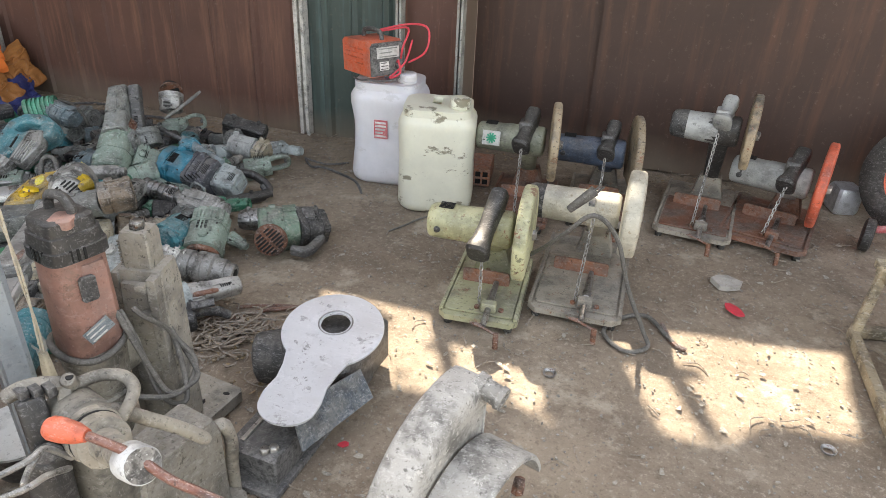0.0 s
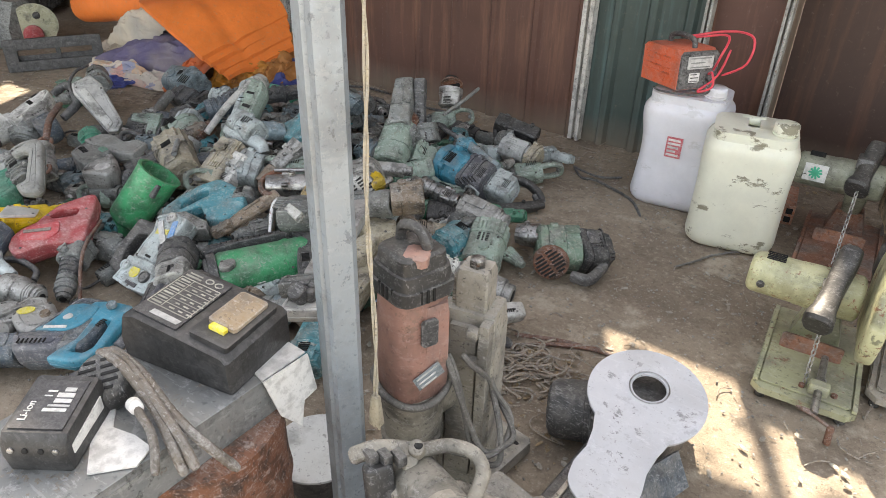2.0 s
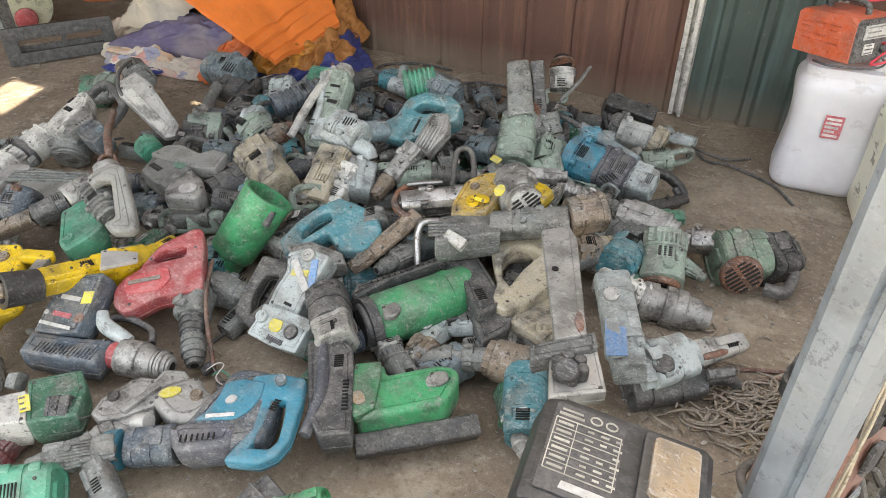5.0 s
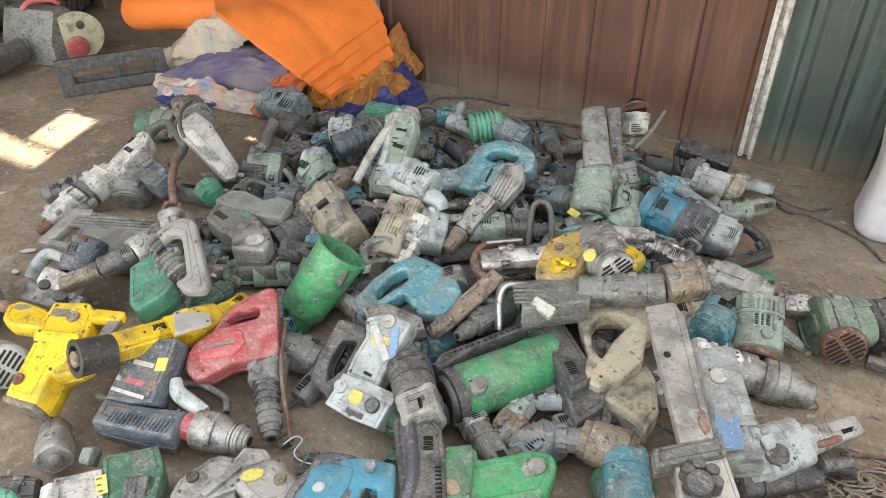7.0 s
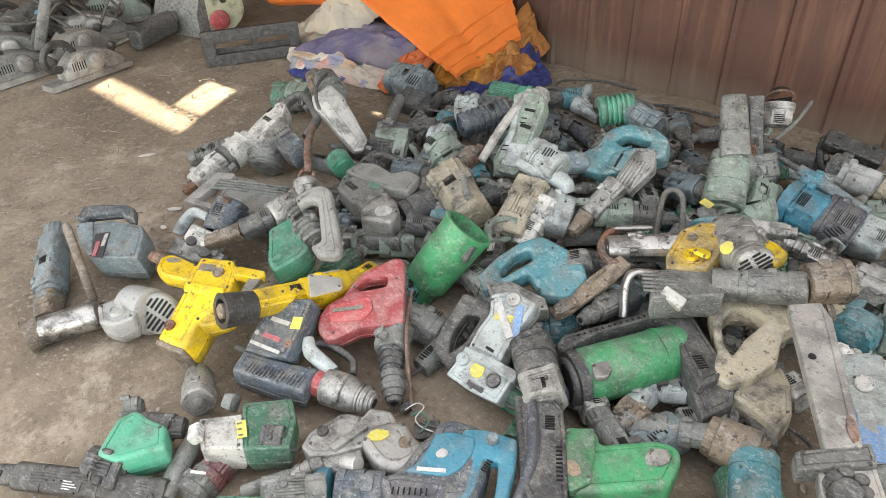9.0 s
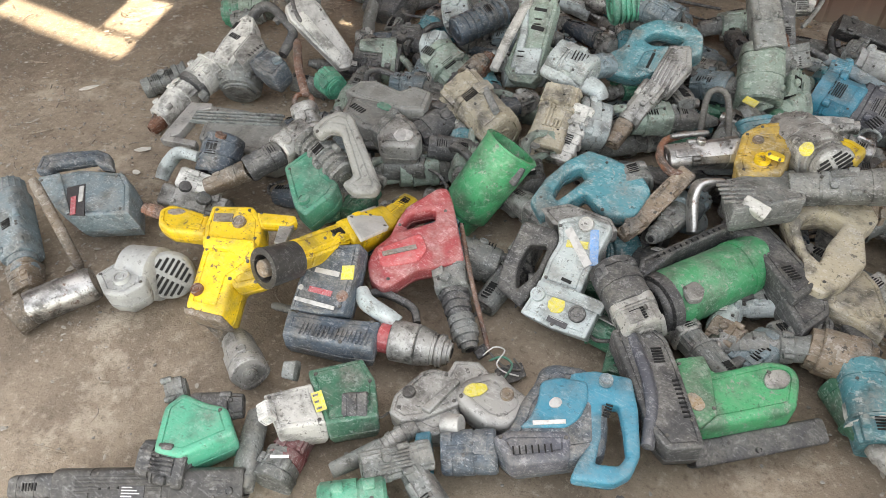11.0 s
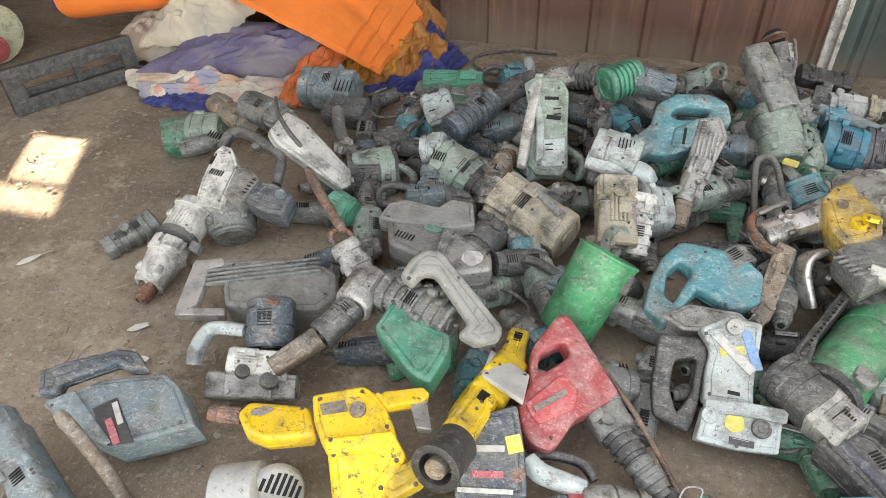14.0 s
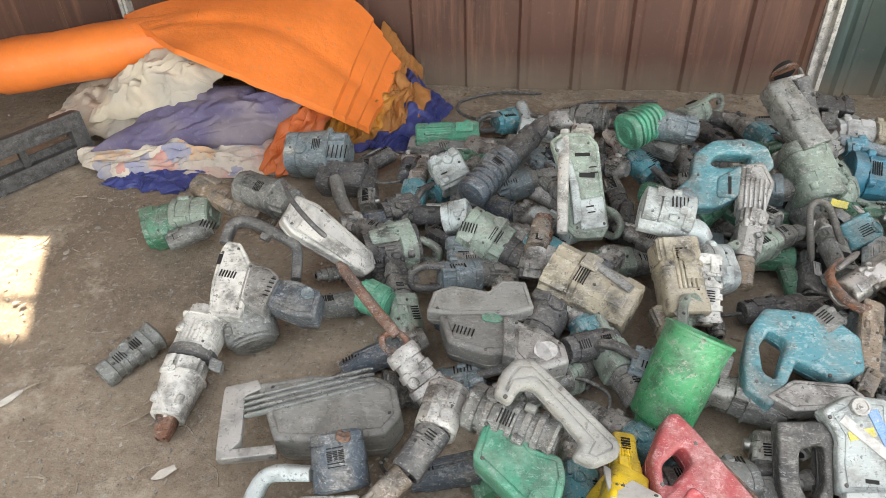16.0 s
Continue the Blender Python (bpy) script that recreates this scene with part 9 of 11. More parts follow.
# ---- bench with a charger case and a battery ----
def bench():
    t = thing("metal_bench", (-0.93, 0.70, 0), "grey sheet metal bench top on a rusty brown drum", "bench")
    top = Shape()
    top.prism([(-1.045, 0.43), (-0.815, 0.45), (-0.803, 0.93), (-0.812, 0.945), (-1.035, 0.955), (-1.05, 0.94)], Matrix.Translation((0, 0, 0.546)), 0.014, 0.02)
    part("bench_top", top, BENCH, t, "scuffed grey sheet metal top")
    for a, b in (((-0.8145, 0.455), (-0.8065, 0.93)), ((-0.815, 0.453), (-1.04, 0.434)), ((-1.042, 0.445), (-1.044, 0.93))):
        sk = Shape()
        dx, dy = b[0] - a[0], b[1] - a[1]
        f = Matrix.Translation(((a[0] + b[0]) / 2, (a[1] + b[1]) / 2, 0.508)) @ Matrix.Rotation(math.atan2(dy, dx), 4, "Z") @ Matrix.Rotation(radians(90), 4, "X")
        w = math.hypot(dx, dy) / 2
        sk.prism([(-w, -0.031), (w, -0.031), (w, 0.031), (-w, 0.031)], f, 0.004)
        part("skirt", sk, BENCH, t)
    dr = Shape()
    dr.loft((-0.905, 0.785, 0.0), (-0.905, 0.785, 0.4765), 0.148, 0.148, 1, 2, 40, (0, 1, 0), [(0, 1), (0.3, 1.0), (0.32, 1.03), (0.36, 1.03), (0.38, 1.0), (0.66, 1), (0.68, 1.03), (0.72, 1.03), (0.74, 1), (1, 1)])
    part("drum", dr, RUST, t, "rusty brown steel drum")
    return t


CASE_BLACK = worn("satin_black_case", (0.019, 0.020, 0.022), 0.45, 0, 0.06, 0.15, None, 10, scuffs=0.12)
BENCH = worn("scuffed_grey_metal", (0.21, 0.225, 0.23), 0.5, 0.3, 0.3, 0.35, (0.16, 0.13, 0.1), 7, scuffs=0.5)
MUD_PAD = worn("brown_pad", (0.30, 0.21, 0.12), 0.6, 0, 0.35, 0.3, None, 20)


PRINT = worn("yellowed_print", (0.44, 0.43, 0.37), 0.5, 0, 0.1, 0.2, None, 40, scuffs=0.1)


def charger_case():
    t = thing("battery_charger", (-0.86, 0.85, 0.555), "black power tool charger with a printed chart lying on the bench", "charger")
    m = Matrix.Translation((-0.938, 0.866, 0.554)) @ Matrix.Rotation(radians(10), 4, "Z") @ Matrix.Diagonal((0.88, 0.94, 0.80, 1))
    up = m.to_3x3() @ Vector((0, 0, 1))
    xw = m.to_3x3() @ Vector((1, 0, 0))
    b = Shape()
    b.prism([(-0.125, 0.0), (0.125, 0.0), (0.125, 0.075), (0.115, 0.085), (-0.085, 0.115), (-0.112, 0.105), (-0.128, 0.05)], m @ Matrix.Rotation(radians(90), 4, "X"), 0.165, 0.03)
    part("case", b, CASE_BLACK, t)
    tilt = Matrix.Rotation(radians(8.5), 4, "Y")
    pm = m @ Matrix.Translation((-0.045, 0.0, 0.1115)) @ tilt
    n = pm.to_3x3() @ Vector((0, 0, 1))
    lb = Shape()
    lb.prism([(-0.05, -0.07), (0.05, -0.07), (0.05, 0.07), (-0.05, 0.07)], pm, 0.003)
    chart = part("chart", lb, TAG_BLACK, t, "black and white printed chart")
    lines = [(0, -0.040, 0.092, 0.0016), (0, 0.044, 0.092, 0.0016), (-0.046, 0.002, 0.0016, 0.084), (0.046, 0.002, 0.0016, 0.084), (-0.016, 0.002, 0.0012, 0.084)]
    lines += [(0, -0.040 + 0.014 * i, 0.092, 0.0010) for i in range(1, 6)]
    lines += [(-0.031, -0.033 + 0.014 * i, 0.022, 0.0036) for i in range(6)]
    lines += [(0.004 + 0.02 * k, -0.033 + 0.014 * i, 0.012 - 0.003 * ((i + k) % 2), 0.0028) for i in range(6) for k in range(3) if (i * k) % 4 != 3]
    lines += [(-0.026, 0.052, 0.036, 0.004), (-0.026, 0.060, 0.030, 0.003)]
    for x, y, w, d in lines:
        k = Shape()
        k.box((x, y, 0), (w, d, 0.0012), Matrix.Identity(4), 0.0)
        q = Shape()
        q.v, q.f = [pm @ (v + Vector((0, 0, 0.0022))) for v in k.v], k.f
        part("print", q, PRINT, chart)
    for x in (0.008, 0.030):
        k = Shape()
        k.tube([pm @ Vector((x + 0.008 * math.cos(a), 0.058 + 0.006 * math.sin(a), 0.0025)) for a in [i * math.pi / 4 for i in range(8)]], 0.0012, 5, True, smooth=2)
        part("print_ring", k, PRINT, chart)
    k = Shape()
    k.prism([(-0.02, -0.061), (0.042, -0.061), (0.044, -0.050), (-0.018, -0.050)], pm @ Matrix.Translation((0, 0, 0.0022)), 0.0012)
    part("brand_mark", k, TAG_WHITE, chart)
    sm = m @ Matrix.Translation((0.072, 0.0, 0.098)) @ tilt
    s = Shape()
    s.box((0, 0, 0), (0.085, 0.135, 0.016), sm, 0.1)
    part("slide_rail", s, CASE_BLACK, t)
    p = Shape()
    p.box((0, 0, 0), (0.062, 0.09, 0.012), sm @ Matrix.Translation((0.0, 0.012, 0.012)), 0.15)
    part("contact_cover", p, MUD_PAD, t, "muddy brown contact cover")
    y = Shape()
    y.box((0, 0, 0), (0.034, 0.012, 0.012), sm @ Matrix.Translation((0.0, -0.040, 0.012)), 0.2)
    part("latch", y, TAG_YELLOW, t, "yellow latch")


def battery():
    t = thing("battery_pack", (-0.905, 0.575, 0.553), "black sliding battery pack with a white data label", "battery")
    m = Matrix.Translation((-0.935, 0.603, 0.5545)) @ Matrix.Rotation(radians(-56), 4, "Z") @ Matrix.Diagonal((0.86, 1.08, 0.92, 1))
    b = Shape()
    b.prism([(-0.075, 0.0), (0.058, 0.0), (0.064, 0.030), (0.060, 0.052), (0.048, 0.066), (-0.070, 0.076), (-0.077, 0.068)], m @ Matrix.Rotation(radians(90), 4, "X"), 0.082, 0.05)
    part("case", b, CASE_BLACK, t)
    pm = m @ Matrix.Translation((-0.008, 0.0, 0.0722)) @ Matrix.Rotation(radians(4.8), 4, "Y")
    l = Shape()
    l.prism([(-0.05, -0.034), (0.05, -0.034), (0.05, 0.034), (-0.05, 0.034)], pm, 0.002)
    lab = part("label", l, TAG_BLACK, t)
    for x, y, w, d in ((-0.030, 0.016, 0.008, 0.014), (-0.018, 0.014, 0.009, 0.022), (-0.006, 0.014, 0.008, 0.022), (0.004, 0.012, 0.004, 0.028), (0.013, 0.010, 0.006, 0.030), (-0.026, -0.006, 0.003, 0.012), (-0.016, -0.008, 0.002, 0.010)):
        k = Shape()
        k.prism([(x - w / 2, y - d / 2), (x + w / 2, y - d / 2), (x + w / 2, y + d / 2), (x - w / 2, y + d / 2)], pm @ Matrix.Translation((0, 0, 0.0016)), 0.0012)
        part("print", k, TAG_WHITE, lab)
    lettering(t, "Li-ion", pm @ Vector((0.016, -0.023, 0.0018)), pm.to_3x3() @ Vector((-1, 0, 0)), pm.to_3x3() @ Vector((0, 0, 1)), 0.015, TAG_WHITE)
    for y in (-0.028, -0.010, 0.010, 0.028):
        k = Shape()
        k.loft(m @ Vector((0.056, y, 0.042)), m @ Vector((0.0645, y, 0.043)), 0.0045, 0.0045, n=10)
        part("screw_hole", k, STEEL if abs(y) > 0.02 else DARK, t)
    k = Shape()
    k.prism([(-0.055, -0.010), (0.045, -0.010), (0.045, 0.006), (-0.055, 0.014)], m @ Matrix.Translation((0, 0.0415, 0.035)) @ Matrix.Rotation(radians(90), 4, "X"), 0.002)
    part("white_plate", k, TAG_WHITE, t, "white rating strip")


def basin():
    t = thing("basin", (-0.945, 1.085, 0), "black plastic basin with a pale worn rim on the ground", "basin")
    c = Vector((-0.945, 1.085, 0))
    sh = Shape()
    sh.rings([[c + Vector((r * math.cos(a), r * math.sin(a), z)) for a in [i * math.pi / 16 for i in range(32)]] for r, z in ((0.055, 0.001), (0.07, 0.02), (0.088, 0.118), (0.084, 0.118), (0.066, 0.024), (0.03, 0.02))])
    part("shell", sh, CAP_BLACK, t)
    rm = Shape()
    rm.rings([[c + Vector((r * math.cos(a), r * math.sin(a), z)) for a in [i * math.pi / 16 for i in range(32)]] for r, z in ((0.087, 0.112), (0.102, 0.116), (0.102, 0.122), (0.086, 0.124))])
    part("rim", rm, SAW_GREY, t, "pale worn rim")


basin()
CABLE = worn("brown_grey_cable", (0.115, 0.092, 0.070), 0.6, 0, 0.4, 0.3, None, 20)
bench_thing = bench()
charger_case()
battery()
fan = thing("motor_end", (-0.958, 0.690, 0.553), "dark round motor end with an open fan on the bench", "machine part", "")
grille(fan, (-0.958, 0.690, 0.603), (0.2, -0.5, 0.85), 0.040, CHAR, 5)
rg = Shape()
rg.loft((-0.968, 0.706, 0.556), (-0.959, 0.692, 0.604), 0.040, 0.044, n=22)
part("shell", rg, BLACK, fan)
cb = thing("grey_cable", (-0.86, 0.70, 0.56), "thick brown grey mains cable coiled over the bench", "cable")
for way in ([(-0.991, 0.711, 0.620), (-0.949, 0.715, 0.620), (-0.900, 0.713, 0.600), (-0.844, 0.704, 0.580), (-0.786, 0.683, 0.570), (-0.757, 0.677, 0.540)],
            [(-1.013, 0.730, 0.600), (-0.941, 0.727, 0.610), (-0.859, 0.713, 0.590), (-0.791, 0.698, 0.575), (-0.745, 0.688, 0.550)],
            [(-1.008, 0.739, 0.600), (-0.928, 0.735, 0.600), (-0.832, 0.719, 0.580), (-0.760, 0.714, 0.570), (-0.723, 0.737, 0.520)]):
    w = Shape()
    w.tube(way, 0.0075, 9)
    part("strand", w, CABLE, cb)
w = Shape()
w.tube([(-0.876, 0.689, 0.600), (-0.854, 0.684, 0.590), (-0.827, 0.678, 0.585), (-0.797, 0.664, 0.580), (-0.765, 0.641, 0.570)], 0.0065, 9)
part("strand", w, CABLE, cb)
w = Shape()
w.loft((-0.886, 0.692, 0.588), (-0.862, 0.685, 0.598), 0.011, 0.010, n=14)
part("ferrule", w, TAG_WHITE, cb, "white taped cable end")
torn = thing("torn_paper", (-0.89, 0.635, 0.5535), "torn white paper lying on the bench beside the battery", "paper")
w = Shape()
w.prism([(-0.925, 0.645), (-0.950, 0.680), (-0.930, 0.686), (-0.900, 0.662), (-0.860, 0.672), (-0.822, 0.672), (-0.809, 0.640), (-0.850, 0.592)], Matrix.Translation((0, 0, 0.556)), 0.003)
part("sheet", w, TAG_WHITE, torn)
hung = thing("hanging_paper", (-0.83, 0.91, 0.5535), "creased white paper hanging over the bench edge", "paper")
w = Shape()
w.prism([(-0.885, 0.955), (-0.870, 0.875), (-0.803, 0.858), (-0.800, 0.950)], Matrix.Translation((0, 0, 0.556)), 0.003)
part("sheet", w, TAG_WHITE, hung)
w = Shape()
w.prism([(-0.048, 0.0), (0.045, 0.0), (0.050, -0.075), (0.020, -0.080), (0.005, -0.125), (-0.030, -0.080)], Matrix.Translation((-0.797, 0.905, 0.556)) @ Matrix.Rotation(radians(87), 4, "Z") @ Matrix.Rotation(radians(82), 4, "X"), 0.003)
part("flap", w, TAG_WHITE, hung)


# ---- polishing machine with a white pan-shaped cover ----
def plate_machine():
    t = thing("belt_machine", (-0.40, 1.45, 0), "black motor machine under a white guitar-shaped steel cover", "machine")
    m = Matrix.Translation((-0.405, 1.44, 0)) @ Matrix.Rotation(radians(-4), 4, "Z")
    b = Shape()
    b.box((0, 0.0, 0.05), (0.14, 0.44, 0.09), m, 0.06)
    part("box", b, BLACK, t)
    r = Shape()
    r.box((0.0, 0.0, 0.008), (0.17, 0.50, 0.016), m, 0.06)
    part("base_rail", r, CHAR, t)
    sl_ = Shape()
    sl_.box((-0.045, -0.10, 0.098), (0.012, 0.18, 0.008), m, 0.1)
    part("rod", sl_, STEEL, t)
    wing = Shape()
    wing.prism([(-0.125, -0.045), (0.125, -0.050), (0.125, 0.035), (0.02, 0.045), (-0.11, 0.030)], Matrix.Translation((-0.300, 1.41, 0.118)) @ Matrix.Rotation(radians(72), 4, "Z") @ Matrix.Rotation(radians(58), 4, "X"), 0.008, 0.02)
    part("side_guard", wing, NAVY, t, "scratched blue side guard")
    mo = Shape()
    mo.loft((-0.60, 1.55, 0.085), (-0.46, 1.60, 0.10), 0.072, 0.078, 1, 2, 26, stations=[(0, 0.75), (0.05, 0.93), (0.14, 1.0), (0.6, 1.0), (0.62, 1.05), (0.7, 1.05), (0.72, 1.0), (1, 0.95)])
    part("motor", mo, BLACK, t)
    cm = Matrix.Translation((-0.386, 1.606, 0.198)) @ Matrix.Rotation(radians(4.5), 4, "Z") @ Matrix.Rotation(radians(3), 4, "Y") @ Matrix.Rotation(radians(4), 4, "X") @ Matrix.Diagonal((0.92, 1.02, 1, 1))
    out = []
    for i in range(49):
        a = radians(-52 + 284 * i / 48)
        out.append((0.148 * math.cos(a), 0.148 * math.sin(a)))
    left = [(-0.078, -0.16), (-0.072, -0.21), (-0.082, -0.26)]
    tip = [(-0.002 + 0.078 * math.cos(radians(a)), -0.285 + 0.062 * math.sin(radians(a))) for a in range(180, 361, 15)]
    right = [(0.078, -0.26), (0.072, -0.21), (0.080, -0.155)]
    ol = out + left + tip + right
    hole = [(-0.002 + 0.043 * math.cos(radians(a)), 0.022 + 0.043 * math.sin(radians(a))) for a in range(0, 360, 12)]
    s = Shape()
    no, nh = len(ol), len(hole)
    # the cover is a ring between outline and hole, matched by angle
    rim, bore = [], []
    for x, y in ol:
        a = math.atan2(y - 0.022, x + 0.002)
        rim.append((x, y))
        bore.append((-0.002 + 0.043 * math.cos(a), 0.022 + 0.043 * math.sin(a)))
    rows = [(rim, 0.0), (rim, 0.006), (bore, 0.006), (bore, 0.0)]
    s.rings([[cm @ Vector((x, y, z)) for x, y in ring] for ring, z in rows], True)
    part("cover", s, COVER, t, "dented white painted steel cover with a round hole")
    k = Shape()
    k.tube([cm @ Vector((-0.002 + 0.05 * math.cos(a), 0.022 + 0.05 * math.sin(a), 0.008)) for a in [i * math.pi / 8 for i in range(16)]], 0.0018, 5, True, smooth=2)
    part("hole_rim", k, STEEL, t)
    bk = Shape()
    bk.loft(cm @ Vector((0, 0.02, -0.17)), cm @ Vector((0, 0.02, -0.07)), 0.05, 0.06, n=20)
    part("pulley", bk, CAP_BLACK, t)
    hs = Shape()
    hs.box((0, 0, 0), (0.18, 0.27, 0.15), m @ Matrix.Translation((0.005, 0.20, 0.088)), 0.1)
    part("belt_housing", hs, CAP_BLACK, t)
    for x, y in ((0.03, -0.20), (0.045, -0.185)):
        f = Shape()
        f.loft(m @ Vector((x, y, 0.093)), m @ Vector((x, y, 0.108)), 0.014, 0.012, n=6)
        part("bolt", f, STEEL, t)


COVER = worn("scratched_white_cover", (0.77, 0.80, 0.85), 0.35, 0.0, 0.10, 0.12, (0.20, 0.20, 0.22), 6, scuffs=0.3)
plate_machine()


# ---- wall saw with a white-splashed guard ----
def wall_saw():
    t = thing("wall_saw", (0.02, 1.02, 0), "concrete-splashed grey hand saw with a thick curved guard", "saw")
    n = Vector((0.965, -0.26, 0)).normalized()
    c = Vector((0.075, 1.185, 0.215))
    m = aim(c, (0.26, 0.965, 0), n)
    s = Shape()
    R = 0.268
    out = [(R * math.cos(radians(a)), R * math.sin(radians(a))) for a in range(78, 222, 4)] + [(-0.10, -0.21), (0.05, -0.21)]
    rows = [(-0.5, 0.93), (-0.46, 0.97), (-0.38, 0.992), (-0.25, 1.0), (0.25, 1.0), (0.40, 0.985), (0.47, 0.955), (0.5, 0.91), (0.5, 0.80), (0.46, 0.78)]
    s.rings([[m @ Vector((x * k, y * k, 0.085 * z)) for x, y in out] for z, k in rows])
    part("guard", s, SPLASH, t)
    st = Shape()
    a = m @ Vector((0.045, 0.250, 0.02))
    st.loft(a, a + n * 0.060 + Vector((0, 0, -0.012)), 0.024, 0.023, n=16, stations=[(0, 1.1), (0.3, 1.1), (0.32, 0.9), (0.8, 0.9), (0.82, 1.05), (1, 1), (1, 0.6), (0.7, 0.55), (0.7, 0.1)])
    part("pipe_stub", st, SPLASH, t)
    # a bent hood of plate beside the guard, open to the side
    r = Shape()
    m2 = aim(m @ Vector((-0.055, -0.02, 0.095)), (0.26, 0.965, 0), n)
    rows = []
    for a in range(18, 200, 7):
        q = Vector((0.185 * math.cos(radians(a)), 0.185 * math.sin(radians(a)), 0))
        i2 = q * 0.94
        rows.append([m2 @ (q + Vector((0, 0, -0.05))), m2 @ (q + Vector((0, 0, 0.046))), m2 @ (q * 0.985 + Vector((0, 0, 0.05))), m2 @ (i2 + Vector((0, 0, 0.05))), m2 @ (i2 + Vector((0, 0, -0.05)))])
    r.rings(rows)
    part("flange", r, SPLASH, t)
    mo = Shape()
    mo.loft(c + n * 0.03 - Vector((0, 0.16, 0.09)), c + n * 0.22 - Vector((0, 0.16, 0.12)), 0.07, 0.075, 1, 2.4, 22)
    part("motor", mo, TEAL, t)
    ho = Shape()
    ho.tube([c + n * 0.12 + Vector((0, -0.08, 0.06)), c + n * 0.17 + Vector((0, -0.04, 0.09)), c + n * 0.21 + Vector((0, -0.07, 0.06)), c + n * 0.20 + Vector((0.02, -0.14, 0.04))], 0.016, 10)
    part("hose", ho, BLACK, t)
    b = Shape()
    q = c + n * 0.15 + Vector((0.0, -0.02, 0.10))
    b.loft(q, q + Vector((0.0, 0.01, 0.03)), 0.013, 0.011, n=6)
    part("bolt", b, RUST, t)
    lead = Shape()
    lead.tube([c + n * 0.16 + Vector((0, -0.16, 0.02)), c + n * 0.20 + Vector((0.0, -0.20, 0.06)), c + n * 0.27 + Vector((0, -0.19, 0.05)), c + n * 0.33 + Vector((0, -0.22, 0.0))], 0.009, 9)
    part("lead", lead, CORD, t)


SPLASH = worn("cement_splashed_casting", (0.40, 0.39, 0.365), 0.75, 0.0, 0.6, 0.4, (0.60, 0.585, 0.54), 17)
wall_saw()


# ---- far corner by the fence ----
def old_machine():
    t = thing("grinding_machine", (-5.33, 2.65, 0), "grey box machine with a cream side plate and red dial", "machine")
    b = Shape()
    b.prism([(-0.16, 0.0), (0.17, 0.0), (0.17, 0.12), (0.03, 0.30), (-0.08, 0.30), (-0.16, 0.14)], Matrix.Translation((-5.36, 2.60, 0)) @ Matrix.Rotation(radians(105), 4, "Z") @ Matrix.Rotation(radians(90), 4, "X"), 0.36, 0.02)
    part("housing", b, GREY, t)
    n = Vector((0.96, -0.26, 0.0)).normalized()
    s = Shape()
    m = aim((-5.155, 2.67, 0.14), (0.26, 0.96, 0), n)
    s.prism([(0.15 * math.cos(radians(a)), 0.14 * math.sin(radians(a))) for a in range(0, 360, 20)], m, 0.02, 0.05)
    part("side_plate", s, CREAM_PLATE, t, "cream painted round side plate")
    d = Shape()
    c = Vector((-5.14, 2.64, 0.08))
    d.loft(c, c + n * 0.02, 0.066, 0.062, n=24)
    part("dial", d, RED, t, "red dial")
    d = Shape()
    c = Vector((-5.14, 2.69, 0.20))
    d.loft(c, c + n * 0.015, 0.025, 0.022, n=16)
    part("knob", d, BLACK, t)
    h = Shape()
    h.tube([(-5.36, 2.50, 0.30), (-5.34, 2.54, 0.335), (-5.30, 2.64, 0.335), (-5.29, 2.69, 0.30)], 0.016, 10)
    part("handle", h, HANDLE_RED, t, "faded red carrying handle")


CREAM_PLATE = worn("cream_side_plate", (0.52, 0.52, 0.36), 0.5, 0, 0.35, 0.4, None, 14)
HANDLE_RED = worn("faded_red_handle", (0.62, 0.09, 0.09), 0.5, 0, 0.25, 0.2, None, 20)


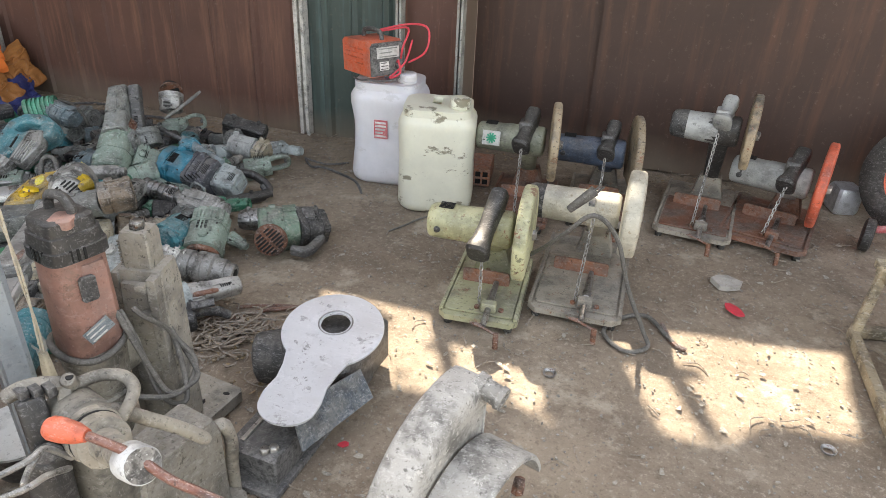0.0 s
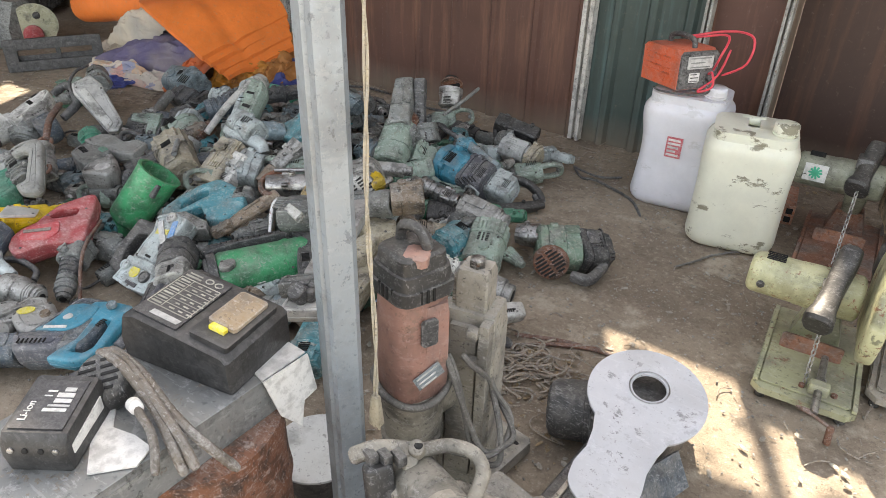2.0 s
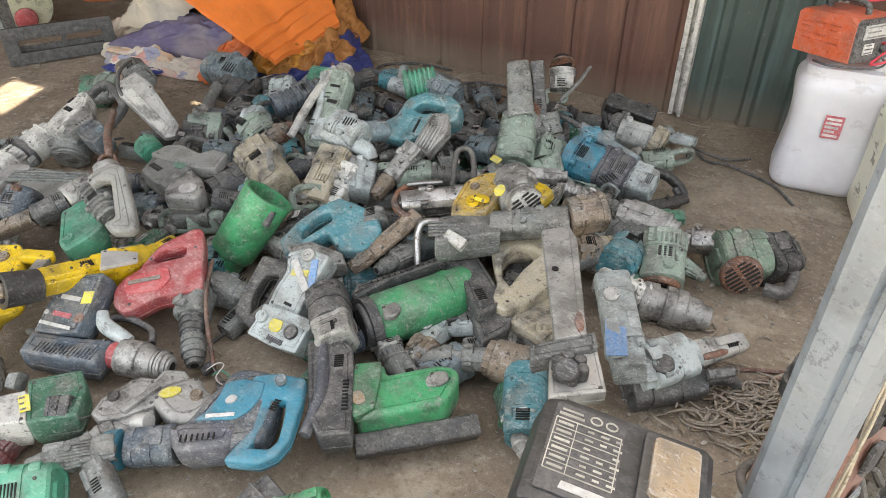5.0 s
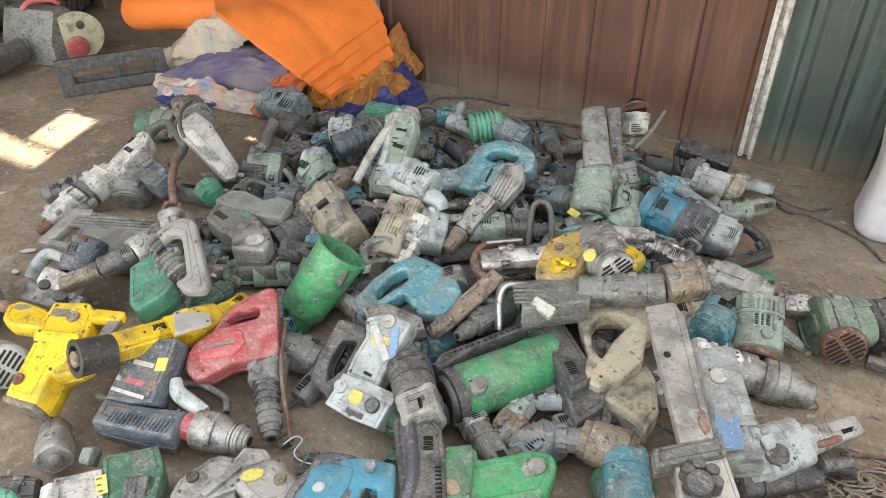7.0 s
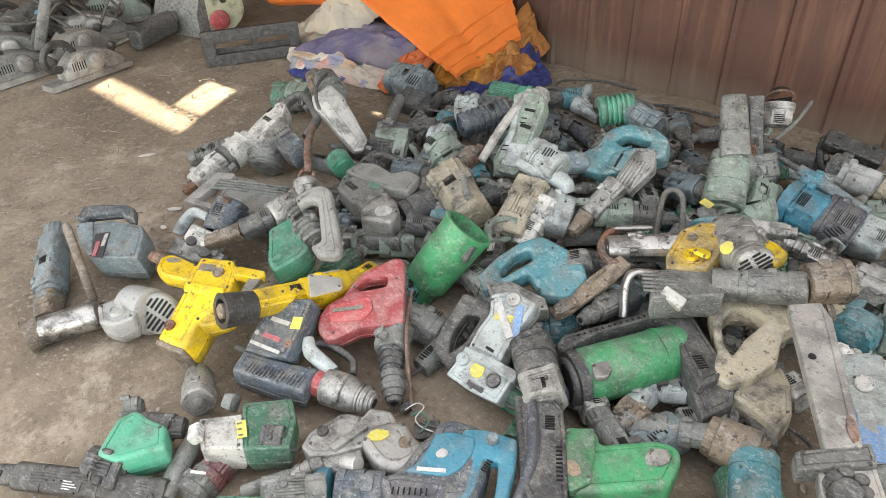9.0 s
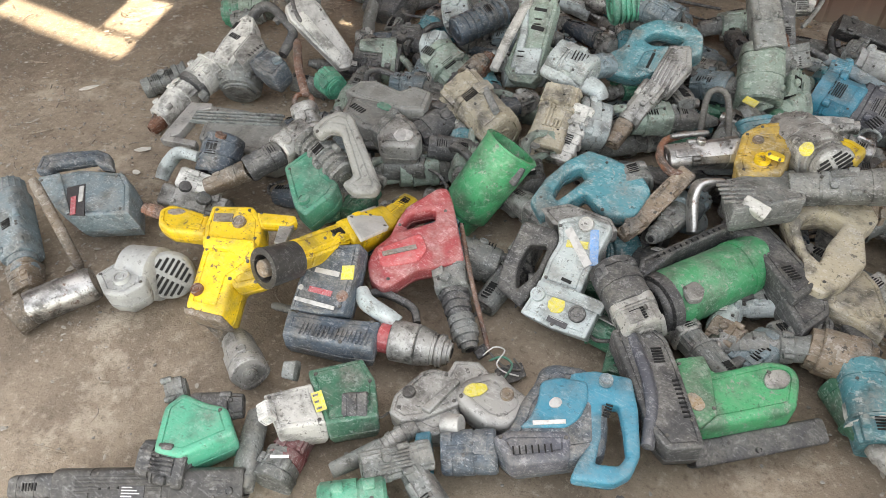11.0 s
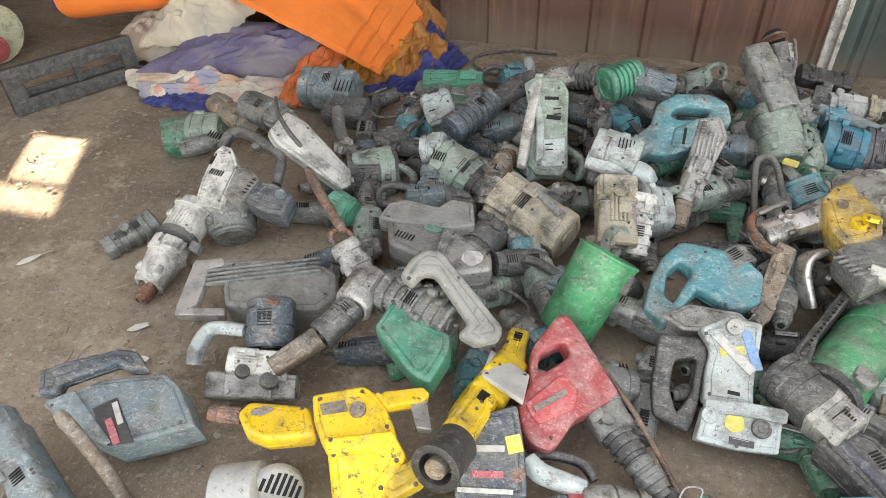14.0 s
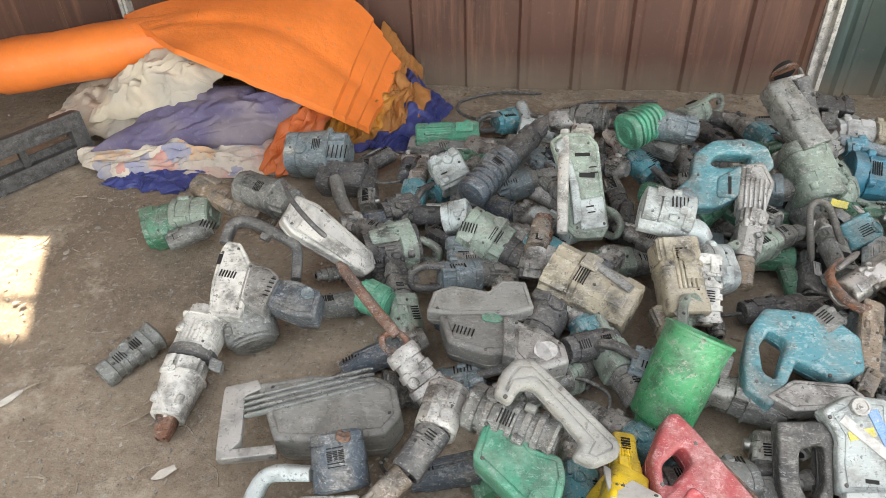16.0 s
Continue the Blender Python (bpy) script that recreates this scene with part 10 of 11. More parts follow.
def planer(at, yaw, pitch, body, label, size=1.0, knob=True):
    t = thing("planer", at, label, "planer", "planers by the fence")
    m = Matrix.Translation(at) @ Matrix.Rotation(radians(yaw), 4, "Z") @ Matrix.Rotation(radians(pitch), 4, "Y") @ Matrix.Diagonal((size, size, size * 1.2, 1))
    s = Shape()
    s.prism([(-0.25, -0.045), (-0.235, -0.055), (0.235, -0.055), (0.25, -0.045), (0.25, 0.045), (0.235, 0.055), (-0.235, 0.055), (-0.25, 0.045)], m @ Matrix.Translation((0, 0, 0.016)), 0.028, 0.03)
    part("sole", s, PLANER_ALU, t, "pale aluminium sole")
    side = m @ Matrix.Rotation(radians(90), 4, "X")
    s = Shape()
    s.prism([(-0.15, 0.028), (0.20, 0.028), (0.205, 0.055), (0.17, 0.085), (0.11, 0.118), (0.02, 0.138), (-0.06, 0.135), (-0.12, 0.10), (-0.15, 0.06)], side, 0.10, 0.07)
    hull = part("housing", s, body, t)
    s = Shape()
    s.loft(m @ Vector((0.03, -0.045, 0.085)), m @ Vector((0.03, -0.085, 0.085)), 0.048 * size, 0.042 * size, 1, 2.2, 22)
    part("belt_cover", s, PLANER_ALU, t)
    s = Shape()
    s.tube([m @ Vector(p) for p in ((-0.13, 0, 0.075), (-0.20, 0, 0.09), (-0.215, 0, 0.14), (-0.17, 0, 0.185), (-0.09, 0, 0.18), (-0.04, 0, 0.13))], 0.017 * size, 10, flat=1.1, power=3)
    part("handle", s, CAP_BLACK, t)
    if knob:
        s = Shape()
        s.loft(m @ Vector((0.17, 0, 0.075)), m @ Vector((0.18, 0, 0.125)), 0.022 * size, 0.025 * size, 1, 2, 18, stations=[(0, 0.7), (0.3, 0.6), (0.45, 0.95), (0.8, 1.0), (1, 0.7)])
        part("knob", s, CAP_BLACK, t)
    for sg in (-1, 1):
        for i in range(6):
            s = Shape()
            s.prism([(-0.0025, -0.018), (0.0025, -0.018), (0.0025, 0.018), (-0.0025, 0.018)], m @ Matrix.Translation((-0.10 + i * 0.014, sg * 0.0505, 0.08)) @ Matrix.Rotation(radians(90), 4, "X"), 0.003)
            part("vent_slit", s, DARK, hull)
    s = Shape()
    s.loft(m @ Vector((0.10, 0.045, 0.07)), m @ Vector((0.10, 0.062, 0.07)), 0.012 * size, 0.010 * size, n=10)
    part("bolt", s, STEEL, t)
    return t


planer((-5.06, 1.73, 0.0), 98, 0, ALU, "grey power planer standing on its aluminium sole")
planer((-5.33, 1.46, 0.0), 96, 0, GREY, "dusty grey planer with a dark bow handle")
planer((-5.44, 1.84, 0.0), 100, 0, PLANER_ALU, "scraped aluminium planer among other planers")
planer((-5.68, 1.55, 0.0), 70, 0, GREY, "dull grey planer behind other planers", 1.05)
planer((-5.66, 2.02, 0.0), 78, 0, ALU, "grey aluminium planer with a tall housing", 1.12, False)
planer((-5.93, 2.32, 0.0), 62, 0, SAGE, "grey-green planer at the back of the row", 1.2)
planer((-5.98, 1.84, 0.0), 82, 0, GREY, "dark grey planer by the corner", 1.1)


def black_frame():
    t = thing("steel_frame", (-4.60, 2.52, 0), "dark grey steel tray frame lying on its side", "frame")
    m = Matrix.Translation((-4.540, 2.463, 0)) @ Matrix.Rotation(radians(60.9), 4, "Z") @ Matrix.Rotation(radians(-8), 4, "X")
    L, Hh = 0.546, 0.19
    for nm, c, sz in (("rail", (0, 0, 0.030), (L, 0.05, 0.06)), ("rail", (0, 0, Hh - 0.032), (L, 0.05, 0.064)), ("stile", (-L / 2 + 0.035, 0.001, Hh / 2), (0.07, 0.046, Hh - 0.012)), ("stile", (L / 2 - 0.03, 0.001, Hh / 2), (0.06, 0.046, Hh - 0.012)),
                      ("divider", (0.02, 0.008, Hh / 2), (0.025, 0.03, Hh - 0.09)), ("back_strip", (0, 0.020, Hh / 2 - 0.02), (L * 0.8, 0.006, 0.03))):
        s = Shape()
        s.box(c, sz, Matrix.Identity(4), 0.06)
        q = Shape()
        q.v = [m @ v for v in s.v]
        q.f = s.f
        part(nm, q, FRAME_DARK, t)


FRAME_DARK = worn("dark_grey_steel", (0.030, 0.031, 0.033), 0.55, 0.1, 0.12, 0.2, None, 10, scuffs=0.2)


def tyre(at, axis, r, width, label, lugs=26, rim=None):
    t = thing("tyre", at, label, "tyre")
    m = aim(at, Vector(axis).orthogonal(), axis)
    prof = [(0.60, -0.36), (0.72, -0.50), (0.90, -0.50), (0.98, -0.42), (1.0, -0.25), (1.0, 0.25), (0.98, 0.42), (0.90, 0.50), (0.72, 0.50), (0.60, 0.36), (0.57, 0.0)]
    rows = []
    for i in range(48):
        a = 2 * math.pi * i / 48
        rows.append([m @ Vector((r * k * math.cos(a), r * k * math.sin(a), width * z)) for k, z in prof])
    s = Shape()
    s.rings(rows, True)
    body = part("carcass", s, RUBBER, t)
    for i in range(lugs):
        a = 2 * math.pi * i / lugs
        for sgn in (-1, 1):
            g = Shape()
            q = m @ Matrix.Rotation(a + 0.06 * sgn, 4, "Z") @ Matrix.Translation((r * 1.0, 0, width * 0.21 * sgn)) @ Matrix.Rotation(radians(18 * sgn), 4, "X")
            g.box((0, 0, 0), (0.024, 2 * math.pi * r / lugs * 0.62, width * 0.36), q, 0.15)
            part("lug", g, RUBBER, body)
    if rim:
        k = Shape()
        rr = []
        for i in range(36):
            a = 2 * math.pi * i / 36
            rr.append([m @ Vector((r * kk * math.cos(a), r * kk * math.sin(a), width * z)) for kk, z in ((0.60, -0.3), (0.62, 0.34), (0.55, 0.30), (0.22, 0.12), (0.10, 0.12), (0.10, -0.2))])
        k.rings(rr, True)
        part("rim", k, rim, t)
    return t


old_machine()
black_frame()
tyre((-6.45, 3.00, 0.165), (0, 0, 1), 0.50, 0.30, "worn black truck tyre lying by the fence", 30)
tyre((-6.47, 3.02, 0.475), (0.02, 0, 1), 0.50, 0.30, "worn black truck tyre stacked on another", 30)
tangle = Shape()
rw = random.Random(8)
for i in range(12):
    c = Vector((-5.95 + rw.uniform(-0.25, 0.25), 1.95 + rw.uniform(-0.3, 0.3), 0.03))
    pts = [c + Vector((0.18 * math.cos(k * 1.1 + i) * rw.uniform(0.6, 1.2), 0.18 * math.sin(k * 1.1 + i) * rw.uniform(0.6, 1.2), rw.uniform(0.0, 0.22))) for k in range(8)]
    tangle.tube(pts, 0.009, 7)
solid("cable_tangle", tangle, CORD, (-5.95, 1.95, 0), "tangle of dark cables on the ground", "cable", kind="stuff")


# ---- right-hand side ----
def barrow_wheel():
    t = tyre((1.47, 3.36, 0.245), (-0.55, -0.82, 0.12), 0.245, 0.12, "black wheel with an orange rim leaning at the wall", 0, ORANGE)
    s = Shape()
    s.tube([(1.52, 3.22, 0.10), (1.36, 3.16, 0.10), (1.28, 3.14, 0.09)], 0.016, 9)
    part("axle_fork", s, RED, t)
    c = Shape()
    c.loft((1.235, 3.13, 0.07), (1.275, 3.12, 0.07), 0.068, 0.068, 1, 2, 26, (0, 0, 1), [(0, 0.8), (0.15, 1), (0.85, 1), (1, 0.8)])
    part("caster", c, RUBBER, t)


def wood_frame():
    t = thing("wooden_crate", (1.25, 2.25, 0), "weathered pale wooden frame crate with a woven basket inside", "crate")

    def stick(name, a, b, w, d=None):
        s = Shape()
        s.loft(a, b, w / 2, w / 2, (d or w) / w, 8, 16, (0, 0, 1) if abs(Vector(b).z - Vector(a).z) < 0.1 else (0, 1, 0), [(0, 0.97), (0.02, 1), (0.98, 1), (1, 0.97)], 0.01)
        part(name, s, PLANK, t)

    stick("rail", (1.09, 2.42, 0.022), (1.11, 1.78, 0.022), 0.03, 0.04)
    stick("leg", (1.09, 2.40, 0.0), (1.13, 2.47, 0.26), 0.028)
    stick("leg", (1.11, 1.80, 0.0), (1.15, 1.82, 0.26), 0.028)
    stick("rail", (1.12, 2.50, 0.25), (1.15, 1.80, 0.25), 0.035, 0.03)
    stick("rail", (1.10, 2.43, 0.25), (1.55, 2.52, 0.25), 0.035, 0.03)
    stick("rail", (1.09, 2.43, 0.022), (1.55, 2.52, 0.022), 0.03, 0.04)
    stick("leg", (1.54, 2.50, 0.0), (1.55, 2.52, 0.26), 0.028)
    b = Shape()
    rr = []
    for i in range(22):
        z = 0.01 + 0.012 * i
        k = 1.0 + 0.25 * i / 21 + (0.015 if i % 2 else 0)
        rr.append([Vector((1.33 + 0.13 * k * math.cos(a), 2.22 + 0.13 * k * math.sin(a), z)) for a in [j * math.pi / 14 for j in range(28)]])
    b.rings(rr)
    solid("wicker_basket", b, WICKER, (1.33, 2.22, 0), "brown woven basket inside a wooden frame", "basket")


PLANK = worn("weathered_pale_wood", (0.55, 0.46, 0.31), 0.7, 0, 0.35, 0.4, (0.3, 0.22, 0.14), 14)
BRICK = worn("orange_brick", (0.46, 0.17, 0.08), 0.85, 0, 0.35, 0.3, None, 24)
FOIL = worn("crumpled_silver_wrap", (0.55, 0.58, 0.62), 0.3, 0.4, 0.15, 0.3, None, 30)
barrow_wheel()
wood_frame()
brick = thing("hollow_brick", (-0.40, 3.22, 0), "orange hollow clay brick standing by a can", "brick")
s = Shape()
s.box((-0.40, 3.22, 0.045), (0.11, 0.20, 0.09), Matrix.Rotation(radians(8), 4, "Z"), 0.05)
part("block", s, BRICK, brick)
for i in range(3):
    for j in range(2):
        k = Shape()
        k.box((0, 0, 0), (0.024, 0.024, 0.003), Matrix.Translation((-0.40, 3.22, 0)) @ Matrix.Rotation(radians(8), 4, "Z") @ Matrix.Translation((-0.034 + i * 0.034, -0.1005, 0.026 + j * 0.036)) @ Matrix.Rotation(radians(90), 4, "X"), 0.1)
        part("cell", k, DARK, brick)
s = Shape()
s.box((1.235, 3.52, 0.06), (0.11, 0.12, 0.12), Matrix.Rotation(radians(14), 4, "Z"), 0.2)
solid("silver_packet", s, FOIL, (1.235, 3.52, 0), "crumpled silver packet standing by the wall", "packet")


# ---- cables, paper and litter on the ground ----
def lying(name, pts, r, mat, label, category):
    s = Shape()
    s.tube(pts, r, 7)
    return solid(name, s, mat, pts[0], label, category)


lying("thin_cable", [(-1.28, 3.11, 0.006), (-1.20, 3.02, 0.006), (-1.12, 3.00, 0.02), (-1.0, 2.98, 0.006), (-0.92, 2.93, 0.006), (-0.845, 2.825, 0.006)], 0.006, BLACK, "thin black cable lying on the ground", "cable")
lying("thin_cable", [(-1.28, 3.11, 0.006), (-1.22, 3.06, 0.02), (-1.13, 3.06, 0.012), (-1.05, 3.13, 0.006)], 0.005, BLACK, "short black cable branch on the ground", "cable")
lying("black_cable", [(-2.60, 3.38, 0.006), (-2.80, 3.38, 0.006), (-2.96, 3.27, 0.006), (-2.93, 3.14, 0.006), (-2.75, 3.08, 0.006), (-2.55, 3.15, 0.006), (-2.40, 3.30, 0.006), (-2.1, 3.30, 0.02)], 0.007, BLACK, "black cable looped on the ground by the fence", "cable")
lying("thin_cable", [(-0.60, 2.53, 0.005), (-0.55, 2.62, 0.005), (-0.51, 2.70, 0.005), (-0.42, 2.80, 0.005), (-0.30, 2.84, 0.005)], 0.004, CORD, "thin dark cord on the ground beside the can", "cable")
lying("rusty_bar", [(-0.84, 1.78, 0.008), (-0.75, 1.86, 0.012), (-0.62, 1.93, 0.008)], 0.007, RUST, "thin rusty steel bar on the ground", "bar")
lying("rusty_bar", [(-0.86, 1.84, 0.008), (-0.72, 1.90, 0.010), (-0.55, 1.93, 0.008)], 0.006, RUST, "thin rusty steel bar on the ground", "bar")
lying("bent_rod", [(0.49, 2.26, 0.008), (0.53, 2.16, 0.008), (0.57, 2.14, 0.008)], 0.008, RUST, "short bent rod on the ground", "rod")


def flake(name, x, y, lx, ly, turn, mat, label, category, z=0.006, thick=0.003):
    s = Shape()
    rk = random.Random(int(1000 * abs(x) + 77 * abs(y)))
    out = [(lx / 2 * math.cos(a) * rk.uniform(0.75, 1.15), ly / 2 * math.sin(a) * rk.uniform(0.75, 1.15)) for a in [i * math.pi / 5 for i in range(10)]]
    s.prism(out, Matrix.Translation((x, y, z)) @ Matrix.Rotation(radians(turn), 4, "Z") @ Matrix.Rotation(radians(rk.uniform(-5, 5)), 4, "X"), thick)
    return solid(name, s, mat, (x, y, 0), label, category)


STONE = worn("pale_stone", (0.40, 0.38, 0.34), 0.85, 0, 0.5, 0.3, None, 25)
PAPER = plain("dirty_paper", (0.70, 0.68, 0.63), 0.8)
REDP = plain("red_plastic_scrap", (0.72, 0.06, 0.09), 0.5)
flake("flat_stone", 0.708, 2.608, 0.115, 0.085, 20, STONE, "flat grey stone on the ground", "stone", 0.012, 0.02)
flake("red_scrap", 0.724, 2.431, 0.09, 0.05, -50, REDP, "torn red plastic scrap on the ground", "scrap", 0.012, 0.006)
flake("paper_scrap", -2.773, 3.169, 0.09, 0.045, 10, PAPER, "white paper scrap on the ground", "paper", 0.012)
flake("paper_scrap", -3.413, 1.279, 0.06, 0.025, 40, PAPER, "white paper scrap on the ground", "paper")
flake("paper_scrap", -3.92, 1.44, 0.07, 0.02, 60, PAPER, "white paper scrap on the ground", "paper")
flake("paper_scrap", -3.33, 1.18, 0.03, 0.02, 0, PAPER, "white paper scrap on the ground", "paper")
flake("red_scrap", -0.265, 1.40, 0.03, 0.02, 30, REDP, "small red plastic scrap on the ground", "scrap", 0.01)
for wx, wy in ((0.181, 1.875), (0.935, 1.823)):
    s = Shape()
    s.tube([(wx + 0.017 * math.cos(a), wy + 0.017 * math.sin(a), 0.005) for a in [i * math.pi / 5 for i in range(10)]], 0.006, 7, True, 0.5, 2)
    solid("washer", s, STEEL, (wx, wy, 0), "steel washer lying on the ground", "washer")


def scatter(name, count, seed, make, mat, label, category, region):
    rs = random.Random(seed)
    s = Shape()
    for _ in range(count):
        x, y = region(rs)
        make(s, rs, x, y)
    solid(name, s, mat, (0, 0, 0), label, category, kind="stuff")


def yard(rs):
    """The whole yard, with more litter in the open parts by the saws and beside the heap."""
    k = rs.random()
    if k < 0.40:
        return rs.uniform(-1.3, 1.5), rs.uniform(0.9, 3.3)
    if k < 0.65:
        return rs.uniform(-4.8, -2.9), rs.uniform(0.6, 2.6)
    return rs.uniform(-5.6, 1.6), rs.uniform(0.3, 3.42)


def edge(rs):
    x = rs.uniform(-5.2, 1.2)
    return x, (WY if x < -0.6 else RY) - abs(rs.gauss(0, 0.16)) - 0.02


def pebble(s, rs, x, y):
    r = rs.choice((0.0014, 0.0018, 0.0022, 0.0028, 0.0036, 0.0045))
    c = Vector((x, y, r * 0.35))
    tt = Vector((rs.uniform(-1, 1), rs.uniform(-1, 1), 0.2)).normalized() * r
    s.loft(c - tt, c + tt, r * rs.uniform(0.6, 1.0), r * rs.uniform(0.5, 0.9), 0.7, 2.5, 6, (0, 0, 1), [(0, 0.5), (0.3, 1), (0.75, 0.95), (1, 0.45)], 0.2)


def twig(s, rs, x, y):
    a = rs.uniform(0, 6.28)
    q = rs.uniform(0.02, 0.08)
    p = Vector((x, y, 0.004))
    d = Vector((math.cos(a), math.sin(a), 0))
    o = Vector((-d.y, d.x, 0)) * rs.uniform(-0.3, 0.3) * q
    s.tube([p, p + d * q * 0.5 + o + Vector((0, 0, 0.004)), p + d * q], rs.uniform(0.0012, 0.0028), 5, smooth=3)


def leaf(s, rs, x, y):
    q = rs.choice((0.004, 0.005, 0.007, 0.009, 0.014))
    k = [rs.uniform(0.5, 1.3) for _ in range(6)]
    m = Matrix.Translation((x, y, 0.005)) @ Matrix.Rotation(rs.uniform(0, 6.28), 4, "Z") @ Matrix.Rotation(rs.uniform(-0.5, 0.5), 4, "X")
    s.prism([(-q * k[0], 0), (-q * 0.4, q * 0.5 * k[1]), (q * 0.5, q * 0.45 * k[2]), (q * k[3], 0), (q * 0.4, -q * 0.5 * k[4]), (-q * 0.5, -q * 0.45 * k[5])], m, 0.0012)


def shaving(s, rs, x, y):
    a = rs.uniform(0, 6.28)
    r = rs.uniform(0.012, 0.05)
    z = rs.uniform(0.004, 0.03)
    s.tube([(x + r * math.cos(a + k * 0.8) * (1 + 0.1 * k), y + r * math.sin(a + k * 0.8), z + 0.006 * math.sin(k * 1.7 + a)) for k in range(rs.randint(3, 6))], rs.uniform(0.002, 0.004), 5, smooth=3)


LEAF = worn("dry_leaf", (0.36, 0.25, 0.13), 0.8, 0, 0.3, 0.5, None, 30)
TWIG = worn("dry_twig", (0.27, 0.20, 0.13), 0.85, 0, 0.4, 0.4, None, 30)
CHIP = worn("pale_chips", (0.55, 0.50, 0.42), 0.85, 0, 0.4, 0.3, None, 30)
scatter("gravel", 8800, 3, pebble, STONE, "loose grit and small stones on the earth", "gravel", yard)
scatter("pale_chips", 2000, 4, leaf, CHIP, "pale flakes and chips on the earth", "litter", yard)
scatter("twigs", 480, 5, twig, TWIG, "dry twigs and bits of wire on the earth", "twigs", yard)
scatter("dry_leaves", 520, 6, leaf, LEAF, "dry leaves blown against the fence", "leaves", edge)
scatter("fence_twigs", 200, 9, twig, TWIG, "dry twigs gathered along the fence", "twigs", edge)
scatter("metal_shavings", 150, 7, shaving, TWIG, "curled brown shavings heaped on the ground", "shavings", lambda rs: (rs.gauss(-0.80, 0.11), rs.gauss(1.70, 0.08)))
scatter("shaving_flakes", 160, 17, leaf, LEAF, "brown flakes among shavings on the ground", "litter", lambda rs: (rs.gauss(-0.74, 0.15), rs.gauss(1.68, 0.12)))


# ---- lower layer of the heap ----
def spare_hammer(at, body, nose, grip, label):
    k = tool("rotary_hammer", at, label)
    o = Vector(at)
    bar(k, "motor_housing", o + Vector((-0.09, 0, 0.0)), o + Vector((0.03, 0, 0.005)), 0.043, 0.046, body, power=3.2, up=(0, 0, 1))
    bar(k, "gear_housing", o + Vector((0.02, 0, 0.005)), o + Vector((0.11, 0, 0.0)), 0.036, 0.03, nose, up=(0, 0, 1))
    chuck(k, o + Vector((0.10, 0, 0)), o + Vector((0.18, 0, -0.005)), 0.024, nose)
    pipe(k, "loop_handle", [o + Vector(p) for p in ((-0.08, 0, 0.035), (-0.13, 0, 0.045), (-0.175, 0.0, 0.03), (-0.175, 0, -0.02), (-0.13, 0, -0.03), (-0.08, 0, -0.025))], 0.013, grip)
    slits(k, o + Vector((-0.07, -0.02, 0.047)), o + Vector((-0.02, -0.02, 0.048)), 6, 0.02, (0, 0, 1))
    return k


def spare_grinder(at, body, head, label):
    k = tool("angle_grinder", at, label)
    o = Vector(at)
    bar(k, "motor_housing", o + Vector((-0.12, 0, 0)), o + Vector((0.05, 0, 0)), 0.030, 0.036, body, up=(0, 0, 1))
    bar(k, "gear_head", o + Vector((0.045, 0, 0)), o + Vector((0.115, 0, 0.0)), 0.036, 0.030, head, power=3, up=(0, 0, 1))
    bar(k, "spindle", o + Vector((0.09, 0, 0.0)), o + Vector((0.09, 0.045, 0.0)), 0.018, 0.014, STEEL, screws=0)
    pipe(k, "cord", [o + Vector(p) for p in ((-0.12, 0, 0), (-0.16, 0.02, -0.01), (-0.19, 0.07, -0.02), (-0.16, 0.11, -0.025))], 0.005, BLACK)
    slits(k, o + Vector((-0.11, 0, 0.031)), o + Vector((-0.06, 0, 0.0325)), 6, 0.018, (0, 0, 1))
    return k


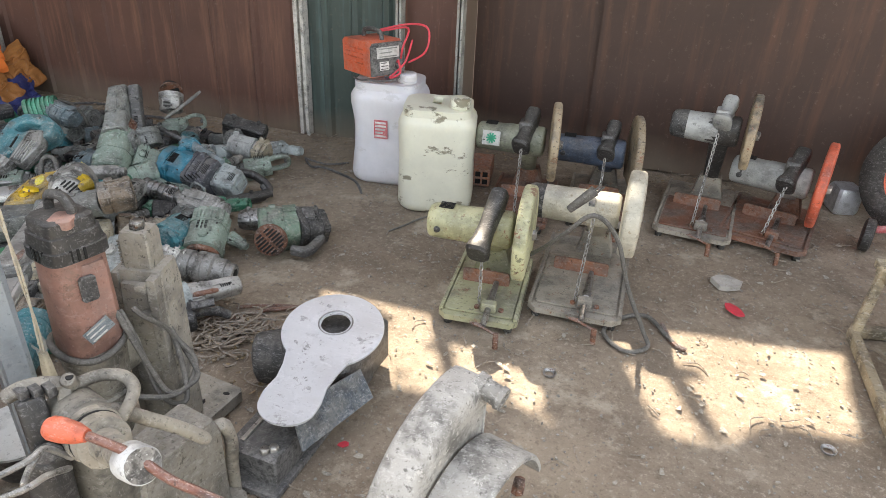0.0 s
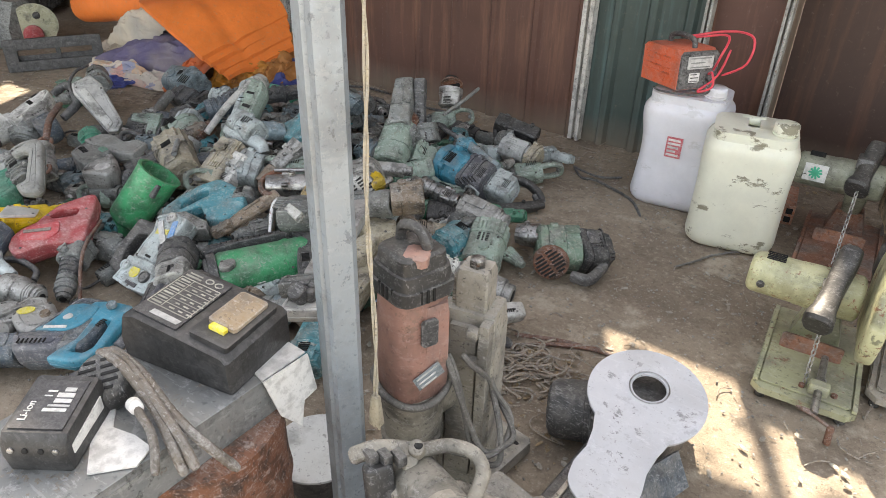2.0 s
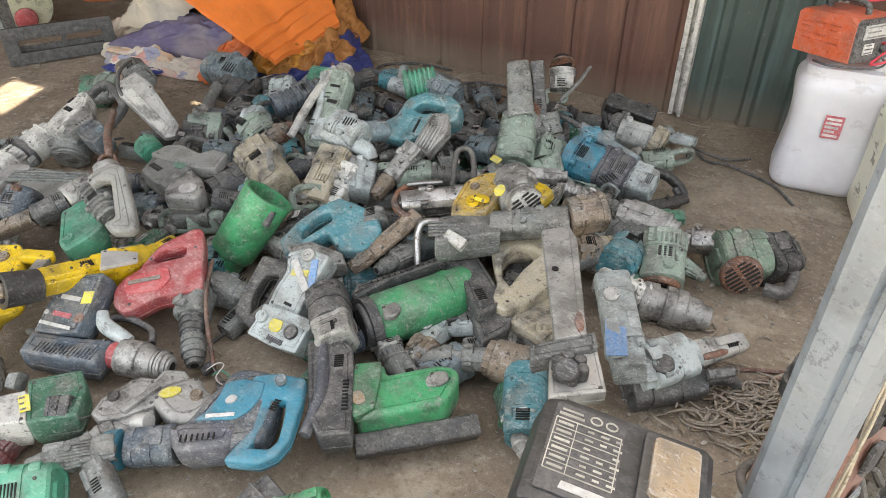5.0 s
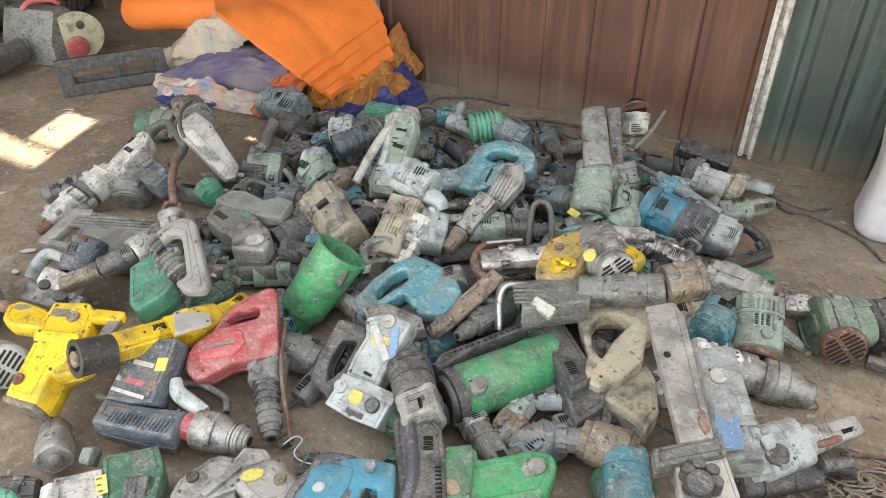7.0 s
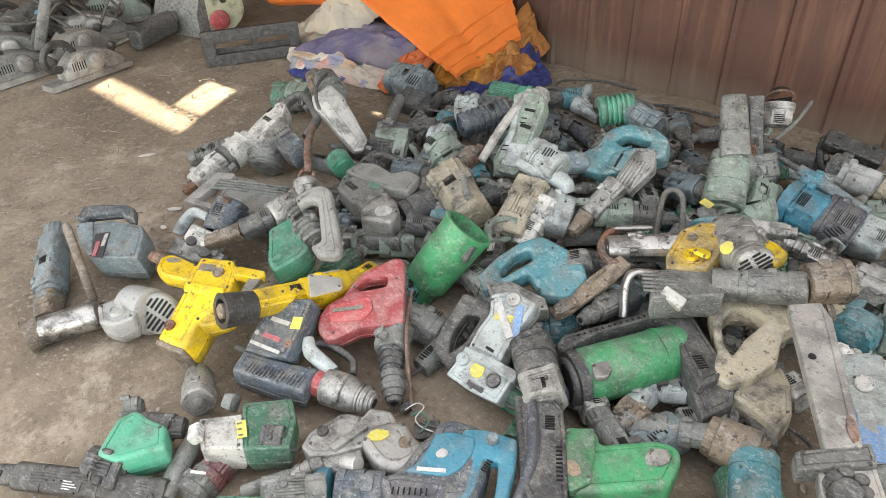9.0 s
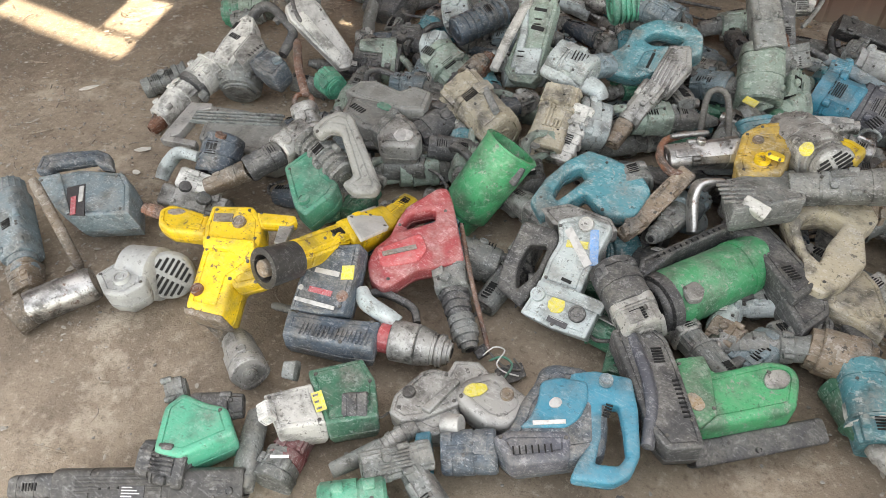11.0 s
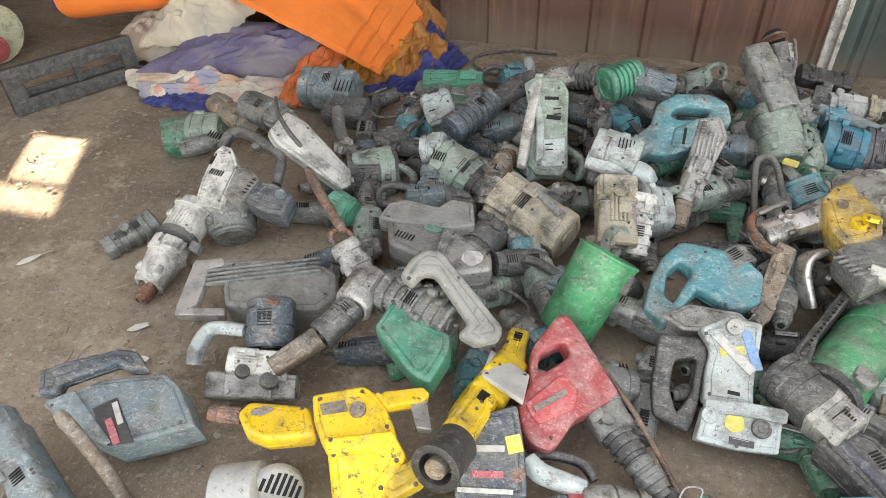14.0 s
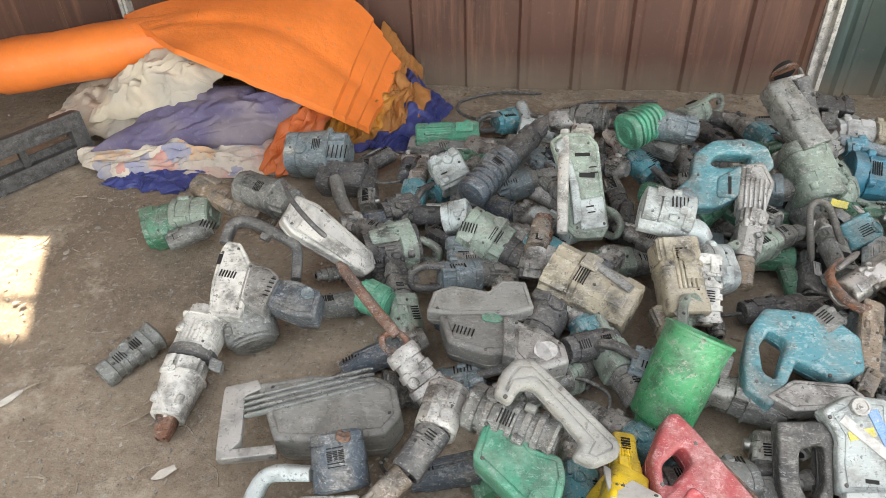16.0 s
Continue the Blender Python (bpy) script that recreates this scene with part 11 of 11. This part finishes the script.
def spare_drill(at, body, nose, label):
    k = tool("power_drill", at, label)
    o = Vector(at)
    bar(k, "motor_housing", o + Vector((-0.08, 0, 0)), o + Vector((0.06, 0, 0)), 0.036, 0.034, body, power=2.6, up=(0, 0, 1))
    chuck(k, o + Vector((0.055, 0, 0)), o + Vector((0.14, 0, 0)), 0.022, nose)
    bar(k, "grip", o + Vector((-0.05, 0.02, 0)), o + Vector((-0.085, 0.13, -0.01)), 0.021, 0.024, body, power=3, up=(0, 0, 1))
    tag(k, "name_plate", o + Vector((-0.01, 0, 0.038)), (1, 0, 0), 0.05, 0.02, TAG_WHITE, (0, 0, 1), GREY, 2)
    return k


protos = [
    spare_hammer((-2.55, 2.55, 0.06), SLATE, GREY, CHAR, "dusty slate rotary hammer low in the heap"),
    spare_hammer((-1.75, 2.30, 0.10), GREY, ALU, BLACK, "dusty grey rotary hammer low in the heap"),
    spare_hammer((-2.35, 2.05, 0.08), SAGE, GREY, SAGE, "sage green rotary hammer low in the heap"),
    spare_hammer((-1.60, 2.75, 0.07), TEAL, ALU, CHAR, "dull teal rotary hammer low in the heap"),
    spare_grinder((-2.10, 2.65, 0.10), GREY, ALU, "dusty grey angle grinder low in the heap"),
    spare_grinder((-1.95, 2.95, 0.05), CHAR, GREY, "charcoal angle grinder low in the heap"),
    spare_grinder((-2.75, 1.75, 0.05), NAVY, ALU, "navy angle grinder low in the heap"),
    spare_drill((-2.95, 2.30, 0.05), CHAR, GREY, "charcoal power drill low in the heap"),
    spare_drill((-1.55, 2.05, 0.06), PALE, STEEL, "pale grey power drill low in the heap"),
    spare_drill((-2.20, 2.35, 0.12), GREEN_D, ALU, "dark green power drill low in the heap"),
]
rp = random.Random(21)
placed = [Vector(p.location) for p in protos]
tries = 0
while len(placed) < 135 and tries < 6000:
    tries += 1
    y = rp.uniform(1.30, 3.08)
    x = rp.uniform(-3.05 - 0.22 * (y - 1.45), -1.20 - 0.20 * max(0, y - 2.0))
    if y > 2.7 and x < -2.75:
        continue
    hump = math.exp(-(((x + 2.0) / 0.75) ** 2 + ((y - 2.2) / 0.65) ** 2))
    layer = rp.random() < 0.35
    z = 0.045 + (0.12 * hump if layer else 0.02 * hump)
    q = Vector((x, y, z))
    if all((q - w).length > 0.108 for w in placed):
        placed.append(q)
        src = protos[rp.randrange(len(protos))]
        copy_thing(src, pose(x, y, z, rp.uniform(-25, 25), rp.uniform(-14, 14), rp.uniform(0, 360)))
for p in protos:
    p.rotation_euler = (radians(rp.uniform(-20, 20)), radians(rp.uniform(-8, 8)), radians(rp.uniform(0, 360)))
